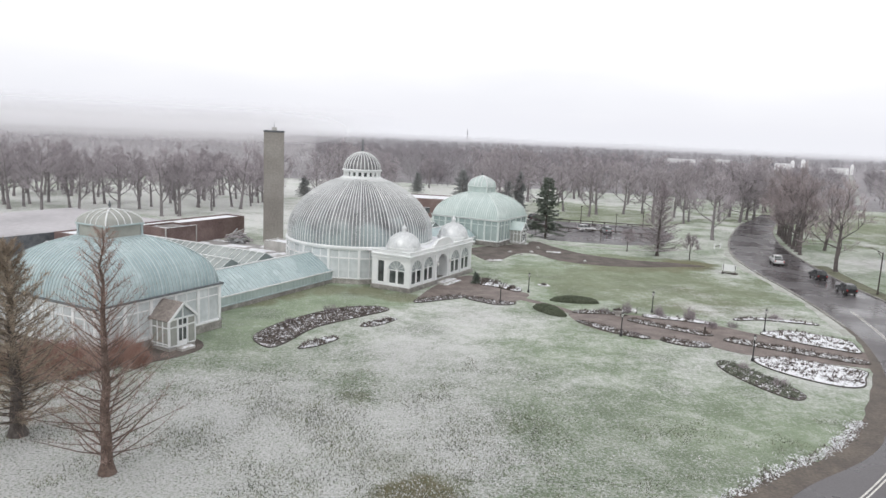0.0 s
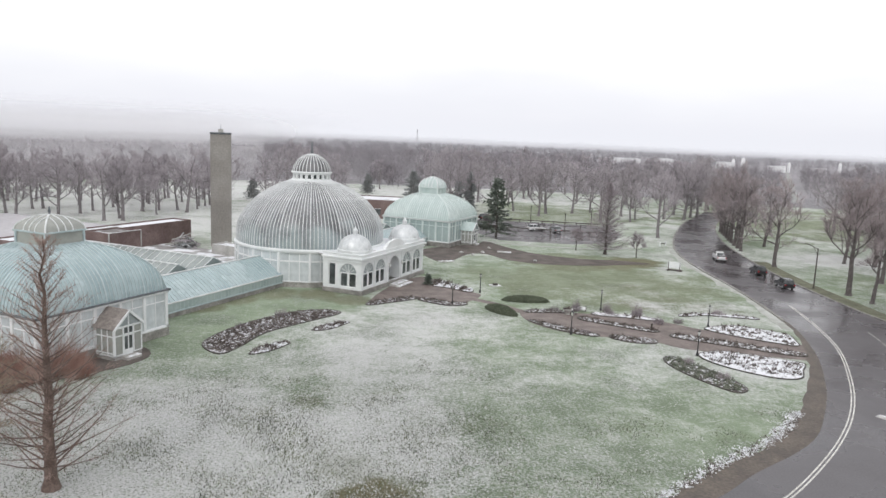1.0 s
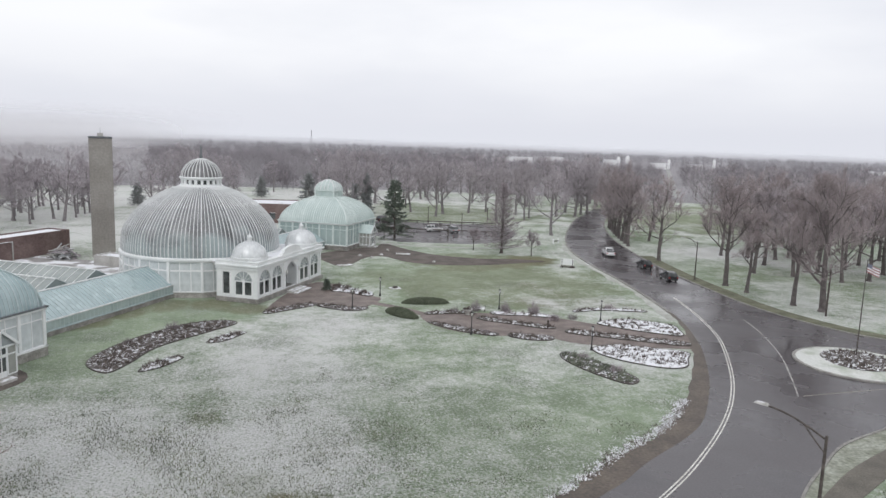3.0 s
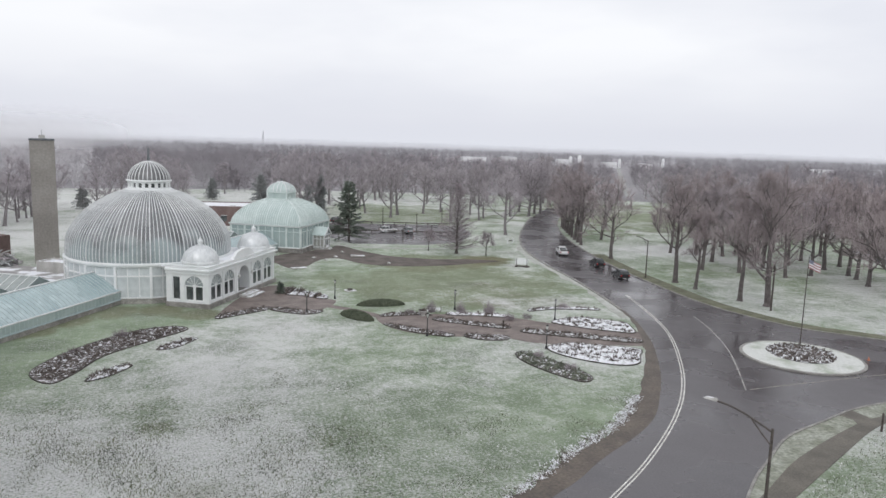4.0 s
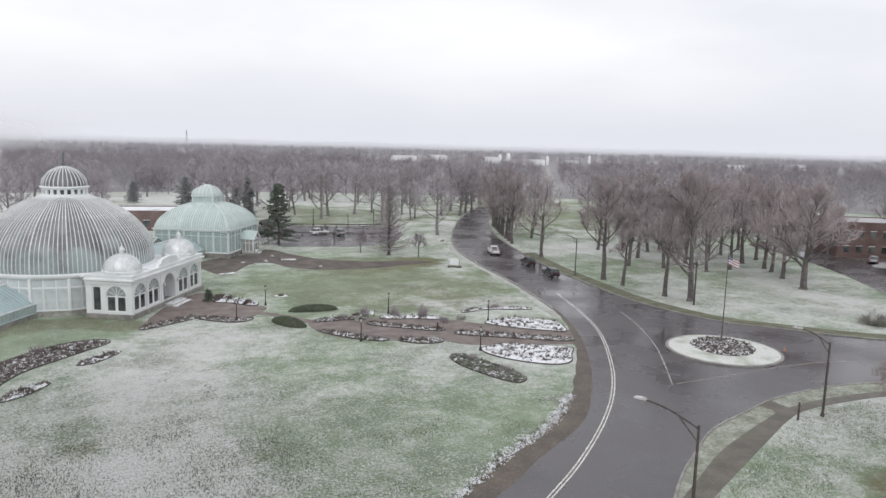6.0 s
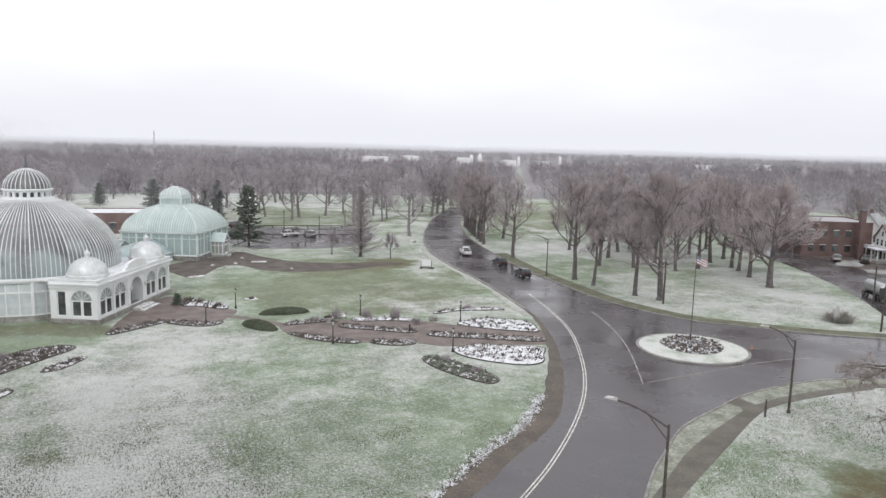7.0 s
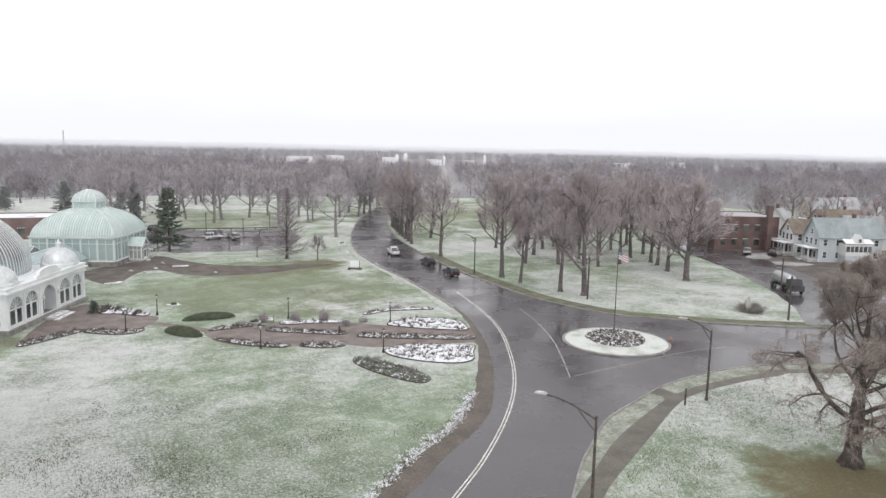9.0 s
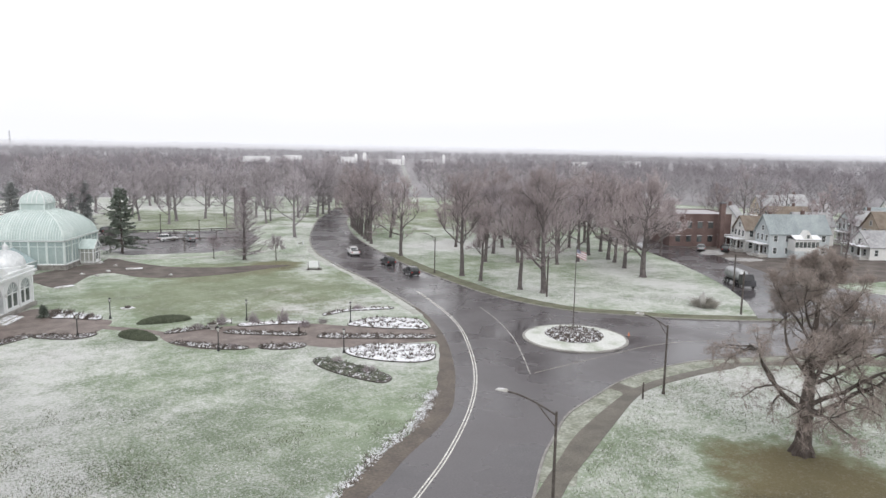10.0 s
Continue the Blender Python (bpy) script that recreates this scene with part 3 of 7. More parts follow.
def tube(verts, faces, p, q, r0, r1, sides=4):
    """Adds a tapered limb from p to q; a pointed one where r1 is 0."""
    d = (q - p).normalized()
    s = d.orthogonal().normalized()
    t = d.cross(s)
    k = len(verts)
    ring = [(math.cos(math.tau * i / sides), math.sin(math.tau * i / sides)) for i in range(sides)]
    verts += [p + (s * c + t * e) * r0 for c, e in ring]
    if r1 <= 0:
        verts.append(q)
        faces += [(k + i, k + (i + 1) % sides, k + sides) for i in range(sides)]
    else:
        verts += [q + (s * c + t * e) * r1 for c, e in ring]
        faces += [(k + i, k + (i + 1) % sides, k + sides + (i + 1) % sides, k + sides + i) for i in range(sides)]


def poled(r0, r1, z0, z1, n=8):
    return lathe([(r0, z0), (r1, z1), (0.001, z1)], n=n)

# ---- ground, roads and paths ----
setting("ground", meshed("ground", [(-4500, -4500, 0), (4500, -4500, 0), (4500, 4500, 0), (-4500, 4500, 0)], [(0, 1, 2, 3)]), LAWN,
        "wide lawn with thin patchy snow over green grass", "lawn")

LEFT_EDGE = [(-40, 6), (-10, 23), (10, 36.5), (26, 46.8), (31.5, 51.1), (37.3, 55), (41.5, 59), (45.6, 64.2), (50.9, 72.6), (55.6, 81.5), (59.9, 92.4), (62.8, 106.3), (65, 121.8),
             (66.6, 138.8), (70.4, 159), (79.6, 184), (98, 222), (122, 262)]
RIGHT_EDGE = [(128, 258), (104, 214), (91, 182), (83.5, 154), (79, 130), (77.2, 112), (76.6, 99.6), (78, 90.6), (81, 82.5), (86, 77.2), (92, 71.2), (99, 66.2), (112, 58), (150, 38)]
NEAR_EDGE = [(144, 24), (100, 46.5), (90, 51.2), (81.5, 54.8), (77.9, 55.9), (74.7, 56.5), (69.5, 56.6), (62.9, 55.7), (56.9, 53.6), (50.8, 51.2), (45.8, 47.6), (41.5, 44.2), (33, 36), (20, 24), (-5, 5), (-30, -10)]
left_edge, right_edge, near_edge = smoothed(LEFT_EDGE), smoothed(RIGHT_EDGE), smoothed(NEAR_EDGE)
setting("road", slab("road", left_edge + right_edge + near_edge, 0.0, 0.03), ASPHALT, "wet grey asphalt road curving through the park", "road")
edge_line = [p for p in left_edge if p.y < 98]
fringe, wash = [], []
for i, p in enumerate(edge_line):
    d = (edge_line[min(i + 1, len(edge_line) - 1)] - edge_line[max(i - 1, 0)]).normalized()
    out = Vector((-d.y, d.x, 0)).normalized()
    here = Vector((p.x, p.y, 0))
    thin = 1.0 - 0.6 * min(1.0, max(0.0, (p.y - 66) / 24))
    fringe.append(here + out * thin * (1.0 + 0.8 * noise.noise(Vector((p.x * 0.35, p.y * 0.35, 0)))))
    taper = 0.15 + 0.85 * min(1.0, max(0.0, (92 - p.y) / 34))
    wash.append(here - out * taper * (1.25 + 0.3 * noise.noise(Vector((p.x * 0.12, p.y * 0.12, 5)))))
setting("verge", slab("verge", wash + fringe[::-1], 0.0, 0.034), VERGE, "brown muddy verge between snowy lawn and road", "verge")
setting("kerb", strip("kerb", right_edge, 0.35, 0.0, 0.16, 0.18), KERB, "grey stone kerb along the wet road", "kerb")
setting("kerb", strip("kerb", near_edge[:-14], 0.22, 0.0, 0.09, 0.12), KERB, "grey stone kerb of the lawn corner", "kerb")
setting("kerb", strip("kerb", [p for p in left_edge if 96 <= p.y < 230], 0.4, 0.0, 0.16, 0.2), KERB, "grey stone kerb along the wet road", "kerb")
inner, outer = [], []
for i, p in enumerate(left_edge):
    if 92 < p.y < 170:
        d = (left_edge[i + 1] - left_edge[i - 1]).normalized()
        out = Vector((-d.y, d.x, 0))
        inner.append(Vector((p.x, p.y, 0)) + out * 0.45)
        outer.append(Vector((p.x, p.y, 0)) + out * (1.7 + 1.1 * noise.noise(Vector((p.x * 0.2, p.y * 0.2, 2))) + 0.35 * noise.noise(Vector((p.x, p.y, 3)))))
setting("pavement", slab("pavement", inner + outer[::-1], 0.0, 0.03), KERBSNOW, "narrow pale strip of snow along the kerb", "pavement")

PATH_A = [(31, 35.2), (37.8, 40.3), (42.9, 43.7), (48, 47), (54.4, 50.1), (59.3, 52.2), (61.8, 53), (66.3, 53.8), (72.2, 53.9), (76.7, 53.7), (80.8, 53.1), (100, 43.5), (130, 28)]
PATH_B = [(130, 25.6), (100, 41), (81.6, 51.3), (77.4, 52.2), (72.4, 52.6), (67.1, 52.5), (62.9, 52), (59.1, 50.5), (52.9, 47.1), (47.5, 44.1), (42.9, 41.5), (39.5, 39.3), (32, 33.6)]
setting("footpath", slab("footpath", smoothed(PATH_A) + smoothed(PATH_B), 0.0, 0.035), TANPATH, "tan asphalt footpath curving across the snowy lawn", "path")
setting("footpath", slab("footpath", [(59.6, 54.6), (60.0, 53.2), (59.4, 52.0), (62.0, 52.8), (62.0, 53.6), (61.9, 55.4)], 0.0, 0.031), TANPATH, "short tan link between footpath and road", "path")

FAR_ROAD = [(103, 66), (112, 74), (120, 83.5), (127, 93.5), (134, 105), (142, 121), (156, 150), (168, 146), (158, 122), (151, 106), (143, 92), (138, 84), (140, 66), (150, 50), (130, 50)]
setting("road", slab("road", FAR_ROAD, 0.0, 0.022), ASPHALT, "wet side street in front of the houses", "road")
setting("park_walk", strip("park_walk", [Vector((105.7 + (y - 165) * 0.552, y)) for y in range(330, 840, 30)], 3.6, 0.0, 0.03), PARKSNOW, "straight pale grass walk between the park trees", "walk")
setting("muddy_ground", slab("muddy_ground", smoothed([(138, 80), (142, 94), (148, 106), (147, 122), (151, 150), (188, 152), (204, 112), (192, 80), (160, 72)], True, 3), 0.0, 0.015), DIRT, "muddy brown ground round the street houses", "earth")
LOT = [(31, 170), (48, 166.5), (58, 170), (66, 186), (68, 202), (62, 207), (38, 211), (26, 214), (24, 190)]
setting("car_park", slab("car_park", LOT, 0.0, 0.025), ASPHALT, "wet asphalt car park with guard rails", "car park")
setting("verge", strip("verge", [p for p in right_edge if p.y < 150 and p.x < 112], 3.2, 0.0, 0.02, 1.95), DRYGRASS, "strip of dry olive grass behind the kerb", "verge")
setting("verge", strip("verge", near_edge[12:-22], 2.9, 0.0, 0.018, 1.6), PALEGRASS, "strip of pale dry grass between kerb and footpath", "verge")
setting("pavement", strip("pavement", smoothed([(26, 168.5), (34, 163.5), (46, 160.5), (56, 161), (66, 167)]), 1.7, 0.0, 0.04), KERBSNOW, "pale snowy pavement before the car park", "pavement")
EARTH = [(11.8, 152), (13.5, 140), (16.5, 137.5), (21, 147), (25, 148.5), (29, 141.5), (36, 138), (45, 138.2), (52, 140.2), (58, 142.2), (52, 145), (44, 146), (36, 151), (31, 159), (27.5, 167), (24, 162)]
setting("bare_earth", slab("bare_earth", smoothed(EARTH, True, 4), 0.0, 0.02), DIRT, "bare brown earth beside the green glass house", "earth")
GARDEN = [(23.6, 95), (24.6, 99.6), (34, 98.6), (42, 95.6), (47, 91.2), (52, 88.2), (57.8, 84.8), (59.4, 86.5), (58.2, 82), (55.6, 77), (54.3, 78.6), (50, 79.8), (41, 82.3), (36.8, 86.3), (30.7, 87.2), (26, 90.2)]
setting("garden_path", slab("garden_path", smoothed(GARDEN, True, 4), 0.0, 0.02), PATHWAY, "reddish brown garden path between flower beds", "path")
COURT = [(2.6, 101.6), (9.3, 105.8), (13.5, 102.6), (17, 104.4), (19.4, 109.6), (16, 112.6), (12.5, 121), (9.6, 121.5), (5.2, 113.2)]
setting("garden_path", slab("garden_path", smoothed(COURT, True, 4), 0.0, 0.02), PATHWAY, "reddish brown forecourt before the white pavilion", "path")
setting("garden_path", strip("garden_path", smoothed([(18, 106), (21.5, 102.5), (25, 97.5)]), 1.6, 0.0, 0.016), PATHWAY, "narrow brown path between hedges", "path")
setting("mulch_bed", slab("mulch_bed", smoothed([(-36, 66), (-30, 67.5), (-22.5, 70.5), (-19.2, 75.5), (-21.5, 79), (-25.5, 73.5), (-33, 68.8)], True, 4), 0.0, 0.03), DIRT,
        "brown mulch round the glass porch", "mulch")

centre = smoothed([(14, 31.5), (22, 38), (30.5, 44.7), (36.1, 49.4), (42.9, 56.2), (48.7, 63.3), (54.2, 71.9), (60.2, 83.4), (64.2, 94.8), (67.4, 107)])
for k, o in enumerate((-0.14, 0.14)):
    setting("road_marking", strip("road_marking", centre, 0.12, 0.03, 0.035, o), LINE, "worn pale double centre line on wet asphalt", "road marking")
setting("road_marking", strip("road_marking", smoothed([(70.0, 92.2), (67.7, 85.2), (63.7, 76.1), (59.4, 68.6), (55.4, 62.2)]), 0.13, 0.03, 0.035), FADED, "worn white edge line on wet asphalt", "road marking")
setting("road_marking", strip("road_marking", smoothed([(56.0, 62.3), (65, 63), (78.9, 63.4), (92, 59)]), 0.12, 0.03, 0.034), YELLOW, "faded yellow line across the junction", "road marking")

# ---- the conservatory: x to its front, y along it ----
def conserv(y=0.0, x=0.0, turn=0.0):
    return pose(-8.15, 123.4, 0, 0, 0, -27.8) @ pose(x, y, 0, 0, 0, turn)


def about_z(a, x=0.0, y=0.0, z=0.0):
    return Matrix.Translation((x, y, z)) @ Matrix.Rotation(a, 4, "Z")


def main_dome():
    t = thing("dome_house", conserv(), "large round palm house with ribbed grey glass dome and white drum", "glass dome")
    n, R = 16, 12.0
    step = math.tau / n
    hw = R * math.tan(step / 2)
    plinth = lathed("plinth", [(R + 0.45, 0.0), (R + 0.45, 0.75), (R + 0.25, 0.8), (R - 0.3, 0.8)], n, smooth=False)
    part("plinth", plinth, STONE, t, "grey stone plinth", about_z(step / 2))
    post = boxed(-0.22, 0.22, -0.2, 0.2, 0.78, 5.35, 0.03)
    post_me = bpy.data.meshes.new("post"); post.to_mesh(post_me); post.free()
    pane_lo = bpy.data.meshes.new("pane"); b = boxed(-0.04, 0.04, -hw / 3 + 0.06, hw / 3 - 0.06, 0.95, 3.9); b.to_mesh(pane_lo); b.free()
    pane_hi = bpy.data.meshes.new("pane"); b = boxed(-0.04, 0.04, -hw / 3 + 0.06, hw / 3 - 0.06, 4.1, 5.25); b.to_mesh(pane_hi); b.free()
    rail = bpy.data.meshes.new("rail"); b = boxed(-0.1, 0.1, -hw, hw, 3.88, 4.12); b.to_mesh(rail); b.free()
    sill = bpy.data.meshes.new("sill"); b = boxed(-0.1, 0.16, -hw, hw, 0.78, 0.98); b.to_mesh(sill); b.free()
    mull = bpy.data.meshes.new("mullion"); b = boxed(-0.08, 0.08, -0.07, 0.07, 0.95, 5.3); b.to_mesh(mull); b.free()
    for k in range(n):
        a = k * step
        part("post", post_me, WHITE, t, at=about_z(a + step / 2, R / math.cos(step / 2) * math.cos(a + step / 2), R / math.cos(step / 2) * math.sin(a + step / 2)))
        x, y = R * math.cos(a), R * math.sin(a)
        part("rail", rail, WHITE, t, at=about_z(a, x, y))
        part("sill", sill, WHITE, t, at=about_z(a, x, y))
        for j in (-1, 0, 1):
            o = j * hw * 2 / 3
            px, py = x - math.sin(a) * o, y + math.cos(a) * o
            part("pane", pane_lo, MILK, t, at=about_z(a, px, py))
            part("pane", pane_hi, MILK, t, at=about_z(a, px, py))
        for j in (-0.5, 0.5):
            o = j * hw * 2 / 3
            part("mullion", mull, WHITE, t, at=about_z(a, x - math.sin(a) * o, y + math.cos(a) * o))
    ring = lathed("cornice", [(R - 0.2, 5.25), (R + 0.35, 5.25), (R + 0.5, 5.5), (R + 0.5, 5.72), (R + 0.2, 5.85), (R - 0.3, 5.85)], 48, smooth=False)
    part("cornice", ring, WHITE, t, "white moulded cornice")
    prof = smoothed([(12.05, 5.8), (12.1, 7.0), (11.55, 9.45), (9.3, 12.4), (6.0, 14.65), (3.2, 15.7)], step=4)
    prof = [(p[0], p[1]) for p in prof]
    sector = lathed("glass_sector", prof, 6, -step / 2, step / 2)
    bar = meshed("glazing_bar", *rib(prof, 0.085, 0.06))
    wide_bar = meshed("glazing_bar", *rib(prof, 0.115, 0.07))
    main = meshed("rib", *rib(prof, 0.16, 0.09))
    for k in range(n):
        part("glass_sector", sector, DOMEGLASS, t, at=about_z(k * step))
        part("rib", main, BAR, t, at=about_z((k + 0.5) * step))
        for j in range(1, 8):
            part("glazing_bar", wide_bar if j % 2 == 0 else bar, BAR, t, at=about_z((k - 0.5 + j / 8) * step))
    part("lantern_base", lathed("lantern_base", [(3.0, 15.4), (3.5, 15.45), (3.55, 15.7), (3.3, 15.85), (2.9, 15.9)], 32), WHITE, t)
    lan = part("lantern", lathed("lantern", [(2.85, 15.8), (2.85, 16.9)], 32), DARKGLASS, t, "dark glazed band of the lantern")
    lp = boxed(-0.16, 0.14, -0.21, 0.21, 15.8, 16.85)
    lp_me = bpy.data.meshes.new("lantern_post"); lp.to_mesh(lp_me); lp.free()
    for k in range(20):
        a = math.tau * k / 20
        part("lantern_post", lp_me, WHITE, lan, at=about_z(a, 2.95 * math.cos(a), 2.95 * math.sin(a)))
    for z in (15.85, 16.7):
        part("lantern_rail", lathed("lantern_rail", [(2.9, z), (3.12, z), (3.12, z + 0.2), (2.9, z + 0.2)], 32, smooth=False), WHITE, lan)
    part("lantern_cornice", lathed("lantern_cornice", [(2.8, 16.85), (3.3, 16.88), (3.38, 17.1), (3.05, 17.2)], 32), WHITE, t)
    capp = [(p[0], p[1]) for p in smoothed([(3.1, 17.15), (2.95, 18.0), (2.3, 19.0), (1.25, 19.75), (0.12, 20.05)], step=3)]
    cap = part("lantern_roof", lathed("lantern_roof", capp, 32), GLASS, t, "ribbed domed roof of the lantern")
    cb = meshed("glazing_bar", *rib(capp, 0.12, 0.05))
    for k in range(30):
        part("glazing_bar", cb, BAR, cap, at=about_z(math.tau * k / 30))
    part("finial", lathed("finial", [(0.35, 19.95), (0.2, 20.15), (0.28, 20.35), (0.17, 20.55), (0.14, 21.9), (0.0, 22.3)], 8), GUTTER, t, "dark pointed finial")


def windows(parent, w, x, y, z0, z1, turn, glass, across=1, bars=(), paint=WHITE):
    """A glazed bay: panes, white frame and bars; w wide, facing the way turn says."""
    m = about_z(turn, x, y)
    ww = w / across
    for j in range(across):
        o = -w / 2 + ww * (j + 0.5)
        part("pane", boxed(-0.03, 0.03, o - ww / 2 + 0.05, o + ww / 2 - 0.05, z0, z1), glass, parent, at=m)
    bm = bmesh.new()
    for j in range(across + 1):
        o = -w / 2 + ww * j
        box(bm, -0.07, 0.08, o - 0.06, o + 0.06, z0, z1)
    for zz in (z0, z1, *bars):
        box(bm, -0.072, 0.09, -w / 2, w / 2, zz - 0.06, zz + 0.06)
    part("window_frame", bm, paint, parent, at=m)


def vault_house(y, glass, bar_mat, label, ev=5.3, wall_glass=MILK, porch_roof=PORCHROOF, gutter=GUTTER, lantern_glass=None, paint=WHITE, crown=2.1):
    """A square glass house with a domed four-sided roof, a lantern and a porch."""
    lantern_glass = lantern_glass or glass
    t = thing("vault_house", conserv(y), label, "glass house", "corner glass houses")
    H = 8.0
    part("plinth", boxed(-H - 0.25, H + 0.25, -H - 0.25, H + 0.25, 0, 1.05, 0.05), STONE, t, "grey stone plinth")
    n = 5
    bay = 2 * H / n
    for s in range(4):
        a = s * math.pi / 2
        for k in range(n):
            o = -H + bay * (k + 0.5)
            windows(t, bay - 0.3, H * math.cos(a) - o * math.sin(a), H * math.sin(a) + o * math.cos(a), 1.2, ev - 0.3, a, wall_glass, 2, (ev - 1.25,), paint)
        for k in range(n):
            o = -H + bay * k
            part("post", boxed(-0.2, 0.2, -0.19, 0.19, 1.05, ev - 0.1, 0.03), paint, t, at=about_z(a, H * math.cos(a) - o * math.sin(a), H * math.sin(a) + o * math.cos(a)))
    for s in range(4):
        a = s * math.pi / 2
        part("sill", boxed(H - 0.2, H + 0.3, -H - 0.3, H + 0.3, 1.0, 1.17), WHITE, t, at=about_z(a))
        part("eave", boxed(H - 0.2, H + 0.3, -H - 0.3, H + 0.3, ev - 0.25, ev), WHITE, t, at=about_z(a))
        part("gutter", boxed(H + 0.15, H + 0.42, -H - 0.42, H + 0.42, ev - 0.04, ev + 0.12), gutter, t, at=about_z(a))
    prof = [(p[0], p[1]) for p in smoothed([(8.0, ev), (7.88, max(6.1, ev + 0.7)), (7.3, 7.7), (6.0, 9.1), (4.2, 10.2), (2.4, 10.9)], step=4)]
    verts, faces = [], []
    for r, z in prof:
        verts += [(r, -r, z), (r, r, z)]
    faces = [(2 * i, 2 * i + 1, 2 * i + 3, 2 * i + 2) for i in range(len(prof) - 1)]
    side = meshed("roof_glass", verts, faces, True)
    hip = meshed("hip_rib", *rib([(r * math.sqrt(2), z) for r, z in prof], 0.26, 0.10))
    bars = {}
    for s in range(4):
        a = s * math.pi / 2
        roof = part("roof_glass", side, glass, t, at=about_z(a))
        part("hip_rib", hip, bar_mat, t, at=about_z(a + math.pi / 4))
        for k in range(-15, 16):
            o = k * 0.5
            line = [q for q in prof if q[0] >= abs(o)]
            if len(line) < 2:
                continue
            if abs(k) not in bars:
                bars[abs(k)] = meshed("glazing_bar", *rib(line, 0.17 if k % 5 == 0 else 0.075, 0.06))
            part("glazing_bar", bars[abs(k)], bar_mat, roof, at=Matrix.Translation((0, o, 0)))
    part("lantern_base", boxed(-2.5, 2.5, -2.5, 2.5, 10.75, 10.97), bar_mat, t)
    lan = part("lantern", boxed(-2.25, 2.25, -2.25, 2.25, 10.95, 12.2), lantern_glass, t)
    for sx in (-1, 1):
        for sy in (-1, 1):
            part("lantern_post", boxed(-0.12, 0.12, -0.12, 0.12, 10.95, 12.2), bar_mat, lan, at=Matrix.Translation((2.25 * sx, 2.25 * sy, 0)))
    part("lantern_eave", boxed(-2.48, 2.48, -2.48, 2.48, 12.18, 12.35), bar_mat, t)
    lp = [(p[0], p[1]) for p in smoothed([(2.4, 12.3), (2.2, 12.3 + crown * 0.36), (1.6, 12.3 + crown * 0.69), (0.75, 12.3 + crown * 0.905), (0.15, 12.3 + crown)], step=3)]
    verts, faces = [], []
    for r, z in lp:
        verts += [(r, -r, z), (r, r, z)]
    faces = [(2 * i, 2 * i + 1, 2 * i + 3, 2 * i + 2) for i in range(len(lp) - 1)]
    lside = meshed("lantern_roof", verts, faces, True)
    lhip = meshed("hip_rib", *rib([(r * math.sqrt(2), z) for r, z in lp], 0.16, 0.07))
    for s in range(4):
        lr = part("lantern_roof", lside, lantern_glass, t, at=about_z(s * math.pi / 2))
        part("hip_rib", lhip, BAR, lr, at=about_z(math.pi / 4))
        for k in (-1, 0, 1):
            part("glazing_bar", meshed("glazing_bar", *rib([q for q in lp if q[0] >= abs(k) * 0.9], 0.12, 0.06)), BAR, lr, at=Matrix.Translation((0, k * 0.85, 0)))
    part("finial", lathed("finial", [(0.2, 12.2 + crown), (0.1, 12.4 + crown), (0.16, 12.6 + crown), (0.05, 13.1 + crown), (0.0, 13.15 + crown)], 8), GUTTER, t)
    # porch
    x0, x1, hw, e, top = H + 0.3, 10.9, 1.75, 3.35, 4.95
    p = part("porch", boxed(x0, x1, -hw, hw, 0, 0.35, 0.03), CONCRETE, t, "white glazed porch with gabled roof")
    for yy in (-hw, hw):
        windows(p, x1 - x0 - 0.2, (x0 + x1) / 2, yy, 0.5, e, math.pi / 2 if yy > 0 else -math.pi / 2, TANGLASS, 3, (0.75, 2.5))
    for yy in (-1.18, 1.18):
        windows(p, 1.0, x1 - 0.05, yy, 0.5, e, 0, TANGLASS, 1, (2.5,))
    door = part("door", boxed(x1 - 0.09, x1 - 0.01, -0.6, 0.6, 0.35, 2.45), WHITE, p, "white door with tall dark panes")
    for yy in (-0.28, 0.28):
        part("pane", boxed(x1 - 0.02, x1 + 0.015, yy - 0.2, yy + 0.2, 0.95, 2.3), DARKGLASS, door)
    windows(p, 1.2, x1 - 0.05, 0, 2.55, e, 0, DARKGLASS, 2)
    part("step", boxed(x1 - 0.02, x1 + 0.9, -0.9, 0.9, 0, 0.30, 0.02), CONCRETE, p, "pale entrance step")
    bm = bmesh.new()
    a = [bm.verts.new(v) for v in ((x1, -hw - 0.1, e), (x1, hw + 0.1, e), (x1, 0, top), (x1 - 0.06, -hw - 0.1, e), (x1 - 0.06, hw + 0.1, e), (x1 - 0.06, 0, top))]
    for f in ((0, 1, 2), (3, 5, 4), (0, 3, 4, 1), (1, 4, 5, 2), (2, 5, 3, 0)):
        bm.faces.new([a[i] for i in f])
    part("gable", bm, FANGLASS, p, "glazed gable")
    ang = math.atan2(top - e, hw + 0.1)
    ln = math.hypot(top - e, hw + 0.1)
    for sgn in (-1, 1):
        slope = Matrix.Translation((0, 0, top)) @ Matrix.Rotation(-sgn * ang, 4, "X")
        part("roof", boxed(x0 - 1.0, x1 + 0.25, 0 if sgn > 0 else -ln - 0.2, ln + 0.2 if sgn > 0 else 0, 0.0, 0.08), porch_roof, p, "sloping porch roof", slope)
        part("bargeboard", boxed(x1 + 0.2, x1 + 0.3, 0 if sgn > 0 else -ln - 0.25, ln + 0.25 if sgn > 0 else 0, -0.14, 0.1), WHITE, p, at=slope)
    part("gable_beam", boxed(x1 - 0.04, x1 + 0.1, -hw - 0.1, hw + 0.1, e - 0.09, e + 0.09), WHITE, p)
    part("gable_post", boxed(x1 - 0.02, x1 + 0.09, -0.06, 0.06, e, top - 0.15), WHITE, p)


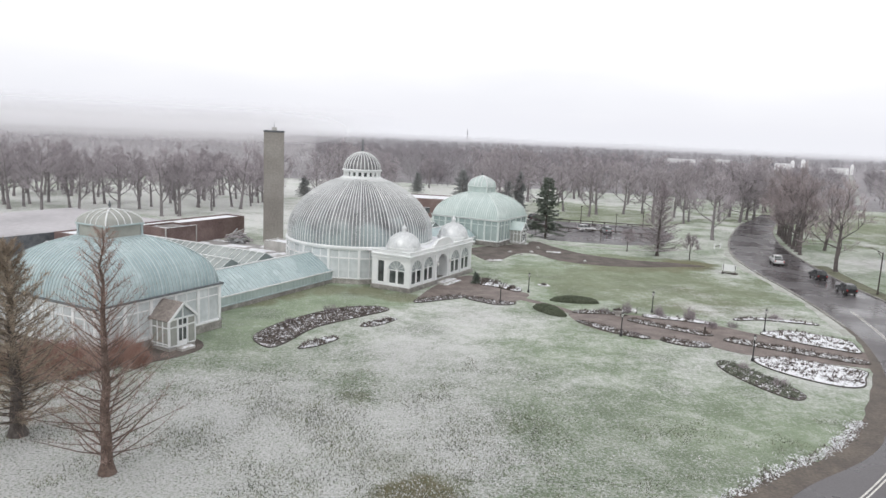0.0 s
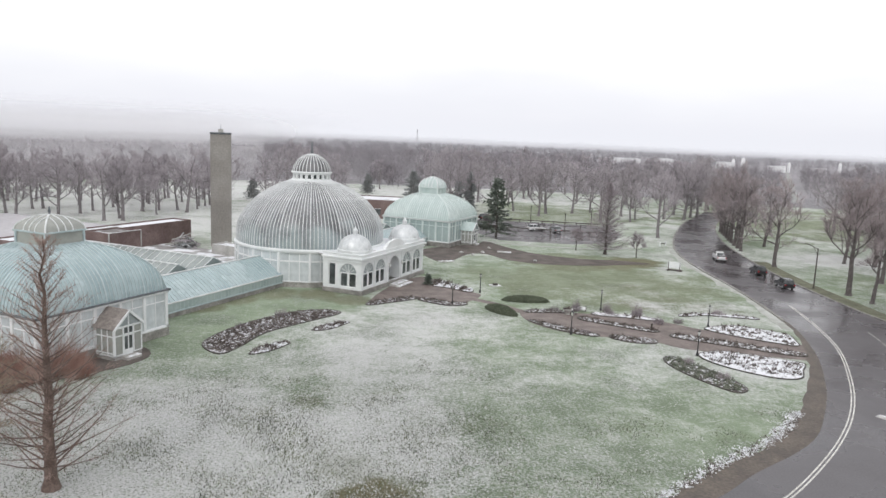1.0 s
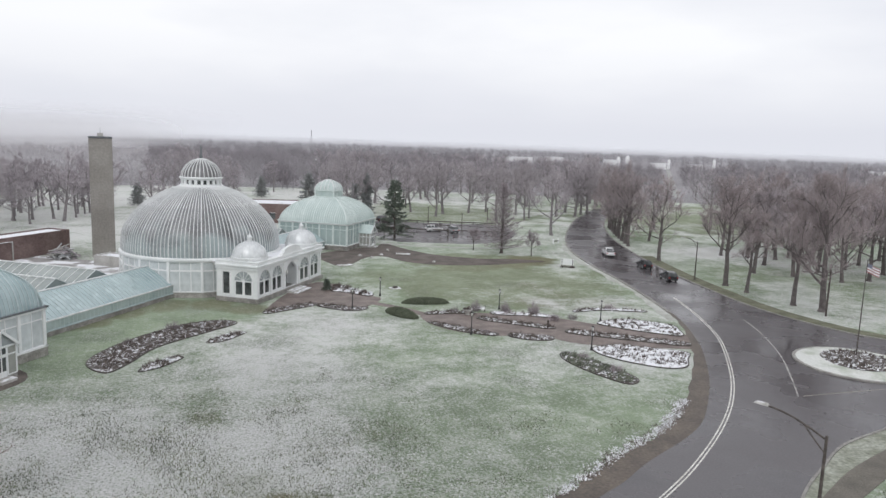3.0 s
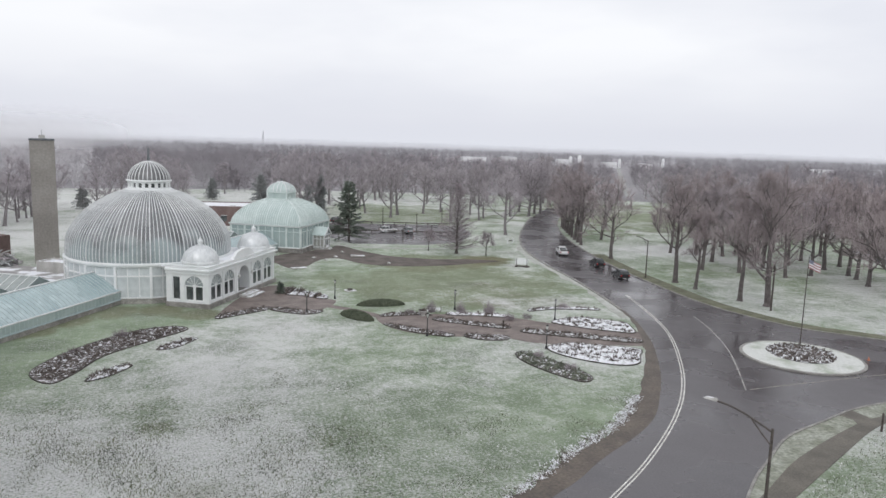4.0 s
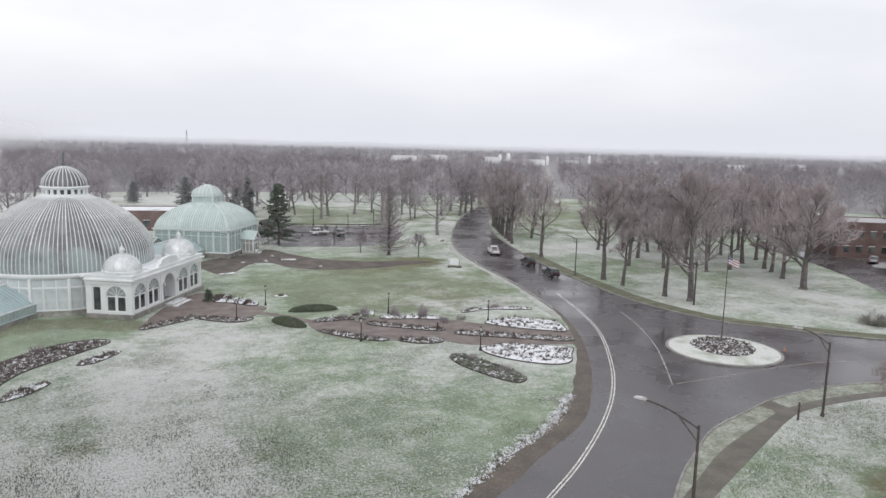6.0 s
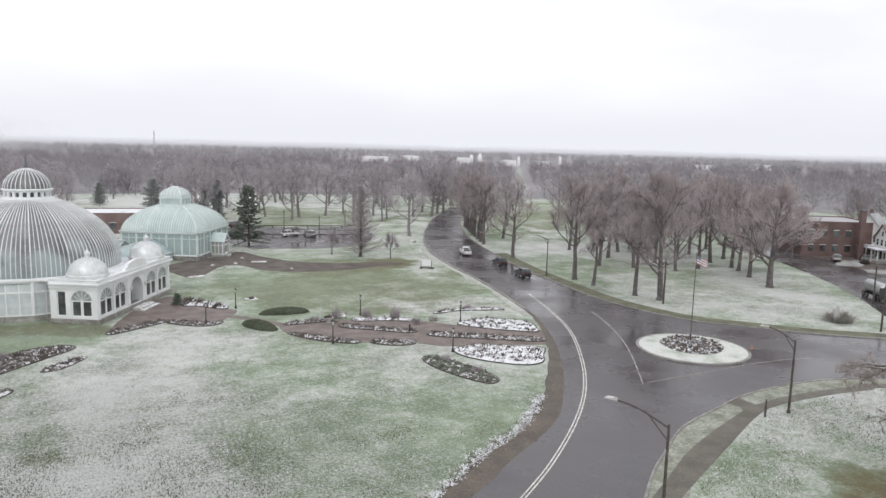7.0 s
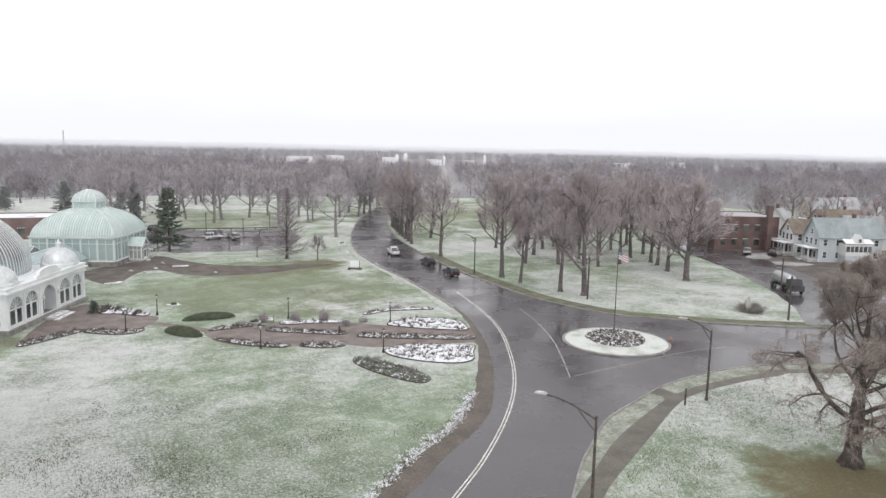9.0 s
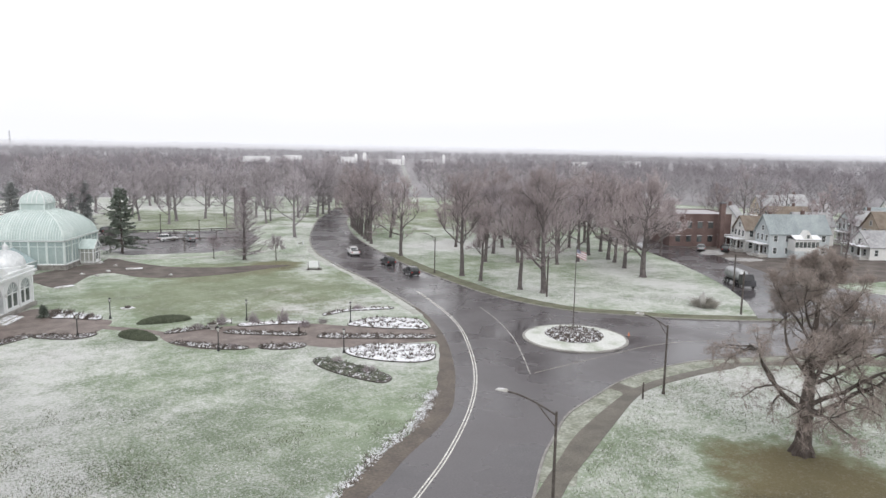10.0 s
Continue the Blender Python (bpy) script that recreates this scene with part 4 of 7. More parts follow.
def link_house(y0, y1):
    """A long lean greenhouse between dome and corner house."""
    t = thing("link_greenhouse", conserv((y0 + y1) / 2), "long low greenhouse with sloping pale blue glass roof", "greenhouse", "link greenhouses")
    h = abs(y1 - y0) / 2
    part("plinth", boxed(-4.2, 3.05, -h, h, 0, 0.65), STONE, t, "dark damp stone footing")
    section = [(p[0], p[1]) for p in ((2.95, 0.62), (2.95, 1.85), (1.6, 2.85), (0.1, 3.75), (-1.2, 4.4), (-4.1, 2.6), (-4.1, 0.62))]
    n = len(section)
    verts = [(x, s * h, z) for s in (-1, 1) for x, z in section]
    faces = [(i, i + 1, n + i + 1, n + i) for i in range(n - 1)]
    part("glass_roof", meshed("glass_roof", verts, faces), SKYGLASS, t)
    for s in (-1, 1):
        part("gable_glass", meshed("gable_glass", [(x, s * h, z) for x, z in section], [tuple(range(n))]), SKYGLASS, t)
    part("lower_wall", boxed(2.93, 2.99, -h, h, 0.66, 1.8), SHADEGLASS, t, "grey misted lower panels")
    bar = meshed("glazing_bar", *rib(section[:5], 0.07, 0.05))
    k = int(2 * h / 0.68)
    for i in range(k + 1):
        part("glazing_bar", bar, WBAR, t, at=Matrix.Translation((0, -h + 2 * h * i / k, 0)))
    part("eave", boxed(2.9, 3.1, -h, h, 1.78, 1.93), BAR, t)
    part("sill", boxed(2.85, 3.12, -h, h, 0.6, 0.74), WBAR, t)
    part("ridge", boxed(-1.35, -1.05, -h, h, 4.36, 4.5), BAR, t)


def pavilion():
    t = thing("entrance_pavilion", conserv(), "white arcaded entrance pavilion with two small silver domes", "pavilion")
    X, HL, Z0, Z1 = 16.0, 10.5, 0.65, 5.3
    back = 9.4
    part("plinth", boxed(back, X + 0.3, -HL - 0.3, HL + 0.3, 0, Z0, 0.04), STONE, t, "grey stone plinth")
    bays = [(-8.2, 1.58, 0.35, 2.38, True), (-4.55, 1.6, 0.35, 2.38, True), (0.0, 1.8, 0.05, 2.15, True), (4.55, 1.6, 0.35, 2.38, True), (8.2, 1.58, 0.35, 2.38, True)]
    part("front_wall", arch_wall(2 * HL, Z1 - Z0, 0.4, bays), WHITE, t, at=Matrix.Translation((X, 0, Z0)))
    sides = [(-1.25, 1.48, 0.35, 2.42, True), (1.55, 0.62, 0.35, 3.75, False)]
    depth = X - 0.4 - back
    for s in (-1, 1):
        m = Matrix.Translation((back + depth / 2, s * HL, Z0)) @ Matrix.Rotation(s * math.pi / 2, 4, "Z")
        ops = [(o if s > 0 else -o, *r) for o, *r in sides]
        part("side_wall", arch_wall(depth, Z1 - Z0, 0.4, ops), WHITE, t, at=m)
        for o, hw, z0, z1, arched in ops:
            glaze(t, m @ Matrix.Translation((-0.2, o, 0)), hw, z0, z1, arched)
    for k, (o, hw, z0, z1, arched) in enumerate(bays):
        if k == 2:
            # a deep white niche with glazed doors at its back
            for side in (-1, 1):
                part("niche_wall", boxed(-1.9, -0.4, side * 1.95 - 0.1, side * 1.95 + 0.1, 0.0, 4.1), WHITE, t, at=Matrix.Translation((X, o, Z0)))
            part("niche_vault", boxed(-1.9, -0.4, -2.05, 2.05, 4.0, 4.15), WHITE, t, at=Matrix.Translation((X, o, Z0)))
            d = part("door", boxed(-0.05, 0.05, -1.85, 1.85, 0.05, 2.5), DARKGLASS, t, "dark glazed entrance doors", Matrix.Translation((X - 1.8, o, Z0)))
            for yy in (-1.8, -0.9, 0, 0.9, 1.8):
                part("door_post", boxed(-0.08, 0.09, yy - 0.06, yy + 0.06, 0.05, 2.55), WHITE, d)
            part("door_transom", boxed(-0.09, 0.1, -1.85, 1.85, 2.5, 2.68), WHITE, d)
            part("transom_light", boxed(-0.05, 0.05, -1.85, 1.85, 2.68, 4.0), FANGLASS, d)
        else:
            glaze(t, Matrix.Translation((X - 0.2, o, Z0)), hw, z0, z1, arched)
    for o in (-10.2, -6.38, -2.45, 2.45, 6.38, 10.2):
        part("pilaster", boxed(X - 0.01, X + 0.12, o - 0.2, o + 0.2, Z0, Z1 - 0.1, 0.02), WHITE, t)
    # moulded cornice and parapet
    bm = bmesh.new()
    for g, z0, z1 in ((0.25, Z1 - 0.5, Z1 - 0.3), (0.15, Z1 - 0.3, Z1), (0.5, Z1, Z1 + 0.22), (0.2, Z1 + 0.22, Z1 + 0.6), (0.3, Z1 + 0.6, Z1 + 0.72)):
        box(bm, X - 0.45, X + g, -HL - g, HL + g, z0, z1)
        for s in (-1, 1):
            box(bm, back, X - 0.45, s * HL - (g if s < 0 else 0.4), s * HL + (g if s > 0 else 0.4), z0, z1)
    part("cornice", bm, WHITE, t, "white moulded cornice and parapet")
    part("roof", boxed(back - 1.2, X - 0.44, -HL + 0.4, HL - 0.4, Z1 + 0.1, Z1 + 0.3), SNOWROOF, t, "flat roof under snow")
    bm = bmesh.new()
    prof = [(-3.4, 6.0), (-3.2, 6.35), (-2.6, 6.45), (-2.3, 6.9), (-1.2, 7.15), (0, 7.25), (1.2, 7.15), (2.3, 6.9), (2.6, 6.45), (3.2, 6.35), (3.4, 6.0)]
    f0 = [bm.verts.new((X + 0.15, a, z)) for a, z in prof]
    f1 = [bm.verts.new((X - 0.35, a, z)) for a, z in prof]
    bm.faces.new(f0), bm.faces.new(f1[::-1])
    for i in range(len(prof)):
        j = (i + 1) % len(prof)
        bm.faces.new((f0[i], f0[j], f1[j], f1[i]))
    part("pediment", bm, WHITE, t, "curved white pediment over the entrance")
    for s in (-1, 1):
        m = Matrix.Translation((13.5, s * 8.2, 0))
        part("dome_drum", lathed("dome_drum", [(2.6, 5.4), (2.6, 6.25), (2.75, 6.3), (2.75, 6.5), (2.5, 6.55)], 8, smooth=False), WHITE, t, at=m @ Matrix.Rotation(math.pi / 8, 4, "Z"))
        pr = [(p[0], p[1]) for p in smoothed([(2.5, 6.5), (2.42, 7.0), (2.05, 7.75), (1.3, 8.35), (0.45, 8.65)], step=3)]
        d = part("small_dome", lathed("small_dome", pr, 24), SILVER, t, "small silver dome", m)
        for k in range(12):
            part("seam", meshed("seam", *rib(pr, 0.07, 0.05)), SILVER, d, at=about_z(math.tau * k / 12))
        part("finial", lathed("finial", [(0.5, 8.55), (0.55, 8.7), (0.3, 8.85), (0.42, 9.1), (0.4, 9.35), (0.15, 9.6), (0.05, 9.9), (0.0, 9.95)], 10), SILVER, t, "urn finial", m)
    part("entrance_step", boxed(X + 0.3, X + 1.6, -2.2, 2.2, 0, 0.4, 0.03), CONCRETE, t)
    part("entrance_step", boxed(X + 1.6, X + 2.3, -2.5, 2.5, 0, 0.2, 0.03), CONCRETE, t)
    # curved white link walls beside the pavilion's back
    for s in (-1, 1):
        part("wall_lamp", lathed("wall_lamp", [(0.05, 2.6), (0.16, 2.75), (0.18, 3.1), (0.04, 3.3)], 8), LAMPGLASS, t, "white globe wall lamp", Matrix.Translation((X + 0.3, s * 2.1, 0.3)))


def fan(t, m, hw, z1):
    arc = [(hw * math.cos(math.pi * k / 10), z1 + hw * math.sin(math.pi * k / 10)) for k in range(11)]
    verts = [(0.02, a, z) for a, z in arc] + [(-0.02, a, z) for a, z in arc]
    k = len(arc)
    faces = [tuple(range(k)), tuple(range(2 * k - 1, k - 1, -1))]
    part("fanlight", meshed("fanlight", verts, faces), FANGLASS, t, "grey fanlight", m)
    bm = bmesh.new()
    box(bm, -0.06, 0.08, -hw, hw, z1 - 0.07, z1 + 0.07)
    for k in range(1, 6):
        a = math.pi * k / 6
        bmesh.ops.create_cube(bm, size=1.0, matrix=Matrix.Translation((0.02, math.cos(a) * hw * 0.5, z1 + math.sin(a) * hw * 0.5)) @ Matrix.Rotation(a, 4, "X") @ Matrix.Diagonal((0.07, hw * 0.98, 0.05, 1)))
    part("fanlight_bar", bm, WHITE, t, at=m)


def glaze(t, m, hw, z0, z1, arched):
    if arched:
        for s in (-1, 1):
            part("pane", boxed(-0.03, 0.03, s * hw / 2 - hw / 2 + 0.1 * hw, s * hw / 2 + hw / 2 - 0.1 * hw, z0 + 0.1, z1 - 0.1), DARKGLASS, t, at=m)
        fan(t, m, hw, z1)
        bm = bmesh.new()
        for o in (-hw + 0.07, 0, hw - 0.07):
            box(bm, -0.06, 0.08, o - (0.13 if o == 0 else 0.09) * hw, o + (0.13 if o == 0 else 0.09) * hw, z0, z1)
        box(bm, -0.061, 0.1, -hw, hw, z0, z0 + 0.1)
    else:
        part("pane", boxed(-0.03, 0.03, -hw + 0.1, hw - 0.1, z0 + 0.1, z1 - 0.1), DARKGLASS, t, at=m)
        bm = bmesh.new()
        for o in (-hw + 0.05, hw - 0.05):
            box(bm, -0.06, 0.08, o - 0.06, o + 0.06, z0, z1)
        for z in (z0 + 0.05, z1 - 0.05):
            box(bm, -0.061, 0.085, -hw, hw, z - 0.06, z + 0.06)
    part("window_frame", bm, WHITE, t, at=m)


main_dome()
pavilion()
link_house(-11.0, -40.0)
link_house(11.0, 40.0)
vault_house(-48.5, SKYGLASS, WBAR, "square glass house with pale blue domed roof, lantern and white porch", lantern_glass=TANGLASS, crown=1.6)
vault_house(48.5, MINT, MINTBAR, "square glass house with mint green domed roof and lantern", 5.75, SHADEGLASS, MINT, MINTBAR, None, MINTBAR, 2.35)


# ---- service buildings and chimney behind ----
def flat_block(name, x, y, turn, lx, ly, h, wall, roof, label, rows=(), parapet=0.35):
    t = thing(name, pose(x, y, 0, 0, 0, turn), label, "building")
    part("wall", boxed(-lx / 2, lx / 2, -ly / 2, ly / 2, 0, h), wall, t)
    part("roof", boxed(-lx / 2 + 0.3, lx / 2 - 0.3, -ly / 2 + 0.3, ly / 2 - 0.3, h - 0.02, h + 0.12), roof, t, "flat roof with lying snow")
    bm = bmesh.new()
    for a0, a1, b0, b1 in ((-lx / 2, lx / 2, -ly / 2, -ly / 2 + 0.3), (-lx / 2, lx / 2, ly / 2 - 0.3, ly / 2), (-lx / 2, -lx / 2 + 0.3, -ly / 2 + 0.3, ly / 2 - 0.3), (lx / 2 - 0.3, lx / 2, -ly / 2 + 0.3, ly / 2 - 0.3)):
        box(bm, a0, a1, b0, b1, h + 0.001, h + parapet)
    part("parapet", bm, wall, t)
    for z0, z1, w, gap in rows:
        k = int((lx - 1) / (w + gap))
        for i in range(k):
            o = -lx / 2 + 0.8 + (w + gap) * (i + 0.5)
            for s in (-1, 1):
                wd = part("window", boxed(o - w / 2, o + w / 2, s * ly / 2 - 0.05, s * ly / 2 + 0.04, z0, z1), DARKGLASS, t)
                part("window_frame", boxed(o - w / 2 - 0.06, o + w / 2 + 0.06, s * ly / 2 - 0.04, s * ly / 2 + 0.06, z1 - 0.01, z1 + 0.1), WHITE, wd)
    return t


flat_block("service_building", -48.5, 139.5, 62, 40, 5, 3.9, DULLBRICK, SNOWROOF, "long low red brick building with snow on its flat roof")
annex = flat_block("brick_annex", -43.0, 129.7, 62, 6.8, 5.8, 4.9, DULLBRICK, TARROOF, "low dark brick annex with a brown flat roof")
for sx in (-1, 1):
    for sy in (-1, 1):
        part("corner_strip", boxed(3.4 * sx - 0.1, 3.4 * sx + 0.1, 2.9 * sy - 0.1, 2.9 * sy + 0.1, 0, 5.2), CONCRETE, annex, "pale corner strip")
for sy in (-1, 1):
    part("coping", boxed(-3.45, 3.45, 2.9 * sy - 0.16, 2.9 * sy + 0.16, 5.25, 5.33), CONCRETE, annex)
flat_block("low_shed", -75, 130, 62, 52, 30, 3.8, GUTTER, GREYROOF, "wide low shed with pale snowy roof", parapet=0.1)
flat_block("service_building", 4, 212, -8, 22, 14, 5.0, DULLBRICK, SNOWROOF, "brown brick building with thick snow on its roof", ((1.2, 2.8, 1.6, 1.8),))
flat_block("roof_plant", -24, 139, -27.8, 8, 4, 1.5, CONCRETE, SNOWROOF, "small pale grey service block beside the chimney")
heap = thing("scrap_heap", pose(-35.5, 146, 0), "tangled heap of pale pipes and branches by the chimney", "scrap heap")
g = random.Random(6)
for k in range(46):
    v, f = [], []
    a, q = g.uniform(0, math.tau), g.uniform(0, 2.6)
    p = Vector((q * math.cos(a), q * math.sin(a) * 0.7, g.uniform(0.1, 2.6 - 0.7 * q)))
    d = Vector((g.uniform(-1, 1), g.uniform(-1, 1), g.uniform(-0.25, 0.35))).normalized() * g.uniform(1.0, 2.0)
    tube(v, f, p - d, p + d, 0.14, 0.11, 5)
    part("pipe", meshed("pipe", v, f), (STEEL, PALETWIG, CONCRETE)[k % 3], heap)


p0 = [conserv(a, b).translation for a, b in ((-9, -6), (0, -14), (8, -20), (8, -48), (-30, -60), (-75, -60), (-75, -6), (-41, -4), (-11, -4))]
setting("yard", slab("yard", [(p.x, p.y) for p in p0], 0.0, 0.03), YARD, "grey gravel yard with thin snow between service buildings", "yard")


def back_greenhouse(y, x0, x1):
    t = thing("back_greenhouse", conserv(y), "narrow gabled greenhouse with grey glass roof", "greenhouse", "back greenhouses")
    h, eave, top = 3.3, 2.8, 4.5
    for s in (-1, 1):
        part("roof_glass", meshed("roof_glass", [(x0, 0, top), (x1, 0, top), (x1, s * h, eave), (x0, s * h, eave)], [(0, 1, 2, 3)]), OLIVEGLASS, t)
        part("side_wall", boxed(x0, x1, s * h - 0.1, s * h + 0.1, 0, eave), OLIVEGLASS, t)
        part("gutter", boxed(x0, x1, s * h - 0.2, s * h + 0.2, eave - 0.05, eave + 0.1), SNOWROOF, t, "eaves gutter under snow")
    for xx in (x0, x1):
        part("gable", meshed("gable", [(xx, -h, 0), (xx, h, 0), (xx, h, eave), (xx, 0, top), (xx, -h, eave)], [(0, 1, 2, 3, 4)]), OLIVEGLASS, t)
    ang = math.atan2(top - eave, h)
    ln = math.hypot(top - eave, h)
    k = int(abs(x1 - x0) / 1.4)
    for i in range(k + 1):
        for s in (-1, 1):
            part("glazing_bar", boxed(-0.05, 0.05, 0 if s > 0 else -ln, ln if s > 0 else 0, 0.0, 0.06), BAR, t, at=Matrix.Translation((x0 + (x1 - x0) * i / k, 0, top)) @ Matrix.Rotation(-s * ang, 4, "X"))
    part("ridge", boxed(x0, x1, -0.12, 0.12, top - 0.03, top + 0.1), BAR, t)


for yy in (-18, -25.2, -32.4):
    back_greenhouse(yy, -36, -5)
for yy in (20, 28, 36):
    back_greenhouse(yy, -24, -5)

chimney = thing("chimney", pose(-29.2, 150, 0, 0, 0, 12), "tall square tan-grey brick chimney with metal cap", "chimney")
part("shaft", meshed("shaft", [(s * r * c, t * r, z) for z, r, c in ((0, 2.0, 1), (22.4, 1.92, 1)) for s, t in ((-1, -1), (1, -1), (1, 1), (-1, 1))],
     [(0, 1, 5, 4), (1, 2, 6, 5), (2, 3, 7, 6), (3, 0, 4, 7), (4, 5, 6, 7)]), TANBRICK, chimney)
part("cap", boxed(-2.05, 2.05, -2.05, 2.05, 22.4, 22.75, 0.05), GUTTER, chimney, "dark metal cap")
for sx in (-1, 1):
    for sy in (-1, 1):
        part("corner_strip", boxed(1.9 * sx - 0.09, 1.9 * sx + 0.09, 1.9 * sy - 0.09, 1.9 * sy + 0.09, 3, 22.45), TANBRICK, chimney)
part("antenna", meshed("antenna", *poled(0.09, 0.05, 22.7, 24.4)), STEEL, chimney, "thin antenna mast")
part("beacon", boxed(-0.5, 0.5, -0.25, 0.25, 22.75, 23.4, 0.05), CONCRETE, chimney)


# ---- trees ----
def unit(rng):
    while True:
        v = Vector((rng.uniform(-1, 1), rng.uniform(-1, 1), rng.uniform(-1, 1)))
        if 0.1 < v.length < 1:
            return v.normalized()


def bare_tree(seed, h, counts=(9, 6, 6, 5), spread=0.9, clear=0.22, girth=0.02, reach=0.42, droop=0.0, thick=1.0, rise=0.0, least=0.8):
    """Wood and twigs of a bare broad-leaved tree: two lists of vertices and faces."""
    rng = random.Random(seed)
    wood, twigs = ([], []), ([], [])
    trunk = []
    p = Vector((0, 0, 0))
    lean = Vector((rng.uniform(-0.06, 0.06), rng.uniform(-0.06, 0.06), 1))
    n = 9
    for k in range(n + 1):
        trunk.append(p.copy())
        p = p + (lean + Vector((rng.uniform(-0.07, 0.07), rng.uniform(-0.07, 0.07), 0))) * (h * 0.86 / n)
    r = h * girth
    tube(*wood, Vector((0, 0, -0.15)), trunk[0] + Vector((0, 0, 0.45)), r * 1.75, r * 1.12, 8)
    for k in range(n):
        tube(*wood, trunk[k], trunk[k + 1], r * (1 - k / n) ** 0.8 * 1.1 + 0.02, r * (1 - (k + 1) / n) ** 0.8 * 1.1 + 0.02, 8)

    def limb(p, d, length, rad, level):
        segs = (1, 5, 2, 1)[level]
        pts = [p]
        for _ in range(segs):
            d = (d + unit(rng) * (0.26 if level == 1 else 0.2) + Vector((0, 0, 0.12 - droop * 0.5))).normalized()
            p = p + d * (length / segs)
            pts.append(p)
        out = wood if level <= 2 else twigs
        for k in range(segs):
            a, b = rad * (1 - 0.75 * k / segs), rad * (1 - 0.75 * (k + 1) / segs)
            tube(*out, pts[k], pts[k + 1], a, b if k < segs - 1 or level < 3 else 0, 5 if level == 1 else 3)
        if level > 3:
            return
        for k in range(counts[level]):
            f = rng.uniform(0.25, 1.0) if level < 3 else rng.uniform(0.1, 1.0)
            i = min(int(f * segs), segs - 1)
            q = pts[i].lerp(pts[i + 1], f * segs - i)
            away = (d * 0.85 + unit(rng) * spread * (0.95 if level == 1 else 0.72) + Vector((0, 0, 0.16 - droop))).normalized()
            nl = length * rng.uniform(0.45, 0.75) * (1.1 - 0.4 * f)
            if level < 3:
                limb(q, away, nl, rad * 0.42 if level == 1 else max(rad * 0.5, 0.022 * thick), level + 1)
            else:
                tube(*twigs, q, q + away * max(nl, least), 0.016 * thick, 0, 3)

    for k in range(counts[0]):
        f = clear + (1 - clear) * (k + rng.uniform(0, 0.8)) / counts[0]
        i = min(int(f * n), n - 1)
        q = trunk[i].lerp(trunk[i + 1], f * n - i)
        a = k * 2.4 + rng.uniform(-0.5, 0.5)
        d = Vector((math.cos(a), math.sin(a), rng.uniform(0.3, 0.7) + 0.9 * f * f + rise - droop)).normalized()
        limb(q, d, h * reach * (1.1 - 0.55 * f) * rng.uniform(0.8, 1.2), r * 0.5 * (1.1 - 0.7 * f), 1)
    return wood, twigs


def plant_tree(name, made, m, bark, twig, label, category="tree", group=""):
    t = thing(name, m, label, category, group)
    part("trunk", meshed("trunk", *made[0]), bark, t)
    part("crown", meshed("crown", *made[1]), twig, t)
    return t


